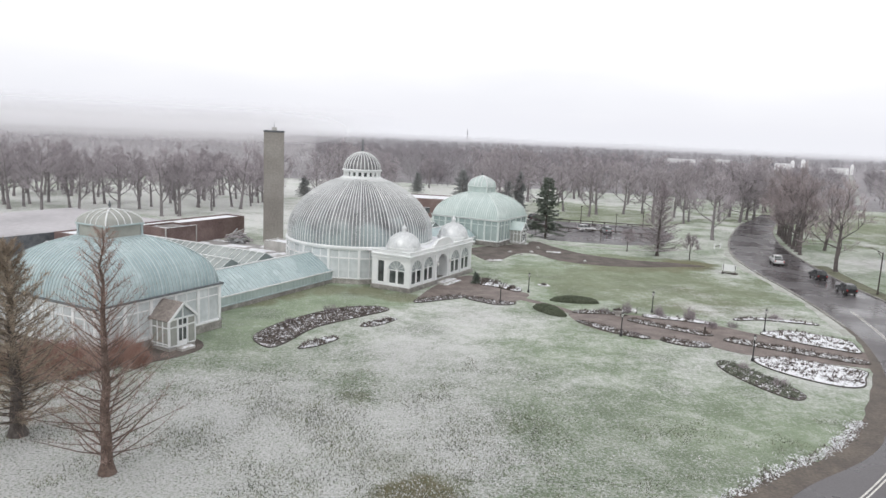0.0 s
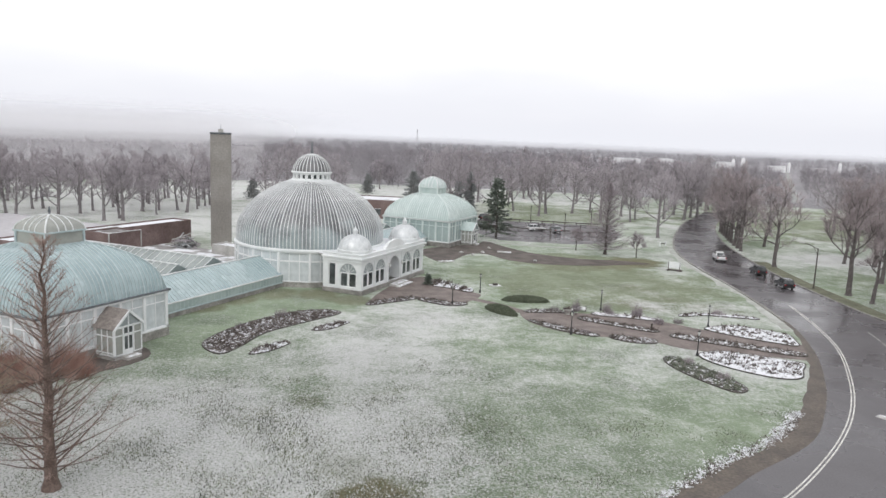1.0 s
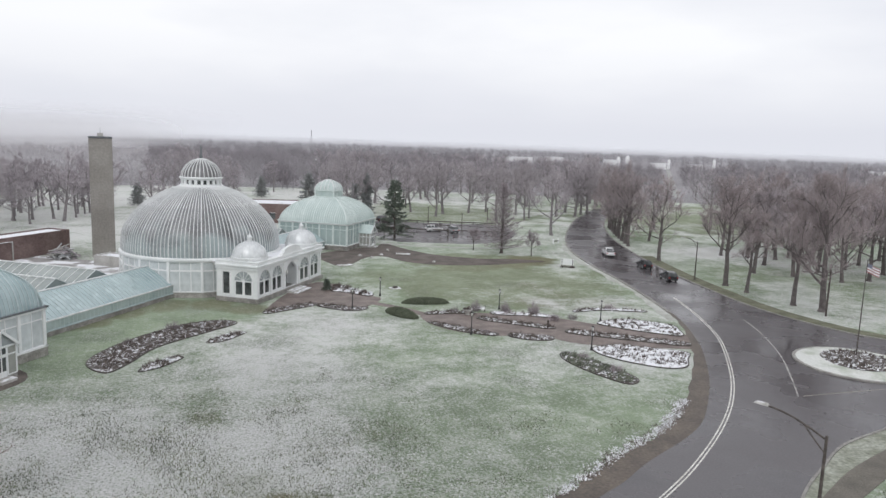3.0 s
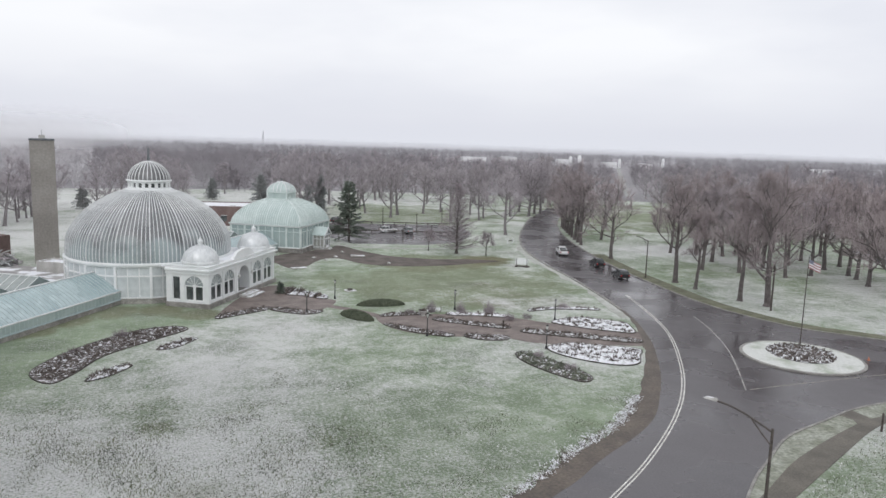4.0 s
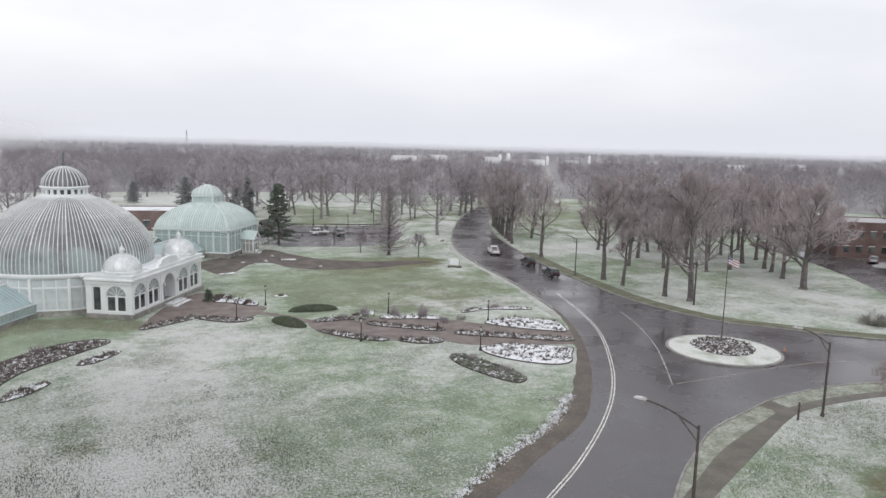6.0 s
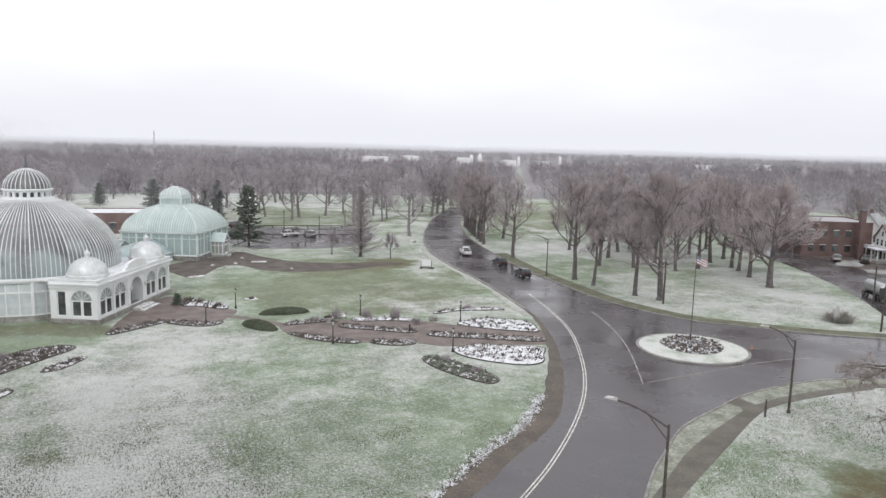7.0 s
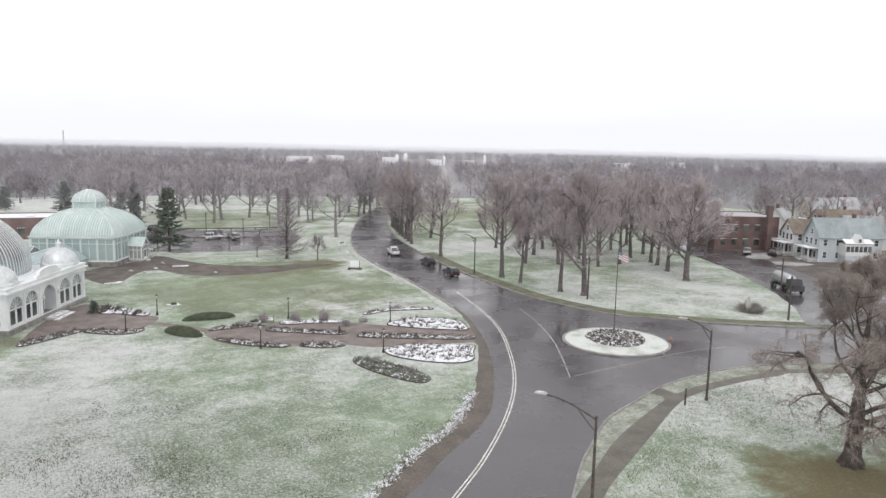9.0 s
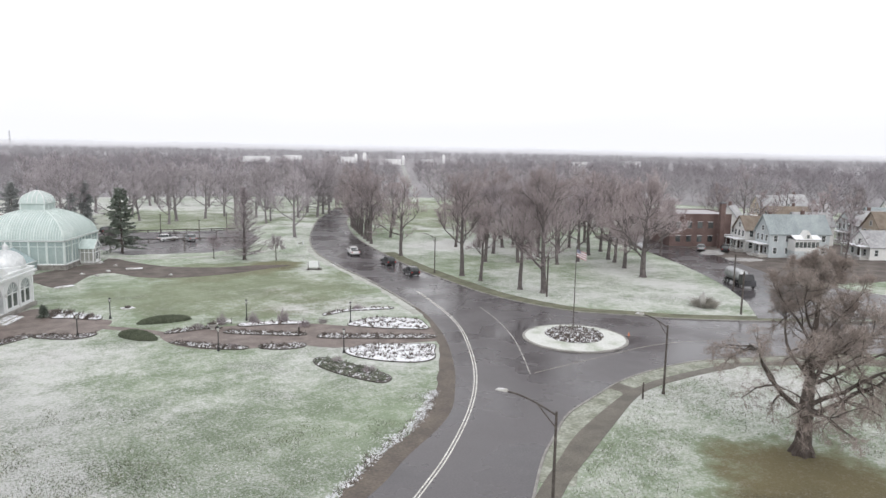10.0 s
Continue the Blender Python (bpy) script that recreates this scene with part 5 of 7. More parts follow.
def old_oak(seed):
    """A broad old tree: stout flared trunk, a few heavy crooked limbs that sweep out and hang at their ends."""
    rng = random.Random(seed)
    wood, twigs = ([], []), ([], [])
    stem = [Vector(p) for p in ((0, 0, -0.2), (0, 0, 0.5), (0.05, 0, 2.2), (0.1, 0.05, 4.2), (0.35, 0.1, 6.5), (0.3, 0.2, 9.0), (0.5, 0.1, 11.5), (0.4, 0.0, 14.0), (0.5, 0.1, 16.2))]
    girth = (0.98, 0.72, 0.6, 0.58, 0.38, 0.27, 0.19, 0.11, 0.04)
    for k in range(8):
        tube(*wood, stem[k], stem[k + 1], girth[k], girth[k + 1], 10)
    for k in range(7):
        a = math.tau * k / 7 + 0.3
        tube(*wood, Vector((math.cos(a) * 1.0, math.sin(a) * 1.0, -0.2)), Vector((math.cos(a) * 0.42, math.sin(a) * 0.42, 1.1)), 0.22, 0.2, 6)

    def spray(p, d, length, rad, level, hang):
        segs = (6, 4, 3, 2)[level]
        pts = [p]
        for k in range(segs):
            d = (d + unit(rng) * 0.30 + Vector((0, 0, 0.10 - hang * (k + 1) / segs))).normalized()
            p = p + d * (length / segs)
            pts.append(p)
        out = wood if level < 2 else twigs
        for k in range(segs):
            tube(*out, pts[k], pts[k + 1], rad * (1 - 0.8 * k / segs), rad * (1 - 0.8 * (k + 1) / segs), (7, 5, 4, 3)[level])
        if level == 3:
            for _ in range(5):
                q = pts[rng.randrange(segs)].lerp(pts[-1], rng.random())
                tube(*twigs, q, q + (d * 0.7 + unit(rng) * 0.8).normalized() * rng.uniform(0.25, 0.6), 0.011, 0, 3)
            return
        for k in range((10, 8, 8)[level]):
            f = rng.uniform(0.22, 1.0)
            i = min(int(f * segs), segs - 1)
            q = pts[i].lerp(pts[i + 1], f * segs - i)
            away = (d * 0.55 + unit(rng) * 0.95 + Vector((0, 0, 0.22 - hang * 0.7))).normalized()
            spray(q, away, length * rng.uniform(0.32, 0.55) * (1.15 - 0.4 * f), max(rad * (0.5 - 0.2 * f), 0.014), level + 1, hang * 1.1)

    for z, bearing, up, length, rad, hang in ((3.7, 132, 0.55, 8.2, 0.36, 0.30), (3.2, -42, 0.16, 8.8, 0.38, 0.16), (4.6, 215, 0.35, 7.6, 0.3, 0.25), (5.4, 20, 0.45, 7.8, 0.3, 0.16), (4.1, -62, 0.32, 9.4, 0.3, 0.27), (5.9, -52, 0.5, 8.6, 0.26, 0.2), (7.1, -30, 0.6, 7.6, 0.24, 0.12),
                                              (6.3, 100, 0.6, 7.2, 0.26, 0.12), (6.8, 165, 0.6, 7.0, 0.24, 0.1), (7.4, -80, 0.65, 7.0, 0.24, 0.1), (8.2, 250, 0.8, 6.4, 0.22, 0.05),
                                              (8.8, 45, 0.8, 6.2, 0.22, 0.05), (9.6, -20, 0.9, 5.6, 0.18, 0.0), (10.4, 140, 1.0, 5.2, 0.16, 0.0), (11.4, 200, 1.2, 4.6, 0.14, 0.0),
                                              (12.2, 70, 1.2, 4.2, 0.12, 0.0), (13.0, -60, 1.4, 3.8, 0.10, 0.0), (14.0, 160, 1.6, 3.0, 0.08, 0.0)):
        k = max(i for i in range(8) if stem[i].z <= z)
        q = stem[k].lerp(stem[k + 1], (z - stem[k].z) / (stem[k + 1].z - stem[k].z))
        a = radians(bearing)
        spray(q, Vector((math.cos(a), math.sin(a), up)).normalized(), length, rad * 0.72, 0, hang)
    return wood, twigs


def larch(seed, h, r, low, count, twigs_each, droop=0.0, tw=1.0):
    rng = random.Random(seed)
    wood, twigs = ([], []), ([], [])
    n = 14
    pts = [Vector((rng.uniform(-0.05, 0.05) * k * 0.4, rng.uniform(-0.05, 0.05) * k * 0.4, h * k / n)) for k in range(n + 1)]
    tube(*wood, Vector((0, 0, -0.15)), Vector((0, 0, 0.7)), r * 1.7, r * 1.05, 9)
    for k in range(n):
        tube(*wood, pts[k], pts[k + 1], r * (1 - k / n) + 0.02, r * (1 - (k + 1) / n) + 0.015, 9)
    for k in range(count):
        f = 0.05 + 0.93 * (k + rng.random()) / count
        i = min(int(f * n), n - 1)
        p = pts[i].lerp(pts[i + 1], f * n - i)
        a = k * 2.399 + rng.uniform(-0.3, 0.3)
        ln = (low * (1 - f) ** 0.8 + 0.4) * rng.uniform(0.65, 1.15)
        up = rng.uniform(0.1, 0.35) + 0.75 * f - droop
        d = Vector((math.cos(a), math.sin(a), up)).normalized()
        q = p
        rad = 0.014 + 0.0085 * ln
        for s in range(3):
            d = (d + unit(rng) * 0.10 + Vector((0, 0, 0.10))).normalized()
            e = q + d * ln / 3
            tube(*wood, q, e, rad * (1 - s / 3.3), rad * (1 - (s + 1) / 3.3), 4)
            for _ in range(twigs_each):
                w = q.lerp(e, rng.random())
                g = (d * 0.8 + unit(rng) * 0.75 + Vector((0, 0, 0.15 - droop))).normalized()
                tube(*twigs, w, w + g * rng.uniform(0.35, 1.1) * (0.5 + 0.5 * ln / low), 0.013 * tw, 0, 3)
            q = e
    return wood, twigs


def spruce(seed, h, w, fine=1.0):
    rng = random.Random(seed)
    wood, needles = ([], []), ([], [])
    tube(*wood, Vector((0, 0, -0.1)), Vector((0, 0, h * 0.98)), h * 0.022, 0.02, 7)
    z = h * 0.10
    while z < h * 0.97:
        f = z / h
        reach = w * (1 - f) ** 0.75 * rng.uniform(0.55, 1.15) + 0.25
        for k in range(9):
            if rng.random() < 0.14:
                continue
            a = rng.uniform(0, math.tau)
            ln = reach * rng.uniform(0.6, 1.2)
            d = Vector((math.cos(a), math.sin(a), rng.uniform(-0.35, 0.1) + 0.5 * f))
            p = Vector((0, 0, z + rng.uniform(-0.2, 0.2)))
            tube(*wood, p, p + d * ln, 0.05, 0.01, 3)
            for _ in range(18):
                q = p + d * ln * rng.uniform(0.2, 1.0)
                g = (d.normalized() * 0.7 + unit(rng) * 0.6 + Vector((0, 0, -0.35))).normalized()
                tube(*needles, q, q + g * rng.uniform(0.35, 0.9) * fine, rng.uniform(0.11, 0.22) * fine, 0, 3)
        z += h * 0.035
    return wood, needles


def shrub_mesh(seed, w, h, count, r=0.02, flat=0.0):
    rng = random.Random(seed)
    v, f = [], []
    for _ in range(count):
        a, q = rng.uniform(0, math.tau), math.sqrt(rng.random())
        p = Vector((math.cos(a) * q * w * 0.3, math.sin(a) * q * w * 0.3, -0.05))
        tip = Vector((math.cos(a) * q * w * 0.55 + rng.uniform(-0.2, 0.2) * w, math.sin(a) * q * w * 0.55 + rng.uniform(-0.2, 0.2) * w, h * rng.uniform(0.45, 1.0) * (1 - 0.5 * q * q)))
        mid = p.lerp(tip, 0.55) + unit(rng) * 0.08 * h
        tube(v, f, p, mid, r, r * 0.7, 3)
        tube(v, f, mid, tip, r * 0.7, 0, 3)
        for _ in range(2):
            tube(v, f, mid, mid + (tip - mid).lerp(unit(rng) * h * 0.3, 0.55), r * 0.6, 0, 3)
    return v, f


def turned(x, y, a, s=1.0, z=0.0):
    return Matrix.LocRotScale((x, y, z), Euler((0, 0, a)), (s, s, s))


def copy_at(ob, x, y, a, s):
    """A copy of a thing, turned and scaled evenly."""
    c = copy_thing(ob, pose(x, y, 0))
    c.matrix_basis = turned(x, y, a, s)
    return c


rng = random.Random(11)
plant_tree("larch_tree", larch(3, 16.6, 0.40, 6.4, 150, 13, 0.0, 0.85), turned(-16.2, 47.7, 0.4), RUSTBARK, RUSTTWIG, "tall bare larch with rusty bark on snowy lawn", "larch tree")
plant_tree("larch_tree", larch(8, 14.4, 0.50, 6.4, 180, 26, 0.10, 1.6), turned(-25.3, 53.0, 1.0), BARK, OLIVETWIG, "dense brown larch still holding dry needles", "larch tree")
plant_tree("oak_tree", old_oak(21), turned(61.9, 34.5, 0.0), OAKBARK, OAKTWIG, "broad old bare oak with low sweeping limbs", "oak tree")

tall = [plant_tree("park_tree", bare_tree(s, h, (n[0], n[1], n[2], n[3] + 5), 0.95, c, gi * 1.4, r, 0, 1.2), turned(x, y, a), PARKBARK, BROWNTWIG, "tall bare park tree on snowy grass", "tree", "bare park trees")
        for s, h, n, c, gi, r, x, y, a in ((31, 17.5, (10, 8, 7, 6), 0.34, 0.0165, 0.44, 82.9, 116.2, 0.3), (32, 15.5, (10, 7, 7, 6), 0.42, 0.0165, 0.34, 84.6, 100.4, 1.1),
                                           (33, 19.0, (12, 8, 8, 7), 0.22, 0.018, 0.46, 86.4, 96.1, 2.0), (34, 16.0, (14, 9, 9, 7), 0.2, 0.024, 0.6, 114.3, 98.7, 0.8))]
low = [plant_tree("park_tree", bare_tree(s, 15.5, (9, 6, 6, 7), 1.0, 0.2, 0.023, 0.46, 0, 1.8), turned(x, y, a), PARKBARK, BROWNTWIG if s % 2 else TWIG, "bare park tree among snowy grass", "tree", "bare park trees")
       for s, x, y, a in ((41, 84.5, 143.2, 0.3), (42, 97.0, 128.0, 1.1), (43, 122.8, 114.5, 2.0), (44, 106.0, 137.0, 0.8), (45, 118.0, 137.0, 0.1))]
# Far park trees wear the paled colours that imitate haze.
pale = [plant_tree("park_tree", bare_tree(s, 15.5, (9, 6, 5, 6), 1.0, 0.2, 0.025, 0.46, 0, 2.6), turned(x, y, a), PALEBARK, PALETWIG, "haze-paled bare park tree far across the snow", "tree", "bare park trees")
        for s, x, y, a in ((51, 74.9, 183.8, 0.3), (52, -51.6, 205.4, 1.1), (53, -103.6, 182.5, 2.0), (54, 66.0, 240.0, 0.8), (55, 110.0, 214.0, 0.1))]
copy_at(tall[1], 83.0, 110.2, 2.2, 0.84)
copy_at(tall[2], 124.5, 118.1, 4.1, 0.8)
# conical trees and small ones on the lawn by the car park
plant_tree("larch_tree", larch(15, 15.5, 0.30, 5.6, 170, 24, 0.22, 1.8), turned(51.7, 153.1, 0.2), BARK, TWIG, "slim bare conical tree beside the car park", "larch tree")
for k, (x, y, hh) in enumerate(((57.4, 149.4, 4.4), (46.4, 157.4, 4.2), (28.5, 175.0, 4.6))):
    plant_tree("small_tree", bare_tree(60 + k, hh, (8, 5, 5, 4), 1.1, 0.35, 0.022, 0.5, 0, 1.4), turned(x, y, k), BARK, TWIG, "small round-headed bare tree on the lawn", "tree")
pines = [plant_tree("spruce_tree", spruce(5, 14.6, 5.6), turned(30.8, 174.0, 0), BARK, NEEDLE, "ragged dark green spruce with snow on its boughs", "spruce tree"),
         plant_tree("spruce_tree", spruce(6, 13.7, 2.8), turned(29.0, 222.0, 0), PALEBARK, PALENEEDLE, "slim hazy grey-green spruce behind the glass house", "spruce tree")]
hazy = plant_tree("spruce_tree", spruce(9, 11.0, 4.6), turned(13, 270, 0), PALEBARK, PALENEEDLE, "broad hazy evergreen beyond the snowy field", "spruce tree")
for x, y, s in ((-4.5, 290, 0.75), (-42, 250, 0.7), (-30, 300, 0.8), (160, 210, 1.0), (188, 170, 1.0)):
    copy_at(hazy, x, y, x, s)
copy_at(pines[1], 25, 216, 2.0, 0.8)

# rows along the road and the park woods
for k in range(9):
    copy_at(low[k % 3], 87.6 + k * 1.35 + 0.02 * k * k, 164 + k * 4.6, k * 1.7, rng.uniform(0.85, 1.1))
for x, y, s in ((98, 173, 0.9), (109, 147, 1.0), (109, 118, 0.9), (119, 108, 1.05), (116, 119, 1.0), (125, 125, 1.1), (121, 131, 0.95), (129, 136, 1.0), (132, 128, 1.05), (103, 124, 1.0), (112, 128, 1.0), (114, 144, 1.05), (104, 150, 0.9), (127, 146, 1.0), (133, 150, 1.05), (116, 154, 1.0), (124, 158, 1.1), (140, 142, 1.0),
                (-94, 180, 1.1), (-91, 188, 1.0), (-78, 187, 1.0), (-76, 195, 1.05), (-74, 212, 1.0), (-68, 224, 1.0), (-51, 214, 0.7), (-112, 190, 1.1), (-60, 208, 0.9), (-86, 205, 1.0)):
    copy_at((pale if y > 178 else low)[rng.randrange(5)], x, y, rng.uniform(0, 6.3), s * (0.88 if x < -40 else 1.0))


def road_gap(x, y):
    """Whether a place is clear of the road, the car park and the houses."""
    line = 66 + max(0, y - 130) * 0.36 + max(0, y - 190) * 0.24
    if line - 4 < x < line + 19 and y < 300:
        return False
    if 106 < x < 175 and y < 66 + (x - 106) * 1.5 and y > 40:
        return False
    if 140 < x < 215 and 88 < y < 150:
        return False
    if 20 < x < 70 and y < 216:
        return False
    if y > 138 and abs(x - 105.7 - (y - 165) * 0.552) < 9:
        return False
    return True


for area, k in (((20, 150, 216, 330), 62), ((95, 210, 122, 330), 70), ((-128, -48, 178, 250), 52), ((-60, -10, 215, 300), 10), ((-40, 20, 285, 340), 8), ((180, 330, 60, 330), 28)):
    for _ in range(k):
        x, y = rng.uniform(area[0], area[1]), rng.uniform(area[2], area[3])
        if road_gap(x, y) and not (x > 180 and y < 165):
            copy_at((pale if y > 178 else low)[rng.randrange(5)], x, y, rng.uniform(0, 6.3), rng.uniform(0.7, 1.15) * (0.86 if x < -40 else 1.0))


def far_wood(name, seed, count, r0, r1, a0, a1, tall_at, label, spikes=34, thick=1.0, material=FARTWIG):
    """Countless bare trees far off, trunks and twigs as tapered spikes."""
    g = np.random.default_rng(seed)
    r = np.sqrt(g.uniform(r0 ** 2, r1 ** 2, count))
    a = np.radians(g.uniform(a0, a1, count))
    base = np.stack([5 + r * np.sin(a), 3 + r * np.cos(a), np.zeros(count)], 1)
    open_walk = np.abs(base[:, 0] - 105.7 - (base[:, 1] - 165) * 0.552) < 8
    works = (r > 600) & (r < 960) & (np.degrees(a) > 16) & (np.degrees(a) < 34)
    open_walk = open_walk | works
    base = base[~open_walk]
    count = len(base)
    h = tall_at * g.uniform(0.7, 1.12, count)
    p = np.repeat(base, spikes, 0)
    hh = np.repeat(h, spikes)
    n = len(p)
    start = g.uniform(0.12, 0.7, n) * hh
    ang, ele = g.uniform(0, 2 * np.pi, n), g.uniform(0.35, 1.35, n)
    ln = np.minimum(hh * g.uniform(0.2, 0.45, n), (hh - start) * 1.1)
    d = np.stack([np.cos(ang) * np.cos(ele), np.sin(ang) * np.cos(ele), np.sin(ele)], 1)
    p[:, 2] = start
    p[:, :2] += d[:, :2] * (hh * 0.10)[:, None]
    rad = g.uniform(0.09, 0.2, n) * thick
    first = np.arange(n) % spikes == 0
    p[first] = base
    d[first] = (0, 0, 1)
    ln[first], rad[first] = hh[first] * 0.8, 0.22
    tip = p + d * ln[:, None]
    side = np.cross(d, np.array([0.31, 0.87, 0.38]))
    side /= np.linalg.norm(side, axis=1)[:, None]
    other = np.cross(d, side)
    ring = [p + (side * math.cos(t) + other * math.sin(t)) * rad[:, None] for t in (0, 2.094, 4.189)]
    verts = np.stack([*ring, tip], 1).reshape(-1, 3)
    k = np.arange(n)[:, None] * 4
    tris = np.concatenate([k + np.array([0, 1, 3]), k + np.array([1, 2, 3]), k + np.array([2, 0, 3])], 1).reshape(-1, 3)
    me = bpy.data.meshes.new(name)
    me.vertices.add(len(verts)), me.loops.add(len(tris) * 3), me.polygons.add(len(tris))
    me.vertices.foreach_set("co", verts.astype(np.float32).ravel())
    me.loops.foreach_set("vertex_index", tris.astype(np.int32).ravel())
    me.polygons.foreach_set("loop_start", np.arange(0, len(tris) * 3, 3, dtype=np.int32))
    me.update(calc_edges=True)
    ob = part(name, me, material, None)
    return tagged(ob, label, "woodland", kind="stuff")


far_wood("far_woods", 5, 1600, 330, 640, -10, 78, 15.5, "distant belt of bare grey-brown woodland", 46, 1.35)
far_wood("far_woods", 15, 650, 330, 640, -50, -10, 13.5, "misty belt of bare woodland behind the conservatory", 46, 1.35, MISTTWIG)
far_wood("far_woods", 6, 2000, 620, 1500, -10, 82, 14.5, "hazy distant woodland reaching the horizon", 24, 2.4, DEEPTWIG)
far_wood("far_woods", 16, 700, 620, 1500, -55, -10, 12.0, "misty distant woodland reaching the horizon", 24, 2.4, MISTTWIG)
inner_arc = [(5 + 345 * math.sin(radians(a)), 3 + 345 * math.cos(radians(a))) for a in range(-66, 91, 6)]
outer_arc = [(5 + 2400 * math.sin(radians(a)), 3 + 2400 * math.cos(radians(a))) for a in range(90, -67, -6)]
setting("woodland_floor", slab("woodland_floor", inner_arc + outer_arc, 0.0, 0.02), FOREST, "snow-dusted leaf floor of the far woods", "woodland floor")
verts = []
for k in range(641):
    a = radians(-68 + 160 * k / 640)
    west = min(1.0, max(0.0, (radians(24) - a) / radians(9)))
    top = 19.0 + 1.0 * west + 2.6 * noise.noise(Vector((k * 0.05, 0, 0))) + 1.2 * noise.noise(Vector((k * 0.4, 3, 0))) + 0.7 * noise.noise(Vector((k * 1.7, 7, 0)))
    for d, z in ((1650, 0), (1650, top * 0.4), (1655, top), (1760, 0)):
        verts.append((5 + d * math.sin(a), 3 + d * math.cos(a), z))
setting("backdrop", meshed("backdrop", verts, [(4 * k + i, 4 * k + 4 + i, 4 * k + 5 + i, 4 * k + 1 + i) for k in range(640) for i in range(3)]), RIDGE, "faint wooded ridge closing the horizon", "backdrop")


def mist_wall(material, r, a0, a1, h, label):
    v = []
    n = 90
    for k in range(n + 1):
        a = radians(a0 + (a1 - a0) * k / n)
        for z in (0.0, h * 0.2, h * 0.5, h):
            v.append((5 + r * math.sin(a), 3 + r * math.cos(a), z))
    setting("backdrop", meshed("backdrop", v, [(4 * k + i, 4 * k + 4 + i, 4 * k + 5 + i, 4 * k + 1 + i) for k in range(n) for i in range(3)]), material, label, "backdrop")


# Curved sheets added to imitate haze in the air; the last one glows.
mist_wall(PARKMIST, 340, -68, 92, 40, "thin added haze sheet before the far woods")
mist_wall(NEARMIST, 655, -68, 2, 64, "pale added sheet of mist behind the park woods")
mist_wall(MIDMIST, 648, -10, 92, 30, "thin added haze sheet within the far woods")
mist_wall(DEEPMIST, 980, -10, 92, 48, "grey added haze sheet over the deep woods")
mist_wall(FARMIST, 1560, -68, 92, 80, "pale glowing haze sheet along the horizon")


# ---- garden beds ----
def clumps(seed, outline, count, size, spikes, r):
    """Small tufts scattered inside an outline, joined."""
    rng = random.Random(seed)
    xs, ys = [p[0] for p in outline], [p[1] for p in outline]
    v, f = [], []
    done = tries = 0
    while done < count and tries < count * 20:
        tries += 1
        x, y = rng.uniform(min(xs), max(xs)), rng.uniform(min(ys), max(ys))
        inside = False
        for i in range(len(outline)):
            (x0, y0), (x1, y1) = outline[i][:2], outline[i - 1][:2]
            if (y0 > y) != (y1 > y) and x < (x1 - x0) * (y - y0) / (y1 - y0) + x0:
                inside = not inside
        if not inside:
            continue
        done += 1
        s = size * rng.uniform(0.5, 1.3)
        for _ in range(spikes):
            p = Vector((x + rng.uniform(-0.4, 0.4) * s, y + rng.uniform(-0.4, 0.4) * s, 0.05))
            tube(v, f, p, p + Vector((rng.uniform(-0.6, 0.6), rng.uniform(-0.6, 0.6), rng.uniform(0.4, 1.0))) * s, r * s * rng.uniform(0.5, 1.3), 0, 3)
    return meshed("plants", v, f)


DRYPLANT = mat("dry_brown_plants", (0.085, 0.07, 0.063), (0.165, 0.14, 0.128), 1.5, 6.0, 0.9, bump=0.0, island=0.35)
GREYGREEN = mat("grey_green_plants", (0.115, 0.13, 0.098), (0.20, 0.215, 0.17), 1.5, 6.0, 0.9, bump=0.0, island=0.3)
FLOWERBED = "flower beds"


def bed(seed, pts, label, soil=SOIL, plants=60, snow=30, height=0.16, size=0.45, close=4, stalks=DRYPLANT):
    line = [Vector((p.x, p.y)) for p in smoothed(pts, True, close)]
    c = sum(line, Vector((0, 0))) / len(line)
    t = thing("flower_bed", pose(0, 0, 0), label, "flower bed", FLOWERBED)
    inner = [c + (p - c) * 0.93 for p in line]
    n = len(line)
    verts = [(p.x, p.y, 0.0) for p in line] + [(p.x, p.y, height * 0.6) for p in line] + [(c.x + (p.x - c.x) * 0.82, c.y + (p.y - c.y) * 0.82, height) for p in line] + [(c.x, c.y, height * 1.15)]
    faces = []
    for i in range(n):
        j = (i + 1) % n
        faces += [(i, j, n + j, n + i), (n + i, n + j, 2 * n + j, 2 * n + i)]
    from mathutils.geometry import tessellate_polygon
    faces += [tuple(2 * n + i for i in tri) for tri in tessellate_polygon([[Vector((p.x, p.y, 0)) for p in line]])]
    verts = verts[:-1]
    bm = bmesh.new()
    me = meshed("soil", verts, faces)
    bm.from_mesh(me)
    bpy.data.meshes.remove(me)
    part("soil", bm, soil, t)
    part("edging", strip("edging", line + [line[0]], 0.14, 0.0, height * 0.75), EDGING, t, "dark bed edging")
    ring = [(p.x, p.y) for p in inner]
    if plants:
        tagged(part("planting", clumps(seed, ring, plants, size, 7, 0.16), stalks, t, "dry brown stalks" if stalks is DRYPLANT else "grey-green low plants"), kind="stuff")
    if snow:
        tagged(part("lying_snow", clumps(seed + 50, ring, snow, size * 0.5, 5, 0.6), SNOWPILE, t, "lumps of lying snow"), kind="stuff")
    return t


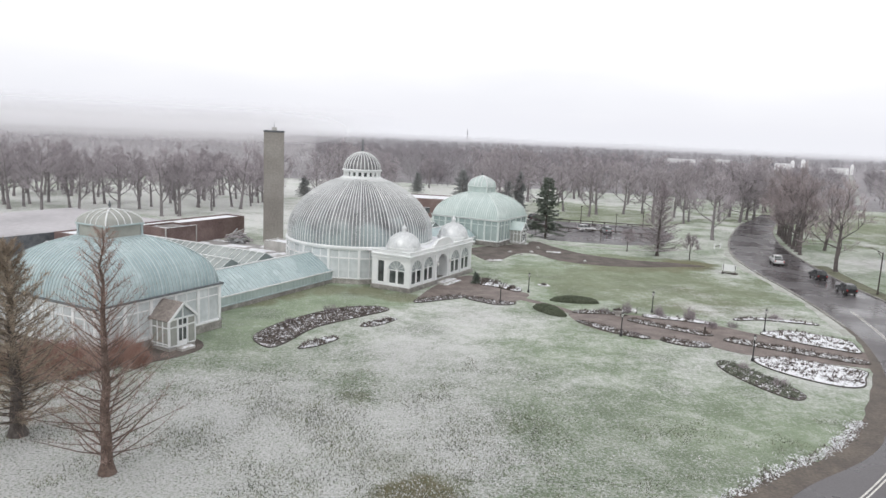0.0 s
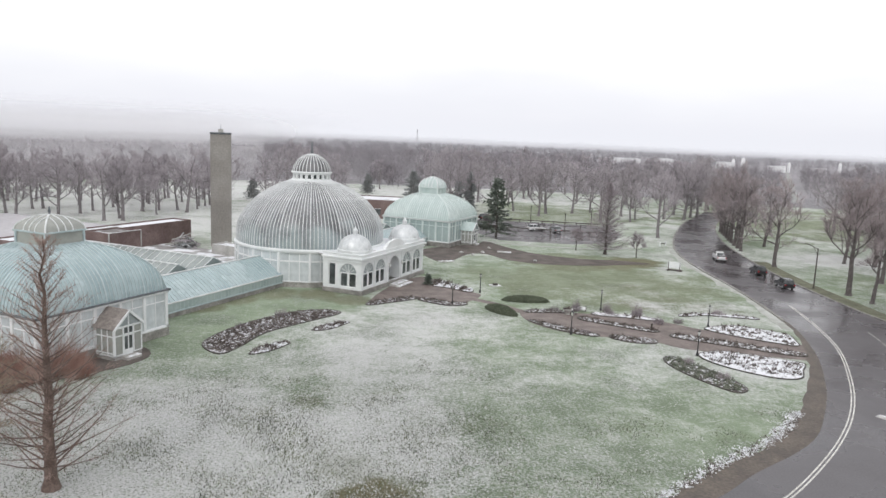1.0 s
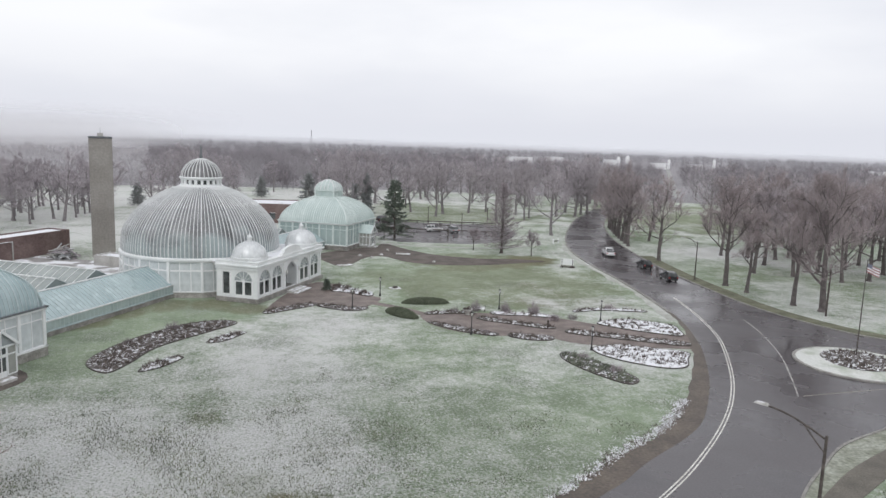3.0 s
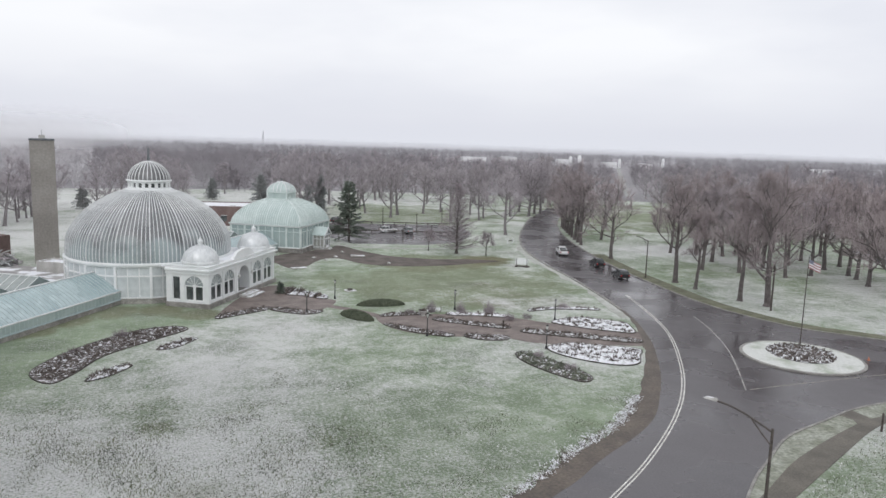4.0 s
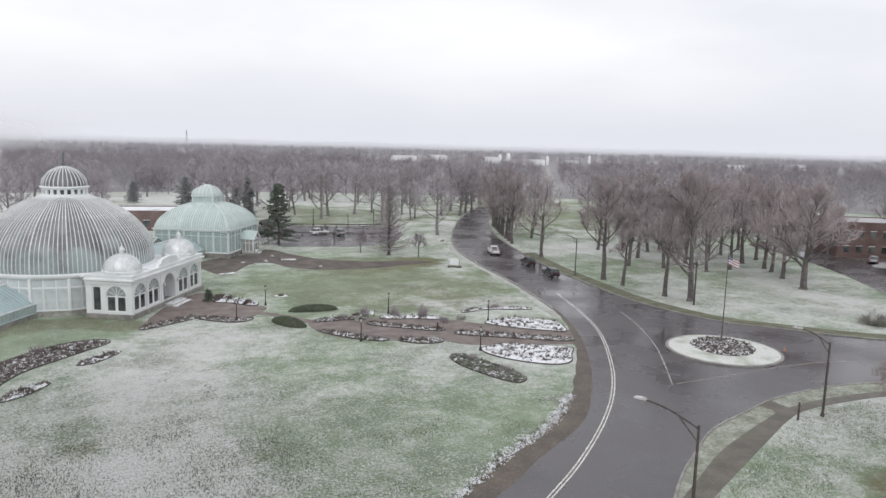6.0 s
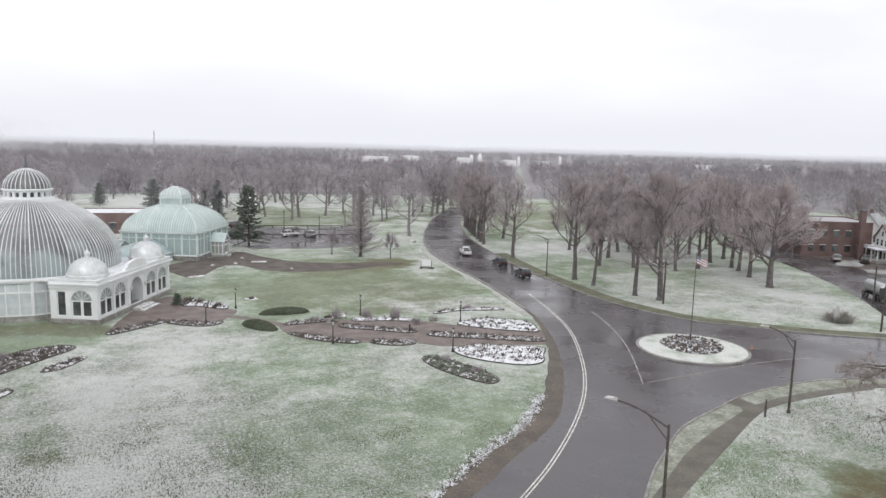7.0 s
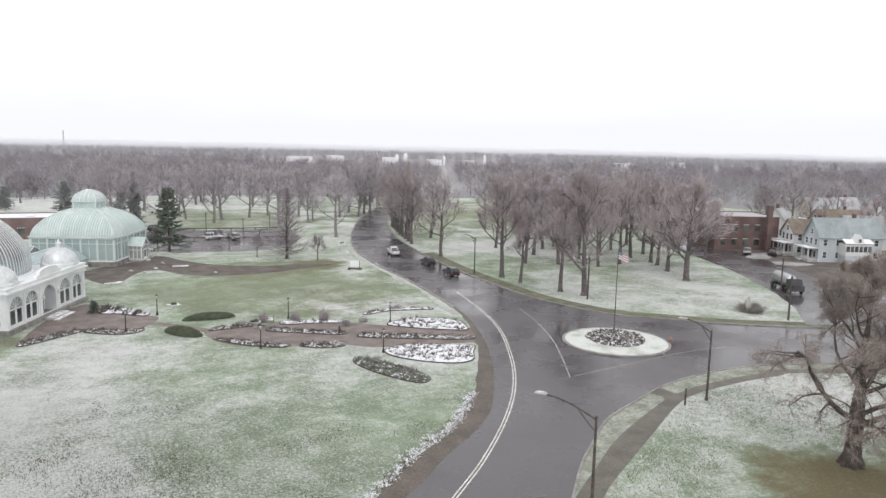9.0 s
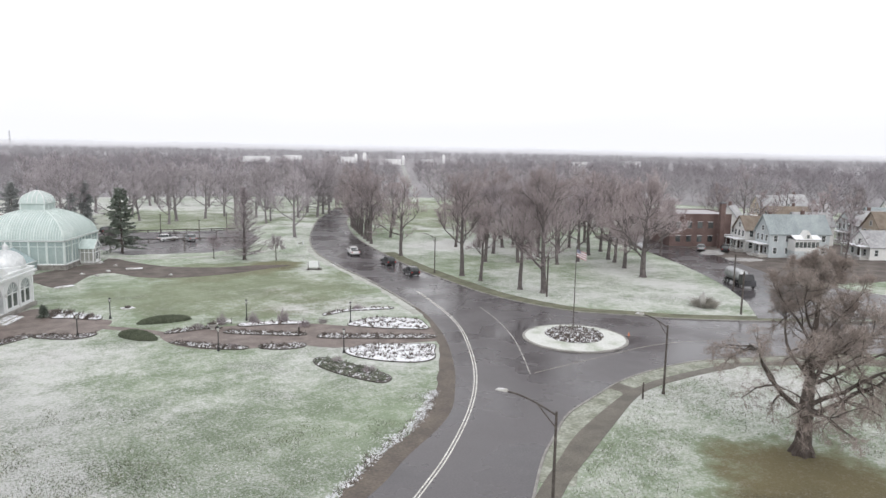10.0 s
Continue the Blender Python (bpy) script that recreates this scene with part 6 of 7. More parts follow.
bed(1, [(-14.9, 79.9), (-12.4, 76.9), (-10.8, 79.8), (-9.0, 85.6), (-4.4, 91.4), (-1.0, 95.8), (-3.5, 97.3), (-7.7, 95.2), (-12.2, 89.3), (-14.6, 83.8)], "long kidney-shaped bed of dark mulch and dead plants", plants=420, snow=60)
bed(2, [(-9.3, 77.0), (-7.4, 78.3), (-5.6, 81.5), (-7.2, 81.2), (-8.8, 79.0)], "small leaf-shaped bed of mulch half under snow", plants=60, snow=110, height=0.1)
bed(3, [(-3.8, 87.0), (-1.8, 87.6), (0.4, 91.2), (-1.2, 90.8), (-3.0, 88.8)], "small narrow bed of mulch half under snow", plants=50, snow=80, height=0.1)
bed(4, [(2.6, 100.6), (5.8, 102.6), (9.3, 105.2), (9.0, 106.6), (5.4, 104.6), (2.4, 102.2)], "curved dark bed beside the forecourt", plants=70, snow=40)
bed(5, [(9.6, 104.6), (13.4, 101.6), (15.8, 101.8), (16.6, 103.4), (13.6, 103.8), (10.8, 105.8)], "narrow bed edging the forecourt", plants=60, snow=40)
bed(6, [(12.2, 115.0), (14.5, 113.6), (17.6, 110.8), (18.4, 112.6), (15.6, 116.4), (13.0, 119.4)], "bed of low snowy shrubs before the pavilion", SNOWBED, 60, 90, size=0.8)
bed(7, [(24.4, 98.6), (29.4, 98.8), (31.5, 98.2), (29.6, 100.0), (25.4, 100.2)], "narrow mulch bed with dead flowers", plants=50, snow=40)
bed(8, [(34.0, 97.8), (38, 96.8), (42.4, 95.2), (42.0, 96.8), (38.4, 98.4), (34.4, 99.4)], "narrow snowy bed along the garden path", SNOWBED, 40, 50)
bed(9, [(23.8, 94.4), (25.4, 91.6), (27.4, 89.2), (30.6, 87.0), (31.6, 88.0), (28.6, 90.6), (26.0, 93.0)], "curved dark bed with patches of snow", plants=70, snow=60)
bed(10, [(32.8, 86.4), (35.0, 84.6), (37.6, 84.4), (38.2, 86.0), (35.4, 87.0), (33.4, 87.8)], "short dark bed with patches of snow", plants=50, snow=50)
bed(11, [(31.2, 95.2), (36, 91.6), (39, 89.6), (40.2, 90.4), (36.6, 93.2), (32.2, 96.6)], "long narrow bed of dead perennials", plants=100, snow=80)
bed(12, [(41.0, 87.4), (45, 84.8), (49, 82.6), (53.4, 80.2), (54.6, 81.6), (49.4, 84.6), (45, 87.2), (42.0, 88.9)], "long narrow bed of dead perennials and snow", plants=120, snow=110)
bed(13, [(47.0, 91.6), (49.2, 93.2), (52.2, 93.8), (55, 92.0), (57.3, 89.9), (56.8, 87), (55.7, 84.6), (53, 86.0), (50.0, 88.2)], "broad bed under thick broken snow", SNOWBED, 160, 330)
bed(14, [(41.2, 80.2), (43.2, 81.4), (45.4, 81.5), (49, 79.6), (52.3, 77.6), (50.8, 75), (49.1, 72.4), (46.5, 72.2), (43.4, 74.6), (41.4, 77.6)], "broad bed under thick broken snow", SNOWBED, 200, 380)
bed(15, [(36.4, 78.4), (37.6, 79.2), (38.9, 77.2), (39.9, 74.6), (41.2, 71), (41.3, 68.6), (39.8, 67.7), (38.4, 69.6), (37.0, 72.8), (36.2, 76)], "slim curved bed of grey-green plants and mulch", plants=260, snow=55, stalks=GREYGREEN)
bed(16, [(46.5, 98.4), (50.4, 99.2), (54, 98.4), (57.4, 97.6), (57.0, 98.8), (52, 100.2), (47.4, 99.8)], "thin snowy bed on the lawn", SNOWBED, 50, 50)

isle = thing("traffic_island", pose(70.3, 71.0, 0), "round grassy traffic island with a planted centre", "traffic island")
part("kerb_ring", lathed("kerb_ring", [(6.95, 0.0), (6.95, 0.2), (6.6, 0.22), (6.6, 0.1)], 56, smooth=False), KERB, isle)
part("grass_ring", lathed("grass_ring", [(6.62, 0.2), (5.0, 0.3), (3.6, 0.38)], 56), ISLEGRASS, isle, "snow-covered grass")
ring = lathed("soil", [(4.0, 0.33), (3.6, 0.5), (2, 0.62), (0.01, 0.66)], 40)
ring_ob = part("soil", ring, SOIL, isle, "dark planted soil", Matrix.Translation((0.5, 0.7, 0)))
circle = [(3.7 * math.cos(math.tau * k / 24), 3.7 * math.sin(math.tau * k / 24)) for k in range(24)]
tagged(part("planting", clumps(71, circle, 380, 0.38, 7, 0.2), DRYPLANT, ring_ob, "dry brown stalks", Matrix.Translation((0, 0, 0.4))), kind="stuff")
tagged(part("lying_snow", clumps(72, circle, 160, 0.26, 5, 0.5), SNOWPILE, ring_ob, "lumps of lying snow", Matrix.Translation((0, 0, 0.42))), kind="stuff")

pole = thing("flagpole", pose(71.3, 72.5, 0.5), "slender flagpole with a striped flag", "flagpole")
part("pole", meshed("pole", *poled(0.075, 0.04, 0, 11.6)), POLEWOOD, pole)
part("ball", lathed("ball", [(0.0, 11.78), (0.1, 11.7), (0.0, 11.58)], 8), STEEL, pole)
fm = Matrix.Translation((0.06, 0, 10.2)) @ Matrix.Rotation(radians(-42), 4, "Z")


def flag_strip(z0, z1, x0, x1, off=0.0):
    v, f = [], []
    for k in range(9):
        x = x0 + (x1 - x0) * k / 8
        y, sag = 0.16 * math.sin(x * 6.0), -0.42 * x
        v += [(x, y + off, z0 + sag), (x, y + off, z1 + sag), (x, y + off + 0.012, z0 + sag), (x, y + off + 0.012, z1 + sag)]
    for k in range(8):
        a, b = 4 * k, 4 * k + 4
        f += [(a, b, b + 1, a + 1), (a + 2, a + 3, b + 3, b + 2), (a + 1, b + 1, b + 3, a + 3), (a, a + 2, b + 2, b)]
    return meshed("flag_stripe", v, f)


for k in range(7):
    part("flag_stripe", flag_strip(k * 0.15, k * 0.15 + 0.148, 0.5 if k > 3 else 0.0, 1.3), FLAGRED if k % 2 == 0 else FLAGWHITE, pole, at=fm)
part("flag_canton", flag_strip(0.6, 1.048, 0.0, 0.5), FLAGBLUE, pole, "blue corner of the flag", fm)

# ---- hedges and shrubs ----
def hedge(seed, x, y, turn, length, width, h):
    t = thing("hedge", pose(x, y, 0, 0, 0, turn), "low rounded clipped green hedge on the lawn", "hedge", "lawn hedges")
    rng = random.Random(seed)
    v, f = [], []
    for _ in range(2200):
        a, e = rng.uniform(0, math.tau), math.asin(rng.uniform(0, 1))
        q = rng.uniform(0.8, 0.97)
        p = Vector((math.cos(a) * math.cos(e) * length / 2 * q, math.sin(a) * math.cos(e) * width / 2 * q, math.sin(e) * h * q))
        d = (Vector((p.x / length, p.y / width, p.z / h + 0.1)).normalized() + unit(rng) * 0.9).normalized()
        tube(v, f, p, p + d * rng.uniform(0.1, 0.22), 0.1, 0, 3)
    part("foliage", meshed("foliage", v, f), HEDGE, t)
    core = [(math.cos(math.pi / 2 * k / 5) * 0.9, math.sin(math.pi / 2 * k / 5) * 0.9) for k in range(6)]
    vv, ff = lathe(core, n=20)
    part("core", meshed("core", [(a * length / 2, b * width / 2, c * h) for a, b, c in vv], ff, True), HEDGE, t)


hedge(1, 25.6, 105.6, -3, 7.4, 2.2, 0.9)
hedge(2, 20.9, 98.6, -56, 6.4, 2.5, 1.0)

VASES = [(31.9, 100.2), (36.1, 99.6), (40.0, 98.0)]
bushes = [("shrub", shrub_mesh(80, 3.8, 3.6, 300, 0.022), REDTWIG, "bare reddish shrub by the glass house", [(-31.5, 69.6), (-29.4, 71.2), (-33.6, 68.4), (-27.4, 72.2), (-35.5, 67.0), (-29.0, 68.6), (-32.0, 66.4), (-37.5, 65.0), (-34.6, 64.6), (-26.5, 68.2), (-25.0, 70.6), (-28.2, 65.8), (-23.6, 69.2), (-30.4, 64.4)]),
          ("shrub", shrub_mesh(81, 1.6, 1.2, 90, 0.02), TWIG, "small bare shrub in a flower bed", [(28.6, 99.6), (36.2, 98.6), (39.8, 97.6), (41.6, 94.0), (30.0, 88.2), (38.6, 76.8), (40.2, 71.6), (-8.4, 93.4), (-12.4, 87.4), (44.5, 94.6), (52.4, 99.6)]),
          ("shrub", shrub_mesh(83, 1.5, 2.4, 110, 0.018), TWIG, "tall bare vase-shaped shrub behind the beds", VASES),
          ("shrub", shrub_mesh(82, 4.4, 2.2, 480, 0.04), GREYTWIG, "wide dry grey-olive shrub with pale rocks on the lawn", [(102.6, 75.2)])]
for name, made, m, label, spots in bushes:
    first = None
    for k, (x, y) in enumerate(spots):
        if first is None:
            first = thing(name, turned(x, y, 0), label, "shrub")
            part("twiggy_mass", meshed("twiggy_mass", *made), m, first)
        else:
            copy_at(first, x, y, k * 1.3, 0.8 + 0.13 * (k % 4))
rock = thing("rock", turned(101.6, 75.0, 0.35, 1.35), "pale jagged rock among dry shrubs", "rock")
bm = bmesh.new()
bmesh.ops.create_icosphere(bm, subdivisions=2, radius=0.7)
for v in bm.verts:
    v.co = Vector((v.co.x * 0.6, v.co.y * 0.5, v.co.z * 1.5 + 0.9)) * (1 + 0.25 * noise.noise(v.co * 2))
part("stone", bm, CONCRETE, rock)
plant_tree("small_conifer", spruce(77, 1.6, 0.55, 0.3), turned(11.5, 115.8, 0), BARK, NEEDLE, "small dark conical evergreen by the pavilion", "conifer")

# ---- lamps, poles, sign and small furniture ----
def lamp_post():
    t = thing("garden_lamp", pose(48.0, 92.9, 0), "black garden lamp post with a lantern head", "lamp post", "garden lamps")
    part("post", lathed("post", [(0.17, 0), (0.17, 0.25), (0.1, 0.4), (0.075, 0.6), (0.06, 2.35), (0.1, 2.42), (0.0, 2.44)], 10), BLACK, t)
    part("lantern", lathed("lantern", [(0.09, 2.42), (0.17, 2.85)], 6, smooth=False), LAMPGLASS, t, "frosted lantern glass")
    part("lantern_cap", lathed("lantern_cap", [(0.2, 2.85), (0.1, 2.99), (0.03, 3.04), (0.0, 3.14)], 8), BLACK, t)
    for k in range(6):
        part("lantern_bar", boxed(-0.012, 0.012, -0.012, 0.012, 2.42, 2.88), BLACK, t, at=about_z(math.tau * k / 6, 0.135 * math.cos(math.tau * k / 6), 0.135 * math.sin(math.tau * k / 6)))
    return t


gl = lamp_post()
for x, y in ((40.9, 79.8), (28.1, 87.8), (19.4, 110.8), (35.7, 101.0), (14.4, 102.5)):
    copy_thing(gl, pose(x, y, 0))


def pipe(line, r, sides=6):
    """A bent round bar in the x-z plane."""
    verts, faces = [], []
    for i, p in enumerate(line):
        d = (line[min(i + 1, len(line) - 1)] - line[max(i - 1, 0)]).normalized()
        up = Vector((-d.z, 0, d.x))
        verts += [p + Vector((0, 1, 0)) * r * math.cos(math.tau * k / sides) + up * r * math.sin(math.tau * k / sides) for k in range(sides)]
    for i in range(len(line) - 1):
        a = i * sides
        faces += [(a + k, a + (k + 1) % sides, a + sides + (k + 1) % sides, a + sides + k) for k in range(sides)]
    return verts, faces


def street_lamp(x, y, h, aim, reach, rise, label="dark street lamp with a long curved arm"):
    t = thing("street_lamp", pose(x, y, 0, 0, 0, aim), label, "street lamp", "street lamps")
    part("pole", meshed("pole", *poled(0.13, 0.085, 0, h, 10)), POLEWOOD, t)
    part("base", lathed("base", [(0.19, 0), (0.19, 0.22), (0.13, 0.32)], 10), POLEWOOD, t)
    curve = [Vector((reach * k / 8, 0, h - 0.25 + (rise + 0.25) * math.sin(k / 8 * math.pi / 2))) for k in range(9)]
    part("arm", meshed("arm", *pipe(curve, 0.06)), POLEWOOD, t)
    part("brace", meshed("brace", *pipe([Vector((0, 0, h - 1.1)), Vector((reach * 0.15, 0, h - 0.55)), curve[3]], 0.045)), POLEWOOD, t)
    part("lamp_head", meshed("lamp_head", [(reach + a * 0.9, b * 0.18, h + rise + c) for a, b, c in ((-0.2, -1, 0), (0.8, -1, 0.02), (0.8, 1, 0.02), (-0.2, 1, 0), (-0.1, -0.6, 0.16), (0.6, -0.6, 0.14), (0.6, 0.6, 0.14), (-0.1, 0.6, 0.16))],
         [(3, 2, 1, 0), (4, 5, 6, 7), (0, 1, 5, 4), (1, 2, 6, 5), (2, 3, 7, 6), (3, 0, 4, 7)]), CONCRETE, t, "pale lamp head")


street_lamp(36.75, 37.35, 7.55, 123, 3.65, 0.85)
street_lamp(63.4, 50.4, 7.3, 120, 2.6, 0.8)
street_lamp(79.8, 121.3, 7.2, 165, 2.4, 0.7)
for x, y, h in ((103.1, 69.0, 6.8), (119.6, 82.1, 6.6), (84.7, 93.3, 7.1)):
    t = thing("utility_pole", pose(x, y, 0), "plain dark wooden roadside pole", "pole", "roadside poles")
    part("pole", meshed("pole", *poled(0.16, 0.12, 0, h, 10)), POLEWOOD, t)
    part("bracket", boxed(-0.3, 0.3, -0.06, 0.06, h - 0.5, h - 0.38), POLEWOOD, t)
post = thing("bollard", pose(60.3, 50.4, 0), "short dark post beside the footpath", "post")
part("post", lathed("post", [(0.1, 0), (0.09, 1.7), (0.0, 1.8)], 8), POLEWOOD, post)

sign = thing("notice_board", pose(59.9, 134.9, 0, 0, 0, -26), "blank white notice board on two legs", "sign")
part("board", boxed(-1.25, 1.25, -0.05, 0.05, 0.55, 1.75, 0.02), WHITE, sign)
for s in (-1, 1):
    part("leg", boxed(s * 1.05 - 0.06, s * 1.05 + 0.06, -0.11, -0.05, 0, 1.7), POLEWOOD, sign)
tagged(part("planting", clumps(90, [(-1.6, -0.6), (1.6, -0.6), (1.6, 0.6), (-1.6, 0.6)], 26, 0.4, 6, 0.16), DRYPLANT, sign, "dry plants at its foot"), kind="stuff")

arch = thing("garden_bench", turned(32.4, 100.2, -0.25, 0.72), "white garden bench with high back", "bench")
part("seat", boxed(-1.2, 1.2, -0.3, 0.3, 0.42, 0.48), WHITE, arch)
part("backrest", boxed(-1.2, 1.2, 0.26, 0.33, 0.5, 0.85), WHITE, arch)
for s in (-1, 1):
    part("leg", boxed(s * 1.12 - 0.05, s * 1.12 + 0.05, -0.28, 0.32, 0, 0.45), POLEWOOD, arch)
    part("post", boxed(s * 1.25 - 0.05, s * 1.25 + 0.05, 0.24, 0.34, 0, 1.1), POLEWOOD, arch)
urn = thing("planter", pose(30.2, 98.2, 0), "low pale stone planter in the garden", "planter")
part("bowl", lathed("bowl", [(0.35, 0), (0.3, 0.3), (0.7, 0.65), (0.75, 0.8), (0.6, 0.78)], 14), CONCRETE, urn)
tagged(part("planting", clumps(93, [(-0.5, -0.5), (0.5, -0.5), (0.5, 0.5), (-0.5, 0.5)], 14, 0.4, 6, 0.15), DRYPLANT, urn, at=Matrix.Translation((0, 0, 0.7))), kind="stuff")
stone_slab = thing("stone_slab", pose(16.1, 137.8, 0, 0, 0, 24), "pale flat slab lying on the lawn edge", "slab")
part("slab", boxed(-1.5, 1.5, -0.6, 0.6, 0, 0.18, 0.04), CONCRETE, stone_slab)
copy_thing(stone_slab, pose(29.4, 151.2, 0, 0, 0, -10))
table = thing("drain_cover", pose(22.6, 116.6, 0, 0, 0, 10), "pale concrete pad with a dark drain box", "drain")
part("pad", boxed(-0.9, 0.9, -0.8, 0.8, 0, 0.06, 0.02), CONCRETE, table)
part("box", boxed(-0.35, 0.35, -0.3, 0.3, 0.05, 0.35, 0.04), POLEWOOD, table)
for k, (x, y) in enumerate(((24.6, 150.2), (22.2, 146.6), (26.8, 156.2), (20.0, 148.8), (34, 141.0))):
    r = thing("rubble", turned(x, y, k), "small pale lump of rubble on bare earth", "rubble", "rubble on the earth")
    bm = bmesh.new()
    bmesh.ops.create_icosphere(bm, subdivisions=2, radius=0.35)
    for v in bm.verts:
        v.co = Vector((v.co.x * 1.4, v.co.y, v.co.z * 0.7 + 0.15)) * (1 + 0.3 * noise.noise(v.co * 3 + Vector((k, 0, 0))))
    part("stone", bm, CONCRETE, r)
marker = thing("road_barrier", pose(70.2, 168.0, 0, 0, 0, 40), "short dark rail between pale posts at the roadside", "barrier")
for s in (-1, 1):
    part("post", boxed(s * 1.3 - 0.12, s * 1.3 + 0.12, -0.12, 0.12, 0, 1.25, 0.02), WHITE, marker, "pale post")
part("rail", boxed(-1.18, 1.18, -0.05, 0.05, 0.55, 0.75), POLEWOOD, marker)
grate = thing("drain_grate", pose(66.4, 139.2, 0, 0, 0, 80), "dark iron drain grate in a pale concrete lip", "drain")
part("lip", boxed(-1.6, 1.6, -0.5, 0.5, 0, 0.06, 0.02), CONCRETE, grate)
for k in range(9):
    part("bar", boxed(-1.3 + k * 0.31, -1.12 + k * 0.31, -0.32, 0.32, 0.06, 0.09), BLACK, grate)
peg = thing("garden_post", pose(39.1, 89.8, 0), "short dark post in a flower bed", "post")
part("post", lathed("post", [(0.11, 0), (0.1, 0.9), (0.16, 1.0), (0.0, 1.2)], 8), POLEWOOD, peg)
cone = thing("traffic_cone", turned(77.9, 68.6, 0.3, 0.65, 0.03), "orange traffic cone lying near the island", "traffic cone")
ORANGE = mat("orange_plastic", (0.48, 0.19, 0.10), (0.42, 0.16, 0.09), 2.0, 9.0, 0.5, bump=0.0)
part("body", lathed("body", [(0.2, 0.03), (0.04, 0.7), (0.0, 0.7)], 10), ORANGE, cone)
part("base", boxed(-0.28, 0.28, -0.28, 0.28, 0, 0.04, 0.01), ORANGE, cone)


def rail(points, label):
    t = thing("guard_rail", pose(0, 0, 0), label, "guard rail", "car park rails")
    line = [Vector(p) for p in points]
    for a, b in zip(line, line[1:]):
        n = max(1, int((b - a).length / 3))
        for k in range(n):
            q = a.lerp(b, k / n)
            part("post", boxed(-0.12, 0.12, -0.12, 0.12, 0, 0.75), POLEWOOD, t, at=pose(q.x, q.y, 0))
        d = b - a
        part("beam", boxed(0, d.length, -0.09, 0.09, 0.45, 0.72, 0.02), POLEWOOD, t, at=pose(a.x, a.y, 0, 0, 0, math.degrees(math.atan2(d.y, d.x))))


rail([(30, 192.5), (36.3, 190.9), (54, 186.2), (60, 185)], "dark timber guard rail across the car park")
rail([(33, 212), (39.5, 210.1), (65.4, 204.6)], "dark timber guard rail at the car park's edge")
for x, y, h in ((43.1, 169.2, 4.2), (51.9, 175.3, 3.6), (52.1, 192.2, 4.5), (62.8, 204.7, 5.0), (45.3, 205.7, 5.0)):
    t = thing("car_park_light", pose(x, y, 0), "slim dark car park lamp post", "lamp post", "car park lamps")
    part("pole", meshed("pole", *poled(0.12, 0.09, 0, h)), POLEWOOD, t)
    part("lamp_head", boxed(-0.3, 0.3, -0.15, 0.15, h, h + 0.15, 0.03), POLEWOOD, t)

# ---- vehicles ----
def side_mesh(name, outline, hw, top_in=0.0, zcut=0.0):
    """A shape cut out by its side view and given width, narrower above zcut."""
    n = len(outline)
    verts = []
    for s in (-1, 1):
        for x, z in outline:
            w = hw - (top_in * min(1.0, max(0.0, (z - zcut) / 0.5)) if zcut else 0.0)
            verts.append((x, s * w, z))
    bm = bmesh.new()
    vs = [bm.verts.new(v) for v in verts]
    bm.faces.new(vs[:n]), bm.faces.new(vs[n:][::-1])
    for i in range(n):
        j = (i + 1) % n
        bm.faces.new((vs[i], vs[n + i], vs[n + j], vs[j]))
    bmesh.ops.recalc_face_normals(bm, faces=bm.faces)
    bmesh.ops.bevel(bm, geom=[e for e in bm.edges if e.calc_face_angle(0) > 0.5], offset=0.05, segments=2, affect="EDGES")
    return bm


def wheels(t, xs, hw, r):
    for x in xs:
        for s in (-1, 1):
            m = Matrix.Translation((x, s * (hw - 0.1), r)) @ Matrix.Rotation(math.pi / 2, 4, "X")
            w = part("wheel", lathed("tyre", [(r * 0.6, -0.12), (r * 0.95, -0.12), (r, -0.07), (r, 0.07), (r * 0.95, 0.12), (r * 0.6, 0.12)], 18), RUBBER, t, "black tyre", m)
            part("rim", lathed("rim", [(0.0, -0.1), (r * 0.55, -0.115), (r * 0.62, -0.06), (r * 0.62, 0.06), (r * 0.55, 0.115), (0.0, 0.1)], 14), STEEL, w)


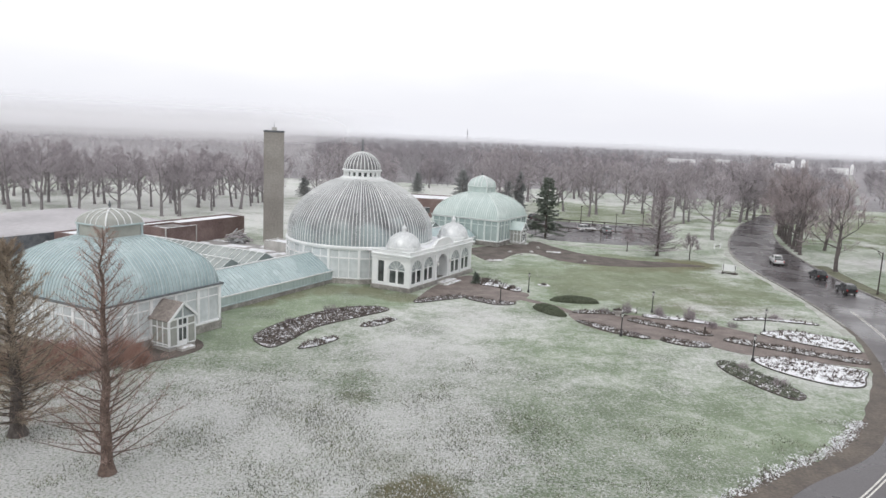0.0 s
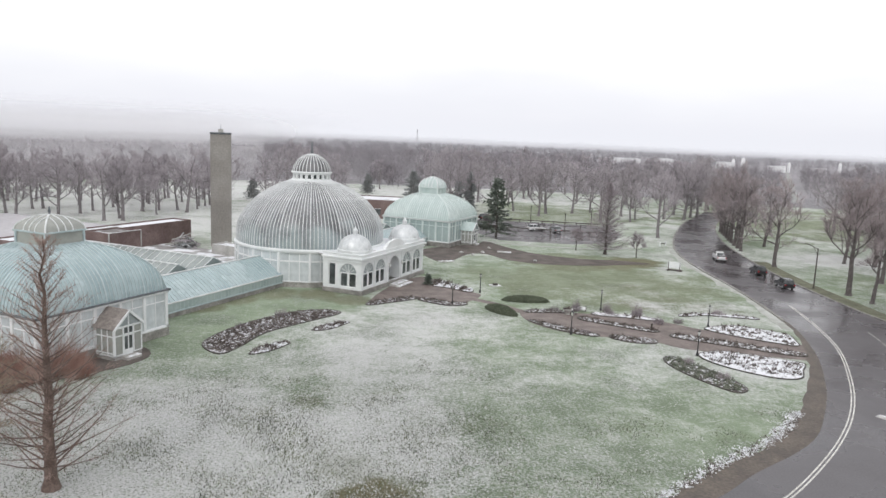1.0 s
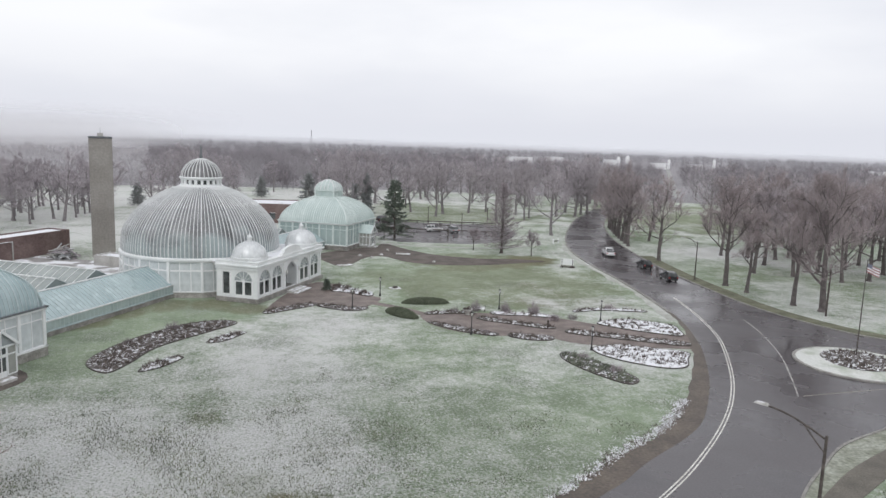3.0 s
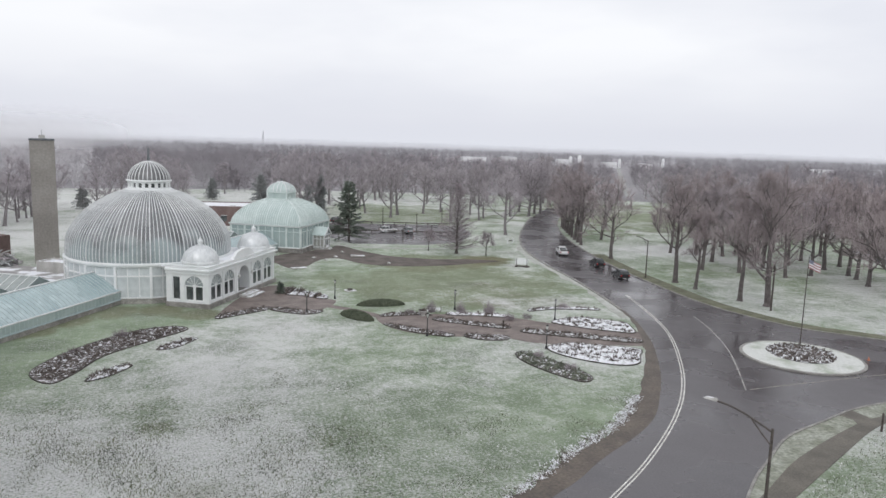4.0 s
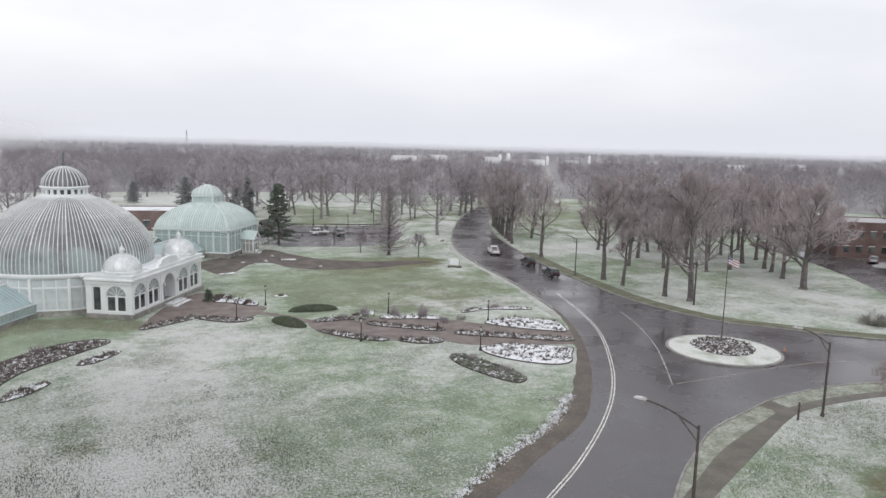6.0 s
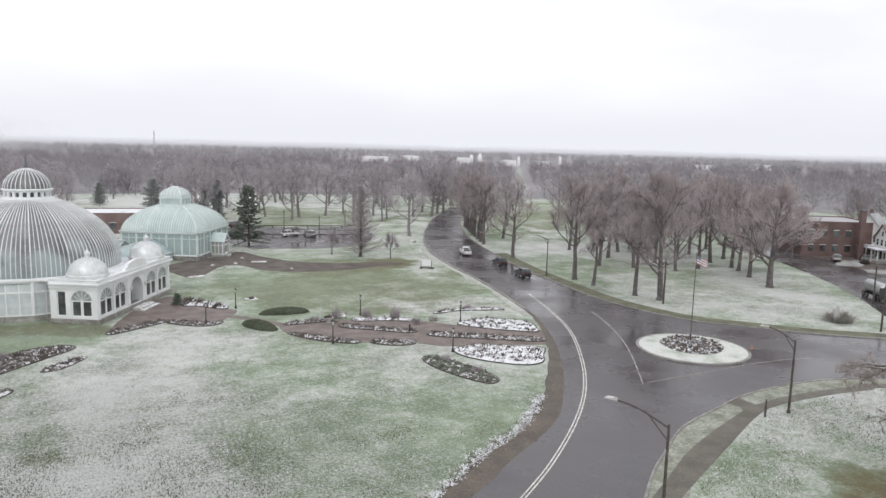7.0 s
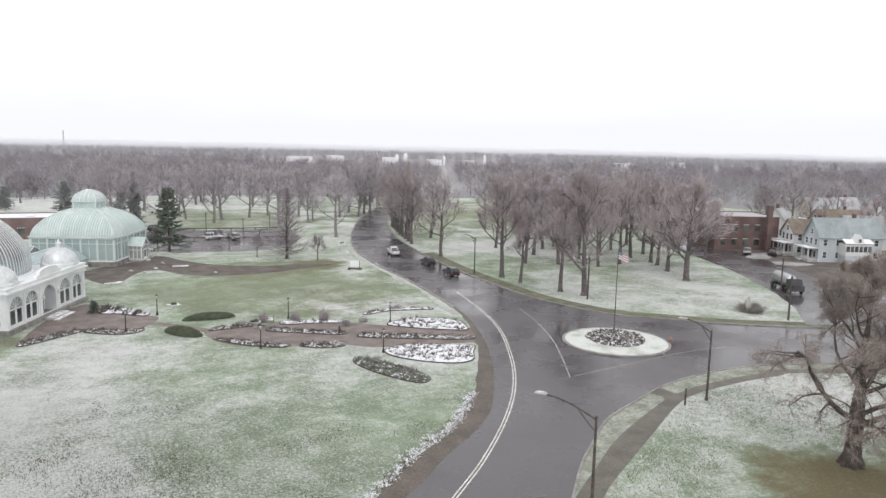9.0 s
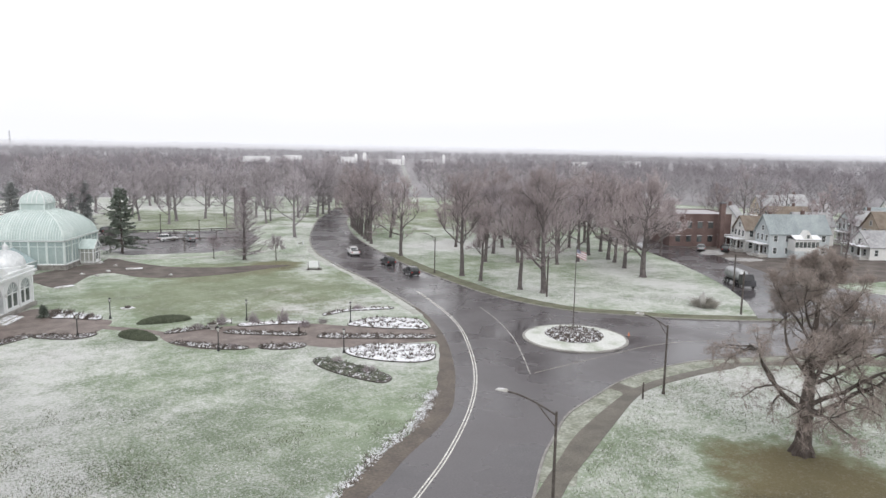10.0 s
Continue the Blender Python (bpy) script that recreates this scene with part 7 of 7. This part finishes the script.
def pickup(x, y, turn):
    t = thing("pickup_truck", pose(x, y, 0.03, 0, 0, turn), "white crew-cab pickup truck on the wet road", "truck")
    hw = 0.95
    body = [(-2.75, 0.5), (-2.78, 1.0), (-2.7, 1.12), (-0.95, 1.15), (0.95, 1.18), (1.2, 1.2), (2.55, 1.1), (2.75, 0.95), (2.78, 0.5), (2.3, 0.42), (-2.3, 0.42)]
    part("body", side_mesh("body", body, hw), CARWHITE, t)
    cab = [(-0.95, 1.12), (-0.85, 1.75), (-0.55, 1.88), (0.4, 1.88), (0.62, 1.8), (1.3, 1.15)]
    c = part("cab", side_mesh("cab", cab, hw - 0.06, 0.12, 1.2), CARWHITE, t)
    for s in (-1, 1):
        for x0, x1, x2, x3 in ((-0.78, -0.05, -0.05, -0.7), (0.05, 1.05, 0.5, 0.05)):
            part("side_window", meshed("side_window", [(x0, s * 0.885, 1.22), (x1, s * 0.885, 1.22), (x2, s * 0.815, 1.74), (x3, s * 0.815, 1.74)], [(0, 1, 2, 3)]), DARKGLASS, c)
    part("windscreen", meshed("windscreen", [(1.29, -0.78, 1.2), (1.29, 0.78, 1.2), (0.68, 0.7, 1.78), (0.68, -0.7, 1.78)], [(0, 1, 2, 3)]), DARKGLASS, c)
    part("rear_window", meshed("rear_window", [(-0.97, -0.7, 1.22), (-0.97, 0.7, 1.22), (-0.88, 0.66, 1.74), (-0.88, -0.66, 1.74)], [(0, 3, 2, 1)]), DARKGLASS, c)
    part("load_bed", boxed(-2.6, -1.1, -0.75, 0.75, 1.13, 1.17), RUBBER, t, "dark load bed")
    part("bumper", boxed(-2.9, -2.76, -0.85, 0.85, 0.45, 0.65, 0.03), STEEL, t, "steel rear bumper")
    part("bumper", boxed(2.76, 2.9, -0.85, 0.85, 0.45, 0.68, 0.03), STEEL, t)
    for s in (-1, 1):
        part("tail_lamp", boxed(-2.82, -2.76, s * 0.82 - 0.1, s * 0.82 + 0.1, 0.75, 1.08), REDLAMP, t, "red tail lamp")
        part("headlight", boxed(2.74, 2.8, s * 0.75 - 0.14, s * 0.75 + 0.14, 0.78, 0.98), LAMPGLASS, t)
        part("mirror", boxed(1.0, 1.15, s * 1.08 - 0.12, s * 1.08 + 0.12, 1.2, 1.38, 0.03), CARWHITE, t)
    wheels(t, (-1.75, 1.8), hw, 0.4)


def suv(x, y, turn, paint, label, group=""):
    t = thing("car", pose(x, y, 0.03, 0, 0, turn), label, "car", group)
    hw = 0.92
    body = [(-2.3, 0.35), (-2.35, 0.95), (-2.2, 1.05), (0.95, 1.05), (1.2, 1.02), (2.15, 0.88), (2.3, 0.7), (2.32, 0.35), (1.9, 0.28), (-1.9, 0.28)]
    part("body", side_mesh("body", body, hw), paint, t)
    cab = [(-2.2, 1.02), (-2.0, 1.55), (-1.7, 1.68), (0.1, 1.68), (0.35, 1.6), (1.1, 1.03)]
    c = part("cabin", side_mesh("cabin", cab, hw - 0.05, 0.14, 1.1), DARKGLASS, t, "dark glazed cabin")
    part("roof", boxed(-1.72, 0.12, -0.7, 0.7, 1.66, 1.71, 0.02), paint, c)
    for s in (-1, 1):
        for xx in (-1.1, -0.2):
            part("pillar", boxed(xx - 0.05, xx + 0.05, s * 0.8 - 0.03, s * 0.8 + 0.06, 1.04, 1.6), paint, c)
        part("tail_lamp", boxed(-2.38, -2.3, s * 0.75 - 0.13, s * 0.75 + 0.13, 0.72, 0.95), REDLAMP, t, "red tail lamp")
        part("headlight", boxed(2.24, 2.31, s * 0.68 - 0.16, s * 0.68 + 0.16, 0.66, 0.8), LAMPGLASS, t)
        part("mirror", boxed(0.75, 0.9, s * 0.98 - 0.08, s * 0.98 + 0.08, 1.05, 1.18, 0.02), paint, t)
    part("bumper", boxed(-2.42, -2.33, -0.8, 0.8, 0.35, 0.6, 0.03), RUBBER, t)
    part("bumper", boxed(2.3, 2.38, -0.8, 0.8, 0.32, 0.55, 0.03), RUBBER, t)
    wheels(t, (-1.4, 1.42), hw, 0.34)


pickup(75.6, 149.5, 76)
suv(76.3, 134.2, 82, CARDARK, "dark car parked at the wet road's edge", "parked dark cars")
suv(74.6, 121.6, 82, CARDARK, "black car parked on the wet road", "parked dark cars")
suv(43.9, 190.0, 10, CARWHITE, "white car in the wet car park", "car park cars")
suv(48.6, 188.2, 100, CARSILVER, "silver car in the wet car park", "car park cars")
suv(33.3, 212.0, 30, CARDARK, "dark car at the far edge of the car park", "car park cars")
suv(29.0, 194.0, 80, CARDARK, "dark car behind the spruce", "car park cars")
suv(157, 118, 40, CARSILVER, "pale car parked by the brick building", "street cars")
suv(161, 114, 40, CARDARK, "dark car parked by the brick building", "street cars")

tk = thing("tank_truck", pose(124.0, 84.0, 0.022, 0, 0, -118), "dark lorry with a pale cylindrical tank", "truck")
m = Matrix.Rotation(math.pi / 2, 4, "Y")
part("tank", lathed("tank", [(0.0, -3.0), (0.9, -2.95), (1.1, -2.6), (1.1, 2.4), (0.9, 2.75), (0.0, 2.8)], 24), STEEL, tk, "pale steel tank", Matrix.Translation((-1.2, 0, 2.0)) @ m)
part("chassis", boxed(-4.2, 3.4, -0.5, 0.5, 0.6, 0.95), RUBBER, tk)
part("cab", side_mesh("cab", [(1.8, 0.6), (1.8, 2.5), (2.9, 2.6), (3.5, 1.7), (4.1, 1.6), (4.2, 0.6)], 1.15), CARDARK, tk, "dark driver's cab")
wheels(tk, (-3.4, -2.3, 3.2), 1.15, 0.5)

# ---- houses across the side street ----
def house(x, y, turn, lx, ly, eave, ridge, wall, roof, label, porch=True, dormer=False, storeys=2):
    """A gabled house; its ridge runs along x, its front gable faces -x."""
    t = thing("house", pose(x, y, 0, 0, 0, turn), label, "house", "street houses")
    prof = [(-ly / 2, 0), (ly / 2, 0), (ly / 2, eave), (0, ridge), (-ly / 2, eave)]
    v = [(s * lx / 2, a, z) for s in (-1, 1) for a, z in prof]
    part("wall", meshed("wall", v, [(4, 3, 2, 1, 0), (5, 6, 7, 8, 9), (0, 1, 6, 5), (1, 2, 7, 6), (4, 0, 5, 9)]), wall, t)
    ang = math.atan2(ridge - eave, ly / 2)
    ln = math.hypot(ridge - eave, ly / 2) + 0.5
    for s in (-1, 1):
        part("roof", boxed(-lx / 2 - 0.4, lx / 2 + 0.4, 0 if s > 0 else -ln, ln if s > 0 else 0, 0.0, 0.16), roof, t, at=Matrix.Translation((0, 0, ridge)) @ Matrix.Rotation(-s * ang, 4, "X"))
    part("chimney", boxed(lx * 0.15, lx * 0.15 + 0.7, 0.4, 1.1, ridge - 1.2, ridge + 1.0, 0.03), BRICK, t)

    def window(m, w=0.9, h=1.4):
        p = part("window", boxed(-0.05, 0.03, -w / 2, w / 2, 0, h), DARKGLASS, t, at=m)
        bm = bmesh.new()
        for a0, a1, b0, b1 in ((-w / 2 - 0.1, -w / 2, -0.1, h + 0.1), (w / 2, w / 2 + 0.1, -0.1, h + 0.1), (-w / 2, w / 2, h, h + 0.1), (-w / 2, w / 2, -0.1, 0), (-w / 2, w / 2, h / 2 - 0.03, h / 2 + 0.03)):
            box(bm, -0.04, 0.06, a0, a1, b0, b1)
        part("window_frame", bm, WHITE, p)

    for k in range(storeys):
        z = 1.0 + 2.9 * k
        for o in (-ly * 0.28, ly * 0.28) if k == 0 or ly < 6 else (-ly * 0.3, 0.0, ly * 0.3):
            window(Matrix.Translation((-lx / 2, o, z)) @ Matrix.Rotation(math.pi, 4, "Z"))
        n = int(lx / 2.8)
        for i in range(n):
            o = -lx / 2 + lx * (i + 0.5) / n
            for s in (-1, 1):
                window(Matrix.Translation((o, s * ly / 2, z)) @ Matrix.Rotation(s * math.pi / 2, 4, "Z"))
    if ridge - eave > 2.5:
        window(Matrix.Translation((-lx / 2, 0, eave + 0.4)) @ Matrix.Rotation(math.pi, 4, "Z"), 0.8, 1.1)
    if porch:
        p = part("porch", boxed(-lx / 2 - 2.2, -lx / 2, -ly / 2 + 0.3, ly / 2 - 0.3, 0, 0.7), CONCRETE, t, "open front porch")
        part("porch_roof", boxed(-lx / 2 - 2.5, -lx / 2 - 0.01, -ly / 2, ly / 2, 3.0, 3.25), SNOWROOF, p, "snowy porch roof")
        for o in (-ly / 2 + 0.5, 0, ly / 2 - 0.5):
            part("porch_post", boxed(-lx / 2 - 2.15, -lx / 2 - 2.0, o - 0.08, o + 0.08, 0.7, 3.0), WHITE, p)
        part("step", boxed(-lx / 2 - 3.0, -lx / 2 - 2.2, -0.8, 0.8, 0, 0.35), CONCRETE, p)
        part("door", boxed(-lx / 2 - 0.04, -lx / 2 + 0.02, -0.45, 0.45, 0.7, 2.75), POLEWOOD, t, "dark front door")
    if dormer:
        d = part("dormer", boxed(-0.9, 0.9, -ly / 2 + 0.6, -ly / 2 + 2.4, eave + 0.1, eave + 1.6), WHITE, t, "white gabled dormer")
        part("pane", boxed(-0.5, 0.5, -ly / 2 + 0.56, -ly / 2 + 0.62, eave + 0.6, eave + 1.4), DARKGLASS, d)
        for s in (-1, 1):
            part("dormer_roof", boxed(0 if s > 0 else -1.25, 1.25 if s > 0 else 0, -ly / 2 + 0.4, -ly / 2 + 3.0, 0, 0.12), DARKROOF, d, at=Matrix.Translation((0, 0, eave + 2.2)) @ Matrix.Rotation(s * 0.5, 4, "Y"))
    return t


house(170.2, 102.2, -27.8, 15, 6.6, 5.9, 10.0, BLUESIDING, BLUEROOF, "pale blue two-storey house with steep blue-grey roof", True)
house(171.8, 111.2, -27.8, 12, 6.2, 5.7, 8.8, SIDING, BROWNROOF, "white two-storey house with brown roof and porch")
house(172.9, 121.4, 18, 5.2, 6.0, 7.0, 10.6, SIDING, DARKROOF, "tall narrow white house with snowy gable")
house(188.5, 89.5, -27.8, 13, 8.0, 3.2, 6.6, SIDING, DARKROOF, "low white house with snowy gable roof", True, False, 1)
sunroom = thing("sunroom", pose(168.0, 97.9, 0, 0, 0, -27.8), "raised white glazed sunroom with snowy gable roof", "sunroom")
part("base", boxed(-2.9, 2.9, -1.5, 1.6, 0, 2.0), BLUESIDING, sunroom, "pale blue base wall")
part("wall", boxed(-3, 3, -1.6, 1.6, 2.0, 4.7), SIDING, sunroom)
for k in range(6):
    part("window", boxed(-2.9 + k * 1.0, -2.1 + k * 1.0, -1.66, -1.58, 2.9, 4.2), DARKGLASS, sunroom)
for s in (-1, 1):
    part("roof", boxed(-3.3, 3.3, 0 if s > 0 else -2.1, 2.1 if s > 0 else 0, 0, 0.12), SNOWROOF, sunroom, at=Matrix.Translation((0, 0, 5.6)) @ Matrix.Rotation(-s * 0.42, 4, "X"))
bm = bmesh.new()
front = [[bm.verts.new((x, y, z)) for x, z in ((-1.3, 4.75), (1.3, 4.75), (0, 6.9))] for y in (-1.75, 0.6)]
bm.faces.new(front[0]), bm.faces.new(front[1][::-1])
for k in range(3):
    bm.faces.new((front[0][k], front[1][k], front[1][(k + 1) % 3], front[0][(k + 1) % 3]))
part("gable", bm, SIDING, sunroom, "white front gable")
part("gable_window", boxed(-0.3, 0.3, -1.79, -1.73, 5.1, 5.9), DARKGLASS, sunroom)
flat_block("brick_building", 167.4, 130.4, -27.8, 17, 16, 8.2, BRICK, GREYROOF, "two-storey red brick building with snowy flat roof", ((1.2, 2.8, 1.3, 1.6), (4.8, 6.4, 1.3, 1.6)))
bc = thing("brick_chimney", pose(165.4, 118.6, 0, 0, 0, -27.8), "tall dark brick chimney stack beside the houses", "chimney")
part("shaft", boxed(-0.6, 0.6, -0.6, 0.6, 0, 11.6, 0.05), BRICK, bc)
part("cap", boxed(-0.72, 0.72, -0.72, 0.72, 11.6, 11.9, 0.04), GUTTER, bc)
back = random.Random(4)
walls = ((SIDING, "white"), (TANSIDING, "tan"), (BLUESIDING, "pale blue"))
for k, (x, y) in enumerate(((196, 113), (206, 126), (214, 108), (224, 130), (236, 150), (234, 112), (256, 156), (206, 96), (224, 92), (262, 120))):
    w, word = walls[k % 3]
    house(x, y, -27.8 + back.uniform(-3, 3), back.uniform(10, 13), back.uniform(6.2, 7.5), back.uniform(5.2, 6.2), back.uniform(8.6, 10.2), w, (DARKROOF, BROWNROOF, BLUEROOF)[k % 3 if k % 2 else 0], word + " two-storey house with snowy roof among bare trees", k % 2 == 0)

for x, y, sc in ((185, 106, 0.7), (200, 104, 0.8), (194, 126, 0.8), (184, 134, 0.9), (150, 136, 0.9), (148, 128, 0.8), (212, 118, 0.85), (222, 102, 0.9), (228, 140, 0.9), (176, 92, 0.6), (198, 84, 0.8), (210, 84, 0.9), (243, 125, 0.9), (250, 105, 0.9), (142, 118, 0.75)):
    copy_at(low[int(x) % 5], x, y, x, sc)

for k, (x, y, r, a) in enumerate(((157.4, 114.5, 4.2, 20), (153.6, 103.6, 3.4, -30))):
    gh = thing("gravel_patch", Matrix.Translation((x, y, 0)) @ Matrix.Rotation(radians(a), 4, "Z"), "low pale patch of snowy gravel by the houses", "gravel", "gravel patches")
    rim = [(math.cos(math.tau * i / 26), math.sin(math.tau * i / 26)) for i in range(26)]
    wob = [1 + 0.45 * noise.noise(Vector((c * 1.6, d * 1.6, 4 + k))) for c, d in rim]
    v = [(c * r * 1.5 * w * q, d * r * 0.8 * w * q, z) for q, z in ((1.0, 0.0), (0.8, 0.1), (0.45, 0.2)) for (c, d), w in zip(rim, wob)] + [(0, 0, 0.22)]
    f = [(n * 26 + i, n * 26 + (i + 1) % 26, n * 26 + 26 + (i + 1) % 26, n * 26 + 26 + i) for n in range(2) for i in range(26)] + [(52 + i, 52 + (i + 1) % 26, 78) for i in range(26)]
    part("mound", meshed("mound", v, f), GRAVEL, gh)

# ---- far distance ----
for k, (x, y, lx, ly, h, turn) in enumerate(((296, 886, 30, 20, 6.5, -8), (352, 908, 20, 20, 7.5, -10), (400, 842, 14, 14, 7.5, -12), (430, 776, 16, 14, 6.5, -14), (466, 756, 14, 12, 6.5, -14), (625, 657, 24, 14, 7, -30), (760, 700, 30, 20, 7, -40), (120, 560, 40, 16, 6, -5), (10, 620, 50, 16, 6, 0), (-60, 560, 26, 14, 6, 6))):
    flat_block("far_building", x, y, turn, lx, ly, h, FARWALL, SNOWROOF, "long pale industrial building far beyond the trees", parapet=0.6)
for k, (x, y, r, h) in enumerate(((403, 824, 2.0, 10), (416, 826, 2.3, 11.5), (452, 790, 1.6, 9), (540, 833, 2.0, 10))):
    t = thing("silo", pose(x, y, 0), "tall pale silo far off in the haze", "silo", "far silos")
    part("shell", lathed("shell", [(r, 0), (r, h), (r * 0.6, h + 2), (0.0, h + 2.6)], 20), FARWALL, t)
mast = thing("radio_mast", pose(49.5, 1400, 0), "thin lattice radio mast on the horizon", "mast")
for k, (dx, dy) in enumerate(((-1, -1), (1, -1), (0, 1))):
    v, f = [], []
    tube(v, f, Vector((dx * 2.2, dy * 2.2, 0)), Vector((dx * 0.4, dy * 0.4, 36)), 0.35, 0.25, 4)
    part("mast_leg", meshed("mast_leg", v, f), STEEL, mast)
v, f = [], []
for k in range(9):
    z, w0, w1 = k * 4.0, 2.2 - k * 0.2, 2.2 - (k + 1) * 0.2
    tube(v, f, Vector((-w0, -w0, z)), Vector((w1, -w1, z + 4)), 0.15, 0.15, 3)
    tube(v, f, Vector((w0, -w0, z)), Vector((0, w1, z + 4)), 0.15, 0.15, 3)
part("bracing", meshed("bracing", v, f), STEEL, mast)

# ---- litter and snow crumbs along the verge ----
edge = [p for p in left_edge if 20 < p.y < 63]
lit = random.Random(9)
for name, material, count, size, r, label in (("leaf_litter", DRYPLANT, 700, 0.2, 0.18, "dead leaves and weeds along the lawn edge"), ("snow_crumbs", SNOWPILE, 760, 0.16, 0.42, "crumbs of snow along the lawn edge")):
    v, f = [], []
    for _ in range(count):
        k = lit.randrange(len(edge) - 1)
        d = (edge[k + 1] - edge[k]).normalized()
        p = edge[k].lerp(edge[k + 1], lit.random()) + Vector((-d.y, d.x)) * (1.1 + abs(lit.gauss(0, 0.5)) - 0.25)
        s = size * lit.uniform(0.5, 1.4)
        for _ in range(4):
            q = Vector((p.x + lit.uniform(-0.3, 0.3), p.y + lit.uniform(-0.3, 0.3), -0.02))
            tube(v, f, q, q + Vector((lit.uniform(-0.8, 0.8), lit.uniform(-0.8, 0.8), lit.uniform(0.3, 0.9))) * s, r * s, 0, 3)
    tagged(part(name, meshed(name, v, f), material, None), label, "ground litter", kind="stuff")

# ---- grass blades and tufts standing through the snow ----
def tufts(name, seed, count, x0, x1, y0, y1, keep, tall, material, label):
    """Countless small leaning blades on the lawn, thick in patches."""
    g = np.random.default_rng(seed)
    p = np.stack([g.uniform(x0, x1, count), g.uniform(y0, y1, count), np.full(count, -0.01)], 1)
    p = p[keep(p[:, 0], p[:, 1])]
    patch = np.array([noise.noise(Vector((x * 0.16, y * 0.16, seed))) + 0.6 * noise.noise(Vector((x * 0.6, y * 0.6, seed))) for x, y, _ in p])
    deep = 0.75 * np.clip((62 - p[:, 1]) / 16, 0, 1) * np.clip((-2 - p[:, 0]) / 10, 0, 1)
    if x0 < 0:
        deep = deep + 0.9 * np.clip((p[:, 1] - 58) / 18, 0, 1) + 0.7 * np.clip((p[:, 0] - 8) / 12, 0, 1)
    p = p[patch - deep + g.uniform(-0.5, 0.5, len(p)) > -0.1]
    n = len(p)
    h = g.uniform(0.5, 1.0, n) * tall
    w = g.uniform(0.25, 0.5, n) * tall
    a = g.uniform(0, 2 * np.pi, n)
    ring = [p + np.stack([np.cos(a + t) * w * 0.5, np.sin(a + t) * w * 0.5, np.zeros(n)], 1) for t in (0, 2.094, 4.189)]
    tip = p + np.stack([g.normal(0, 0.35, n) * h, g.normal(0, 0.35, n) * h, h], 1)
    verts = np.stack([*ring, tip], 1).reshape(-1, 3)
    k = np.arange(n)[:, None] * 4
    tris = np.concatenate([k + np.array([0, 1, 3]), k + np.array([1, 2, 3]), k + np.array([2, 0, 3])], 1).reshape(-1, 3)
    me = bpy.data.meshes.new(name)
    me.vertices.add(len(verts)), me.loops.add(len(tris) * 3), me.polygons.add(len(tris))
    me.vertices.foreach_set("co", verts.astype(np.float32).ravel())
    me.loops.foreach_set("vertex_index", tris.astype(np.int32).ravel())
    me.polygons.foreach_set("loop_start", np.arange(0, len(tris) * 3, 3, dtype=np.int32))
    me.update(calc_edges=True)
    tagged(part(name, me, material, None), label, "grass", kind="stuff")


def on_lawn(x, y):
    edge = np.interp(y, [q[1] for q in LEFT_EDGE], [q[0] for q in LEFT_EDGE])
    return (x < edge - 2.0) & ~((x > 33) & (y > 64)) & ~((x < -14) & (y > 62 + (x + 40) * 0.4))


def by_oak(x, y):
    path = np.interp(x, [q[0] for q in PATH_B[::-1]], [q[1] for q in PATH_B[::-1]])
    return (y < path - 0.5) & (np.hypot(x - 57, y - 31) > 9.5)


GRASSBLADE = mat("dull_green_grass_blades", (0.07, 0.078, 0.05), (0.18, 0.195, 0.12), 0.4, 4.0, 0.9, bump=0.0, island=0.4)
SNOWBLADE = mat("frosted_grass_blades", (0.68, 0.68, 0.68), (0.82, 0.82, 0.825), 0.4, 4.0, 0.9, bump=0.0, island=0.12)
for seed, count, tall, material, label in ((1, 125000, 0.19, GRASSBLADE, "short dull green grass tufts standing through thin snow"), (2, 75000, 0.17, SNOWBLADE, "snow-dusted grass tufts on the lawn")):
    tufts("grass_tufts", seed, count, -34, 46, 36, 77, on_lawn, tall, material, label)
    tufts("grass_tufts", seed + 10, count // 10, 36, 72, 26, 54, by_oak, tall, material, label)
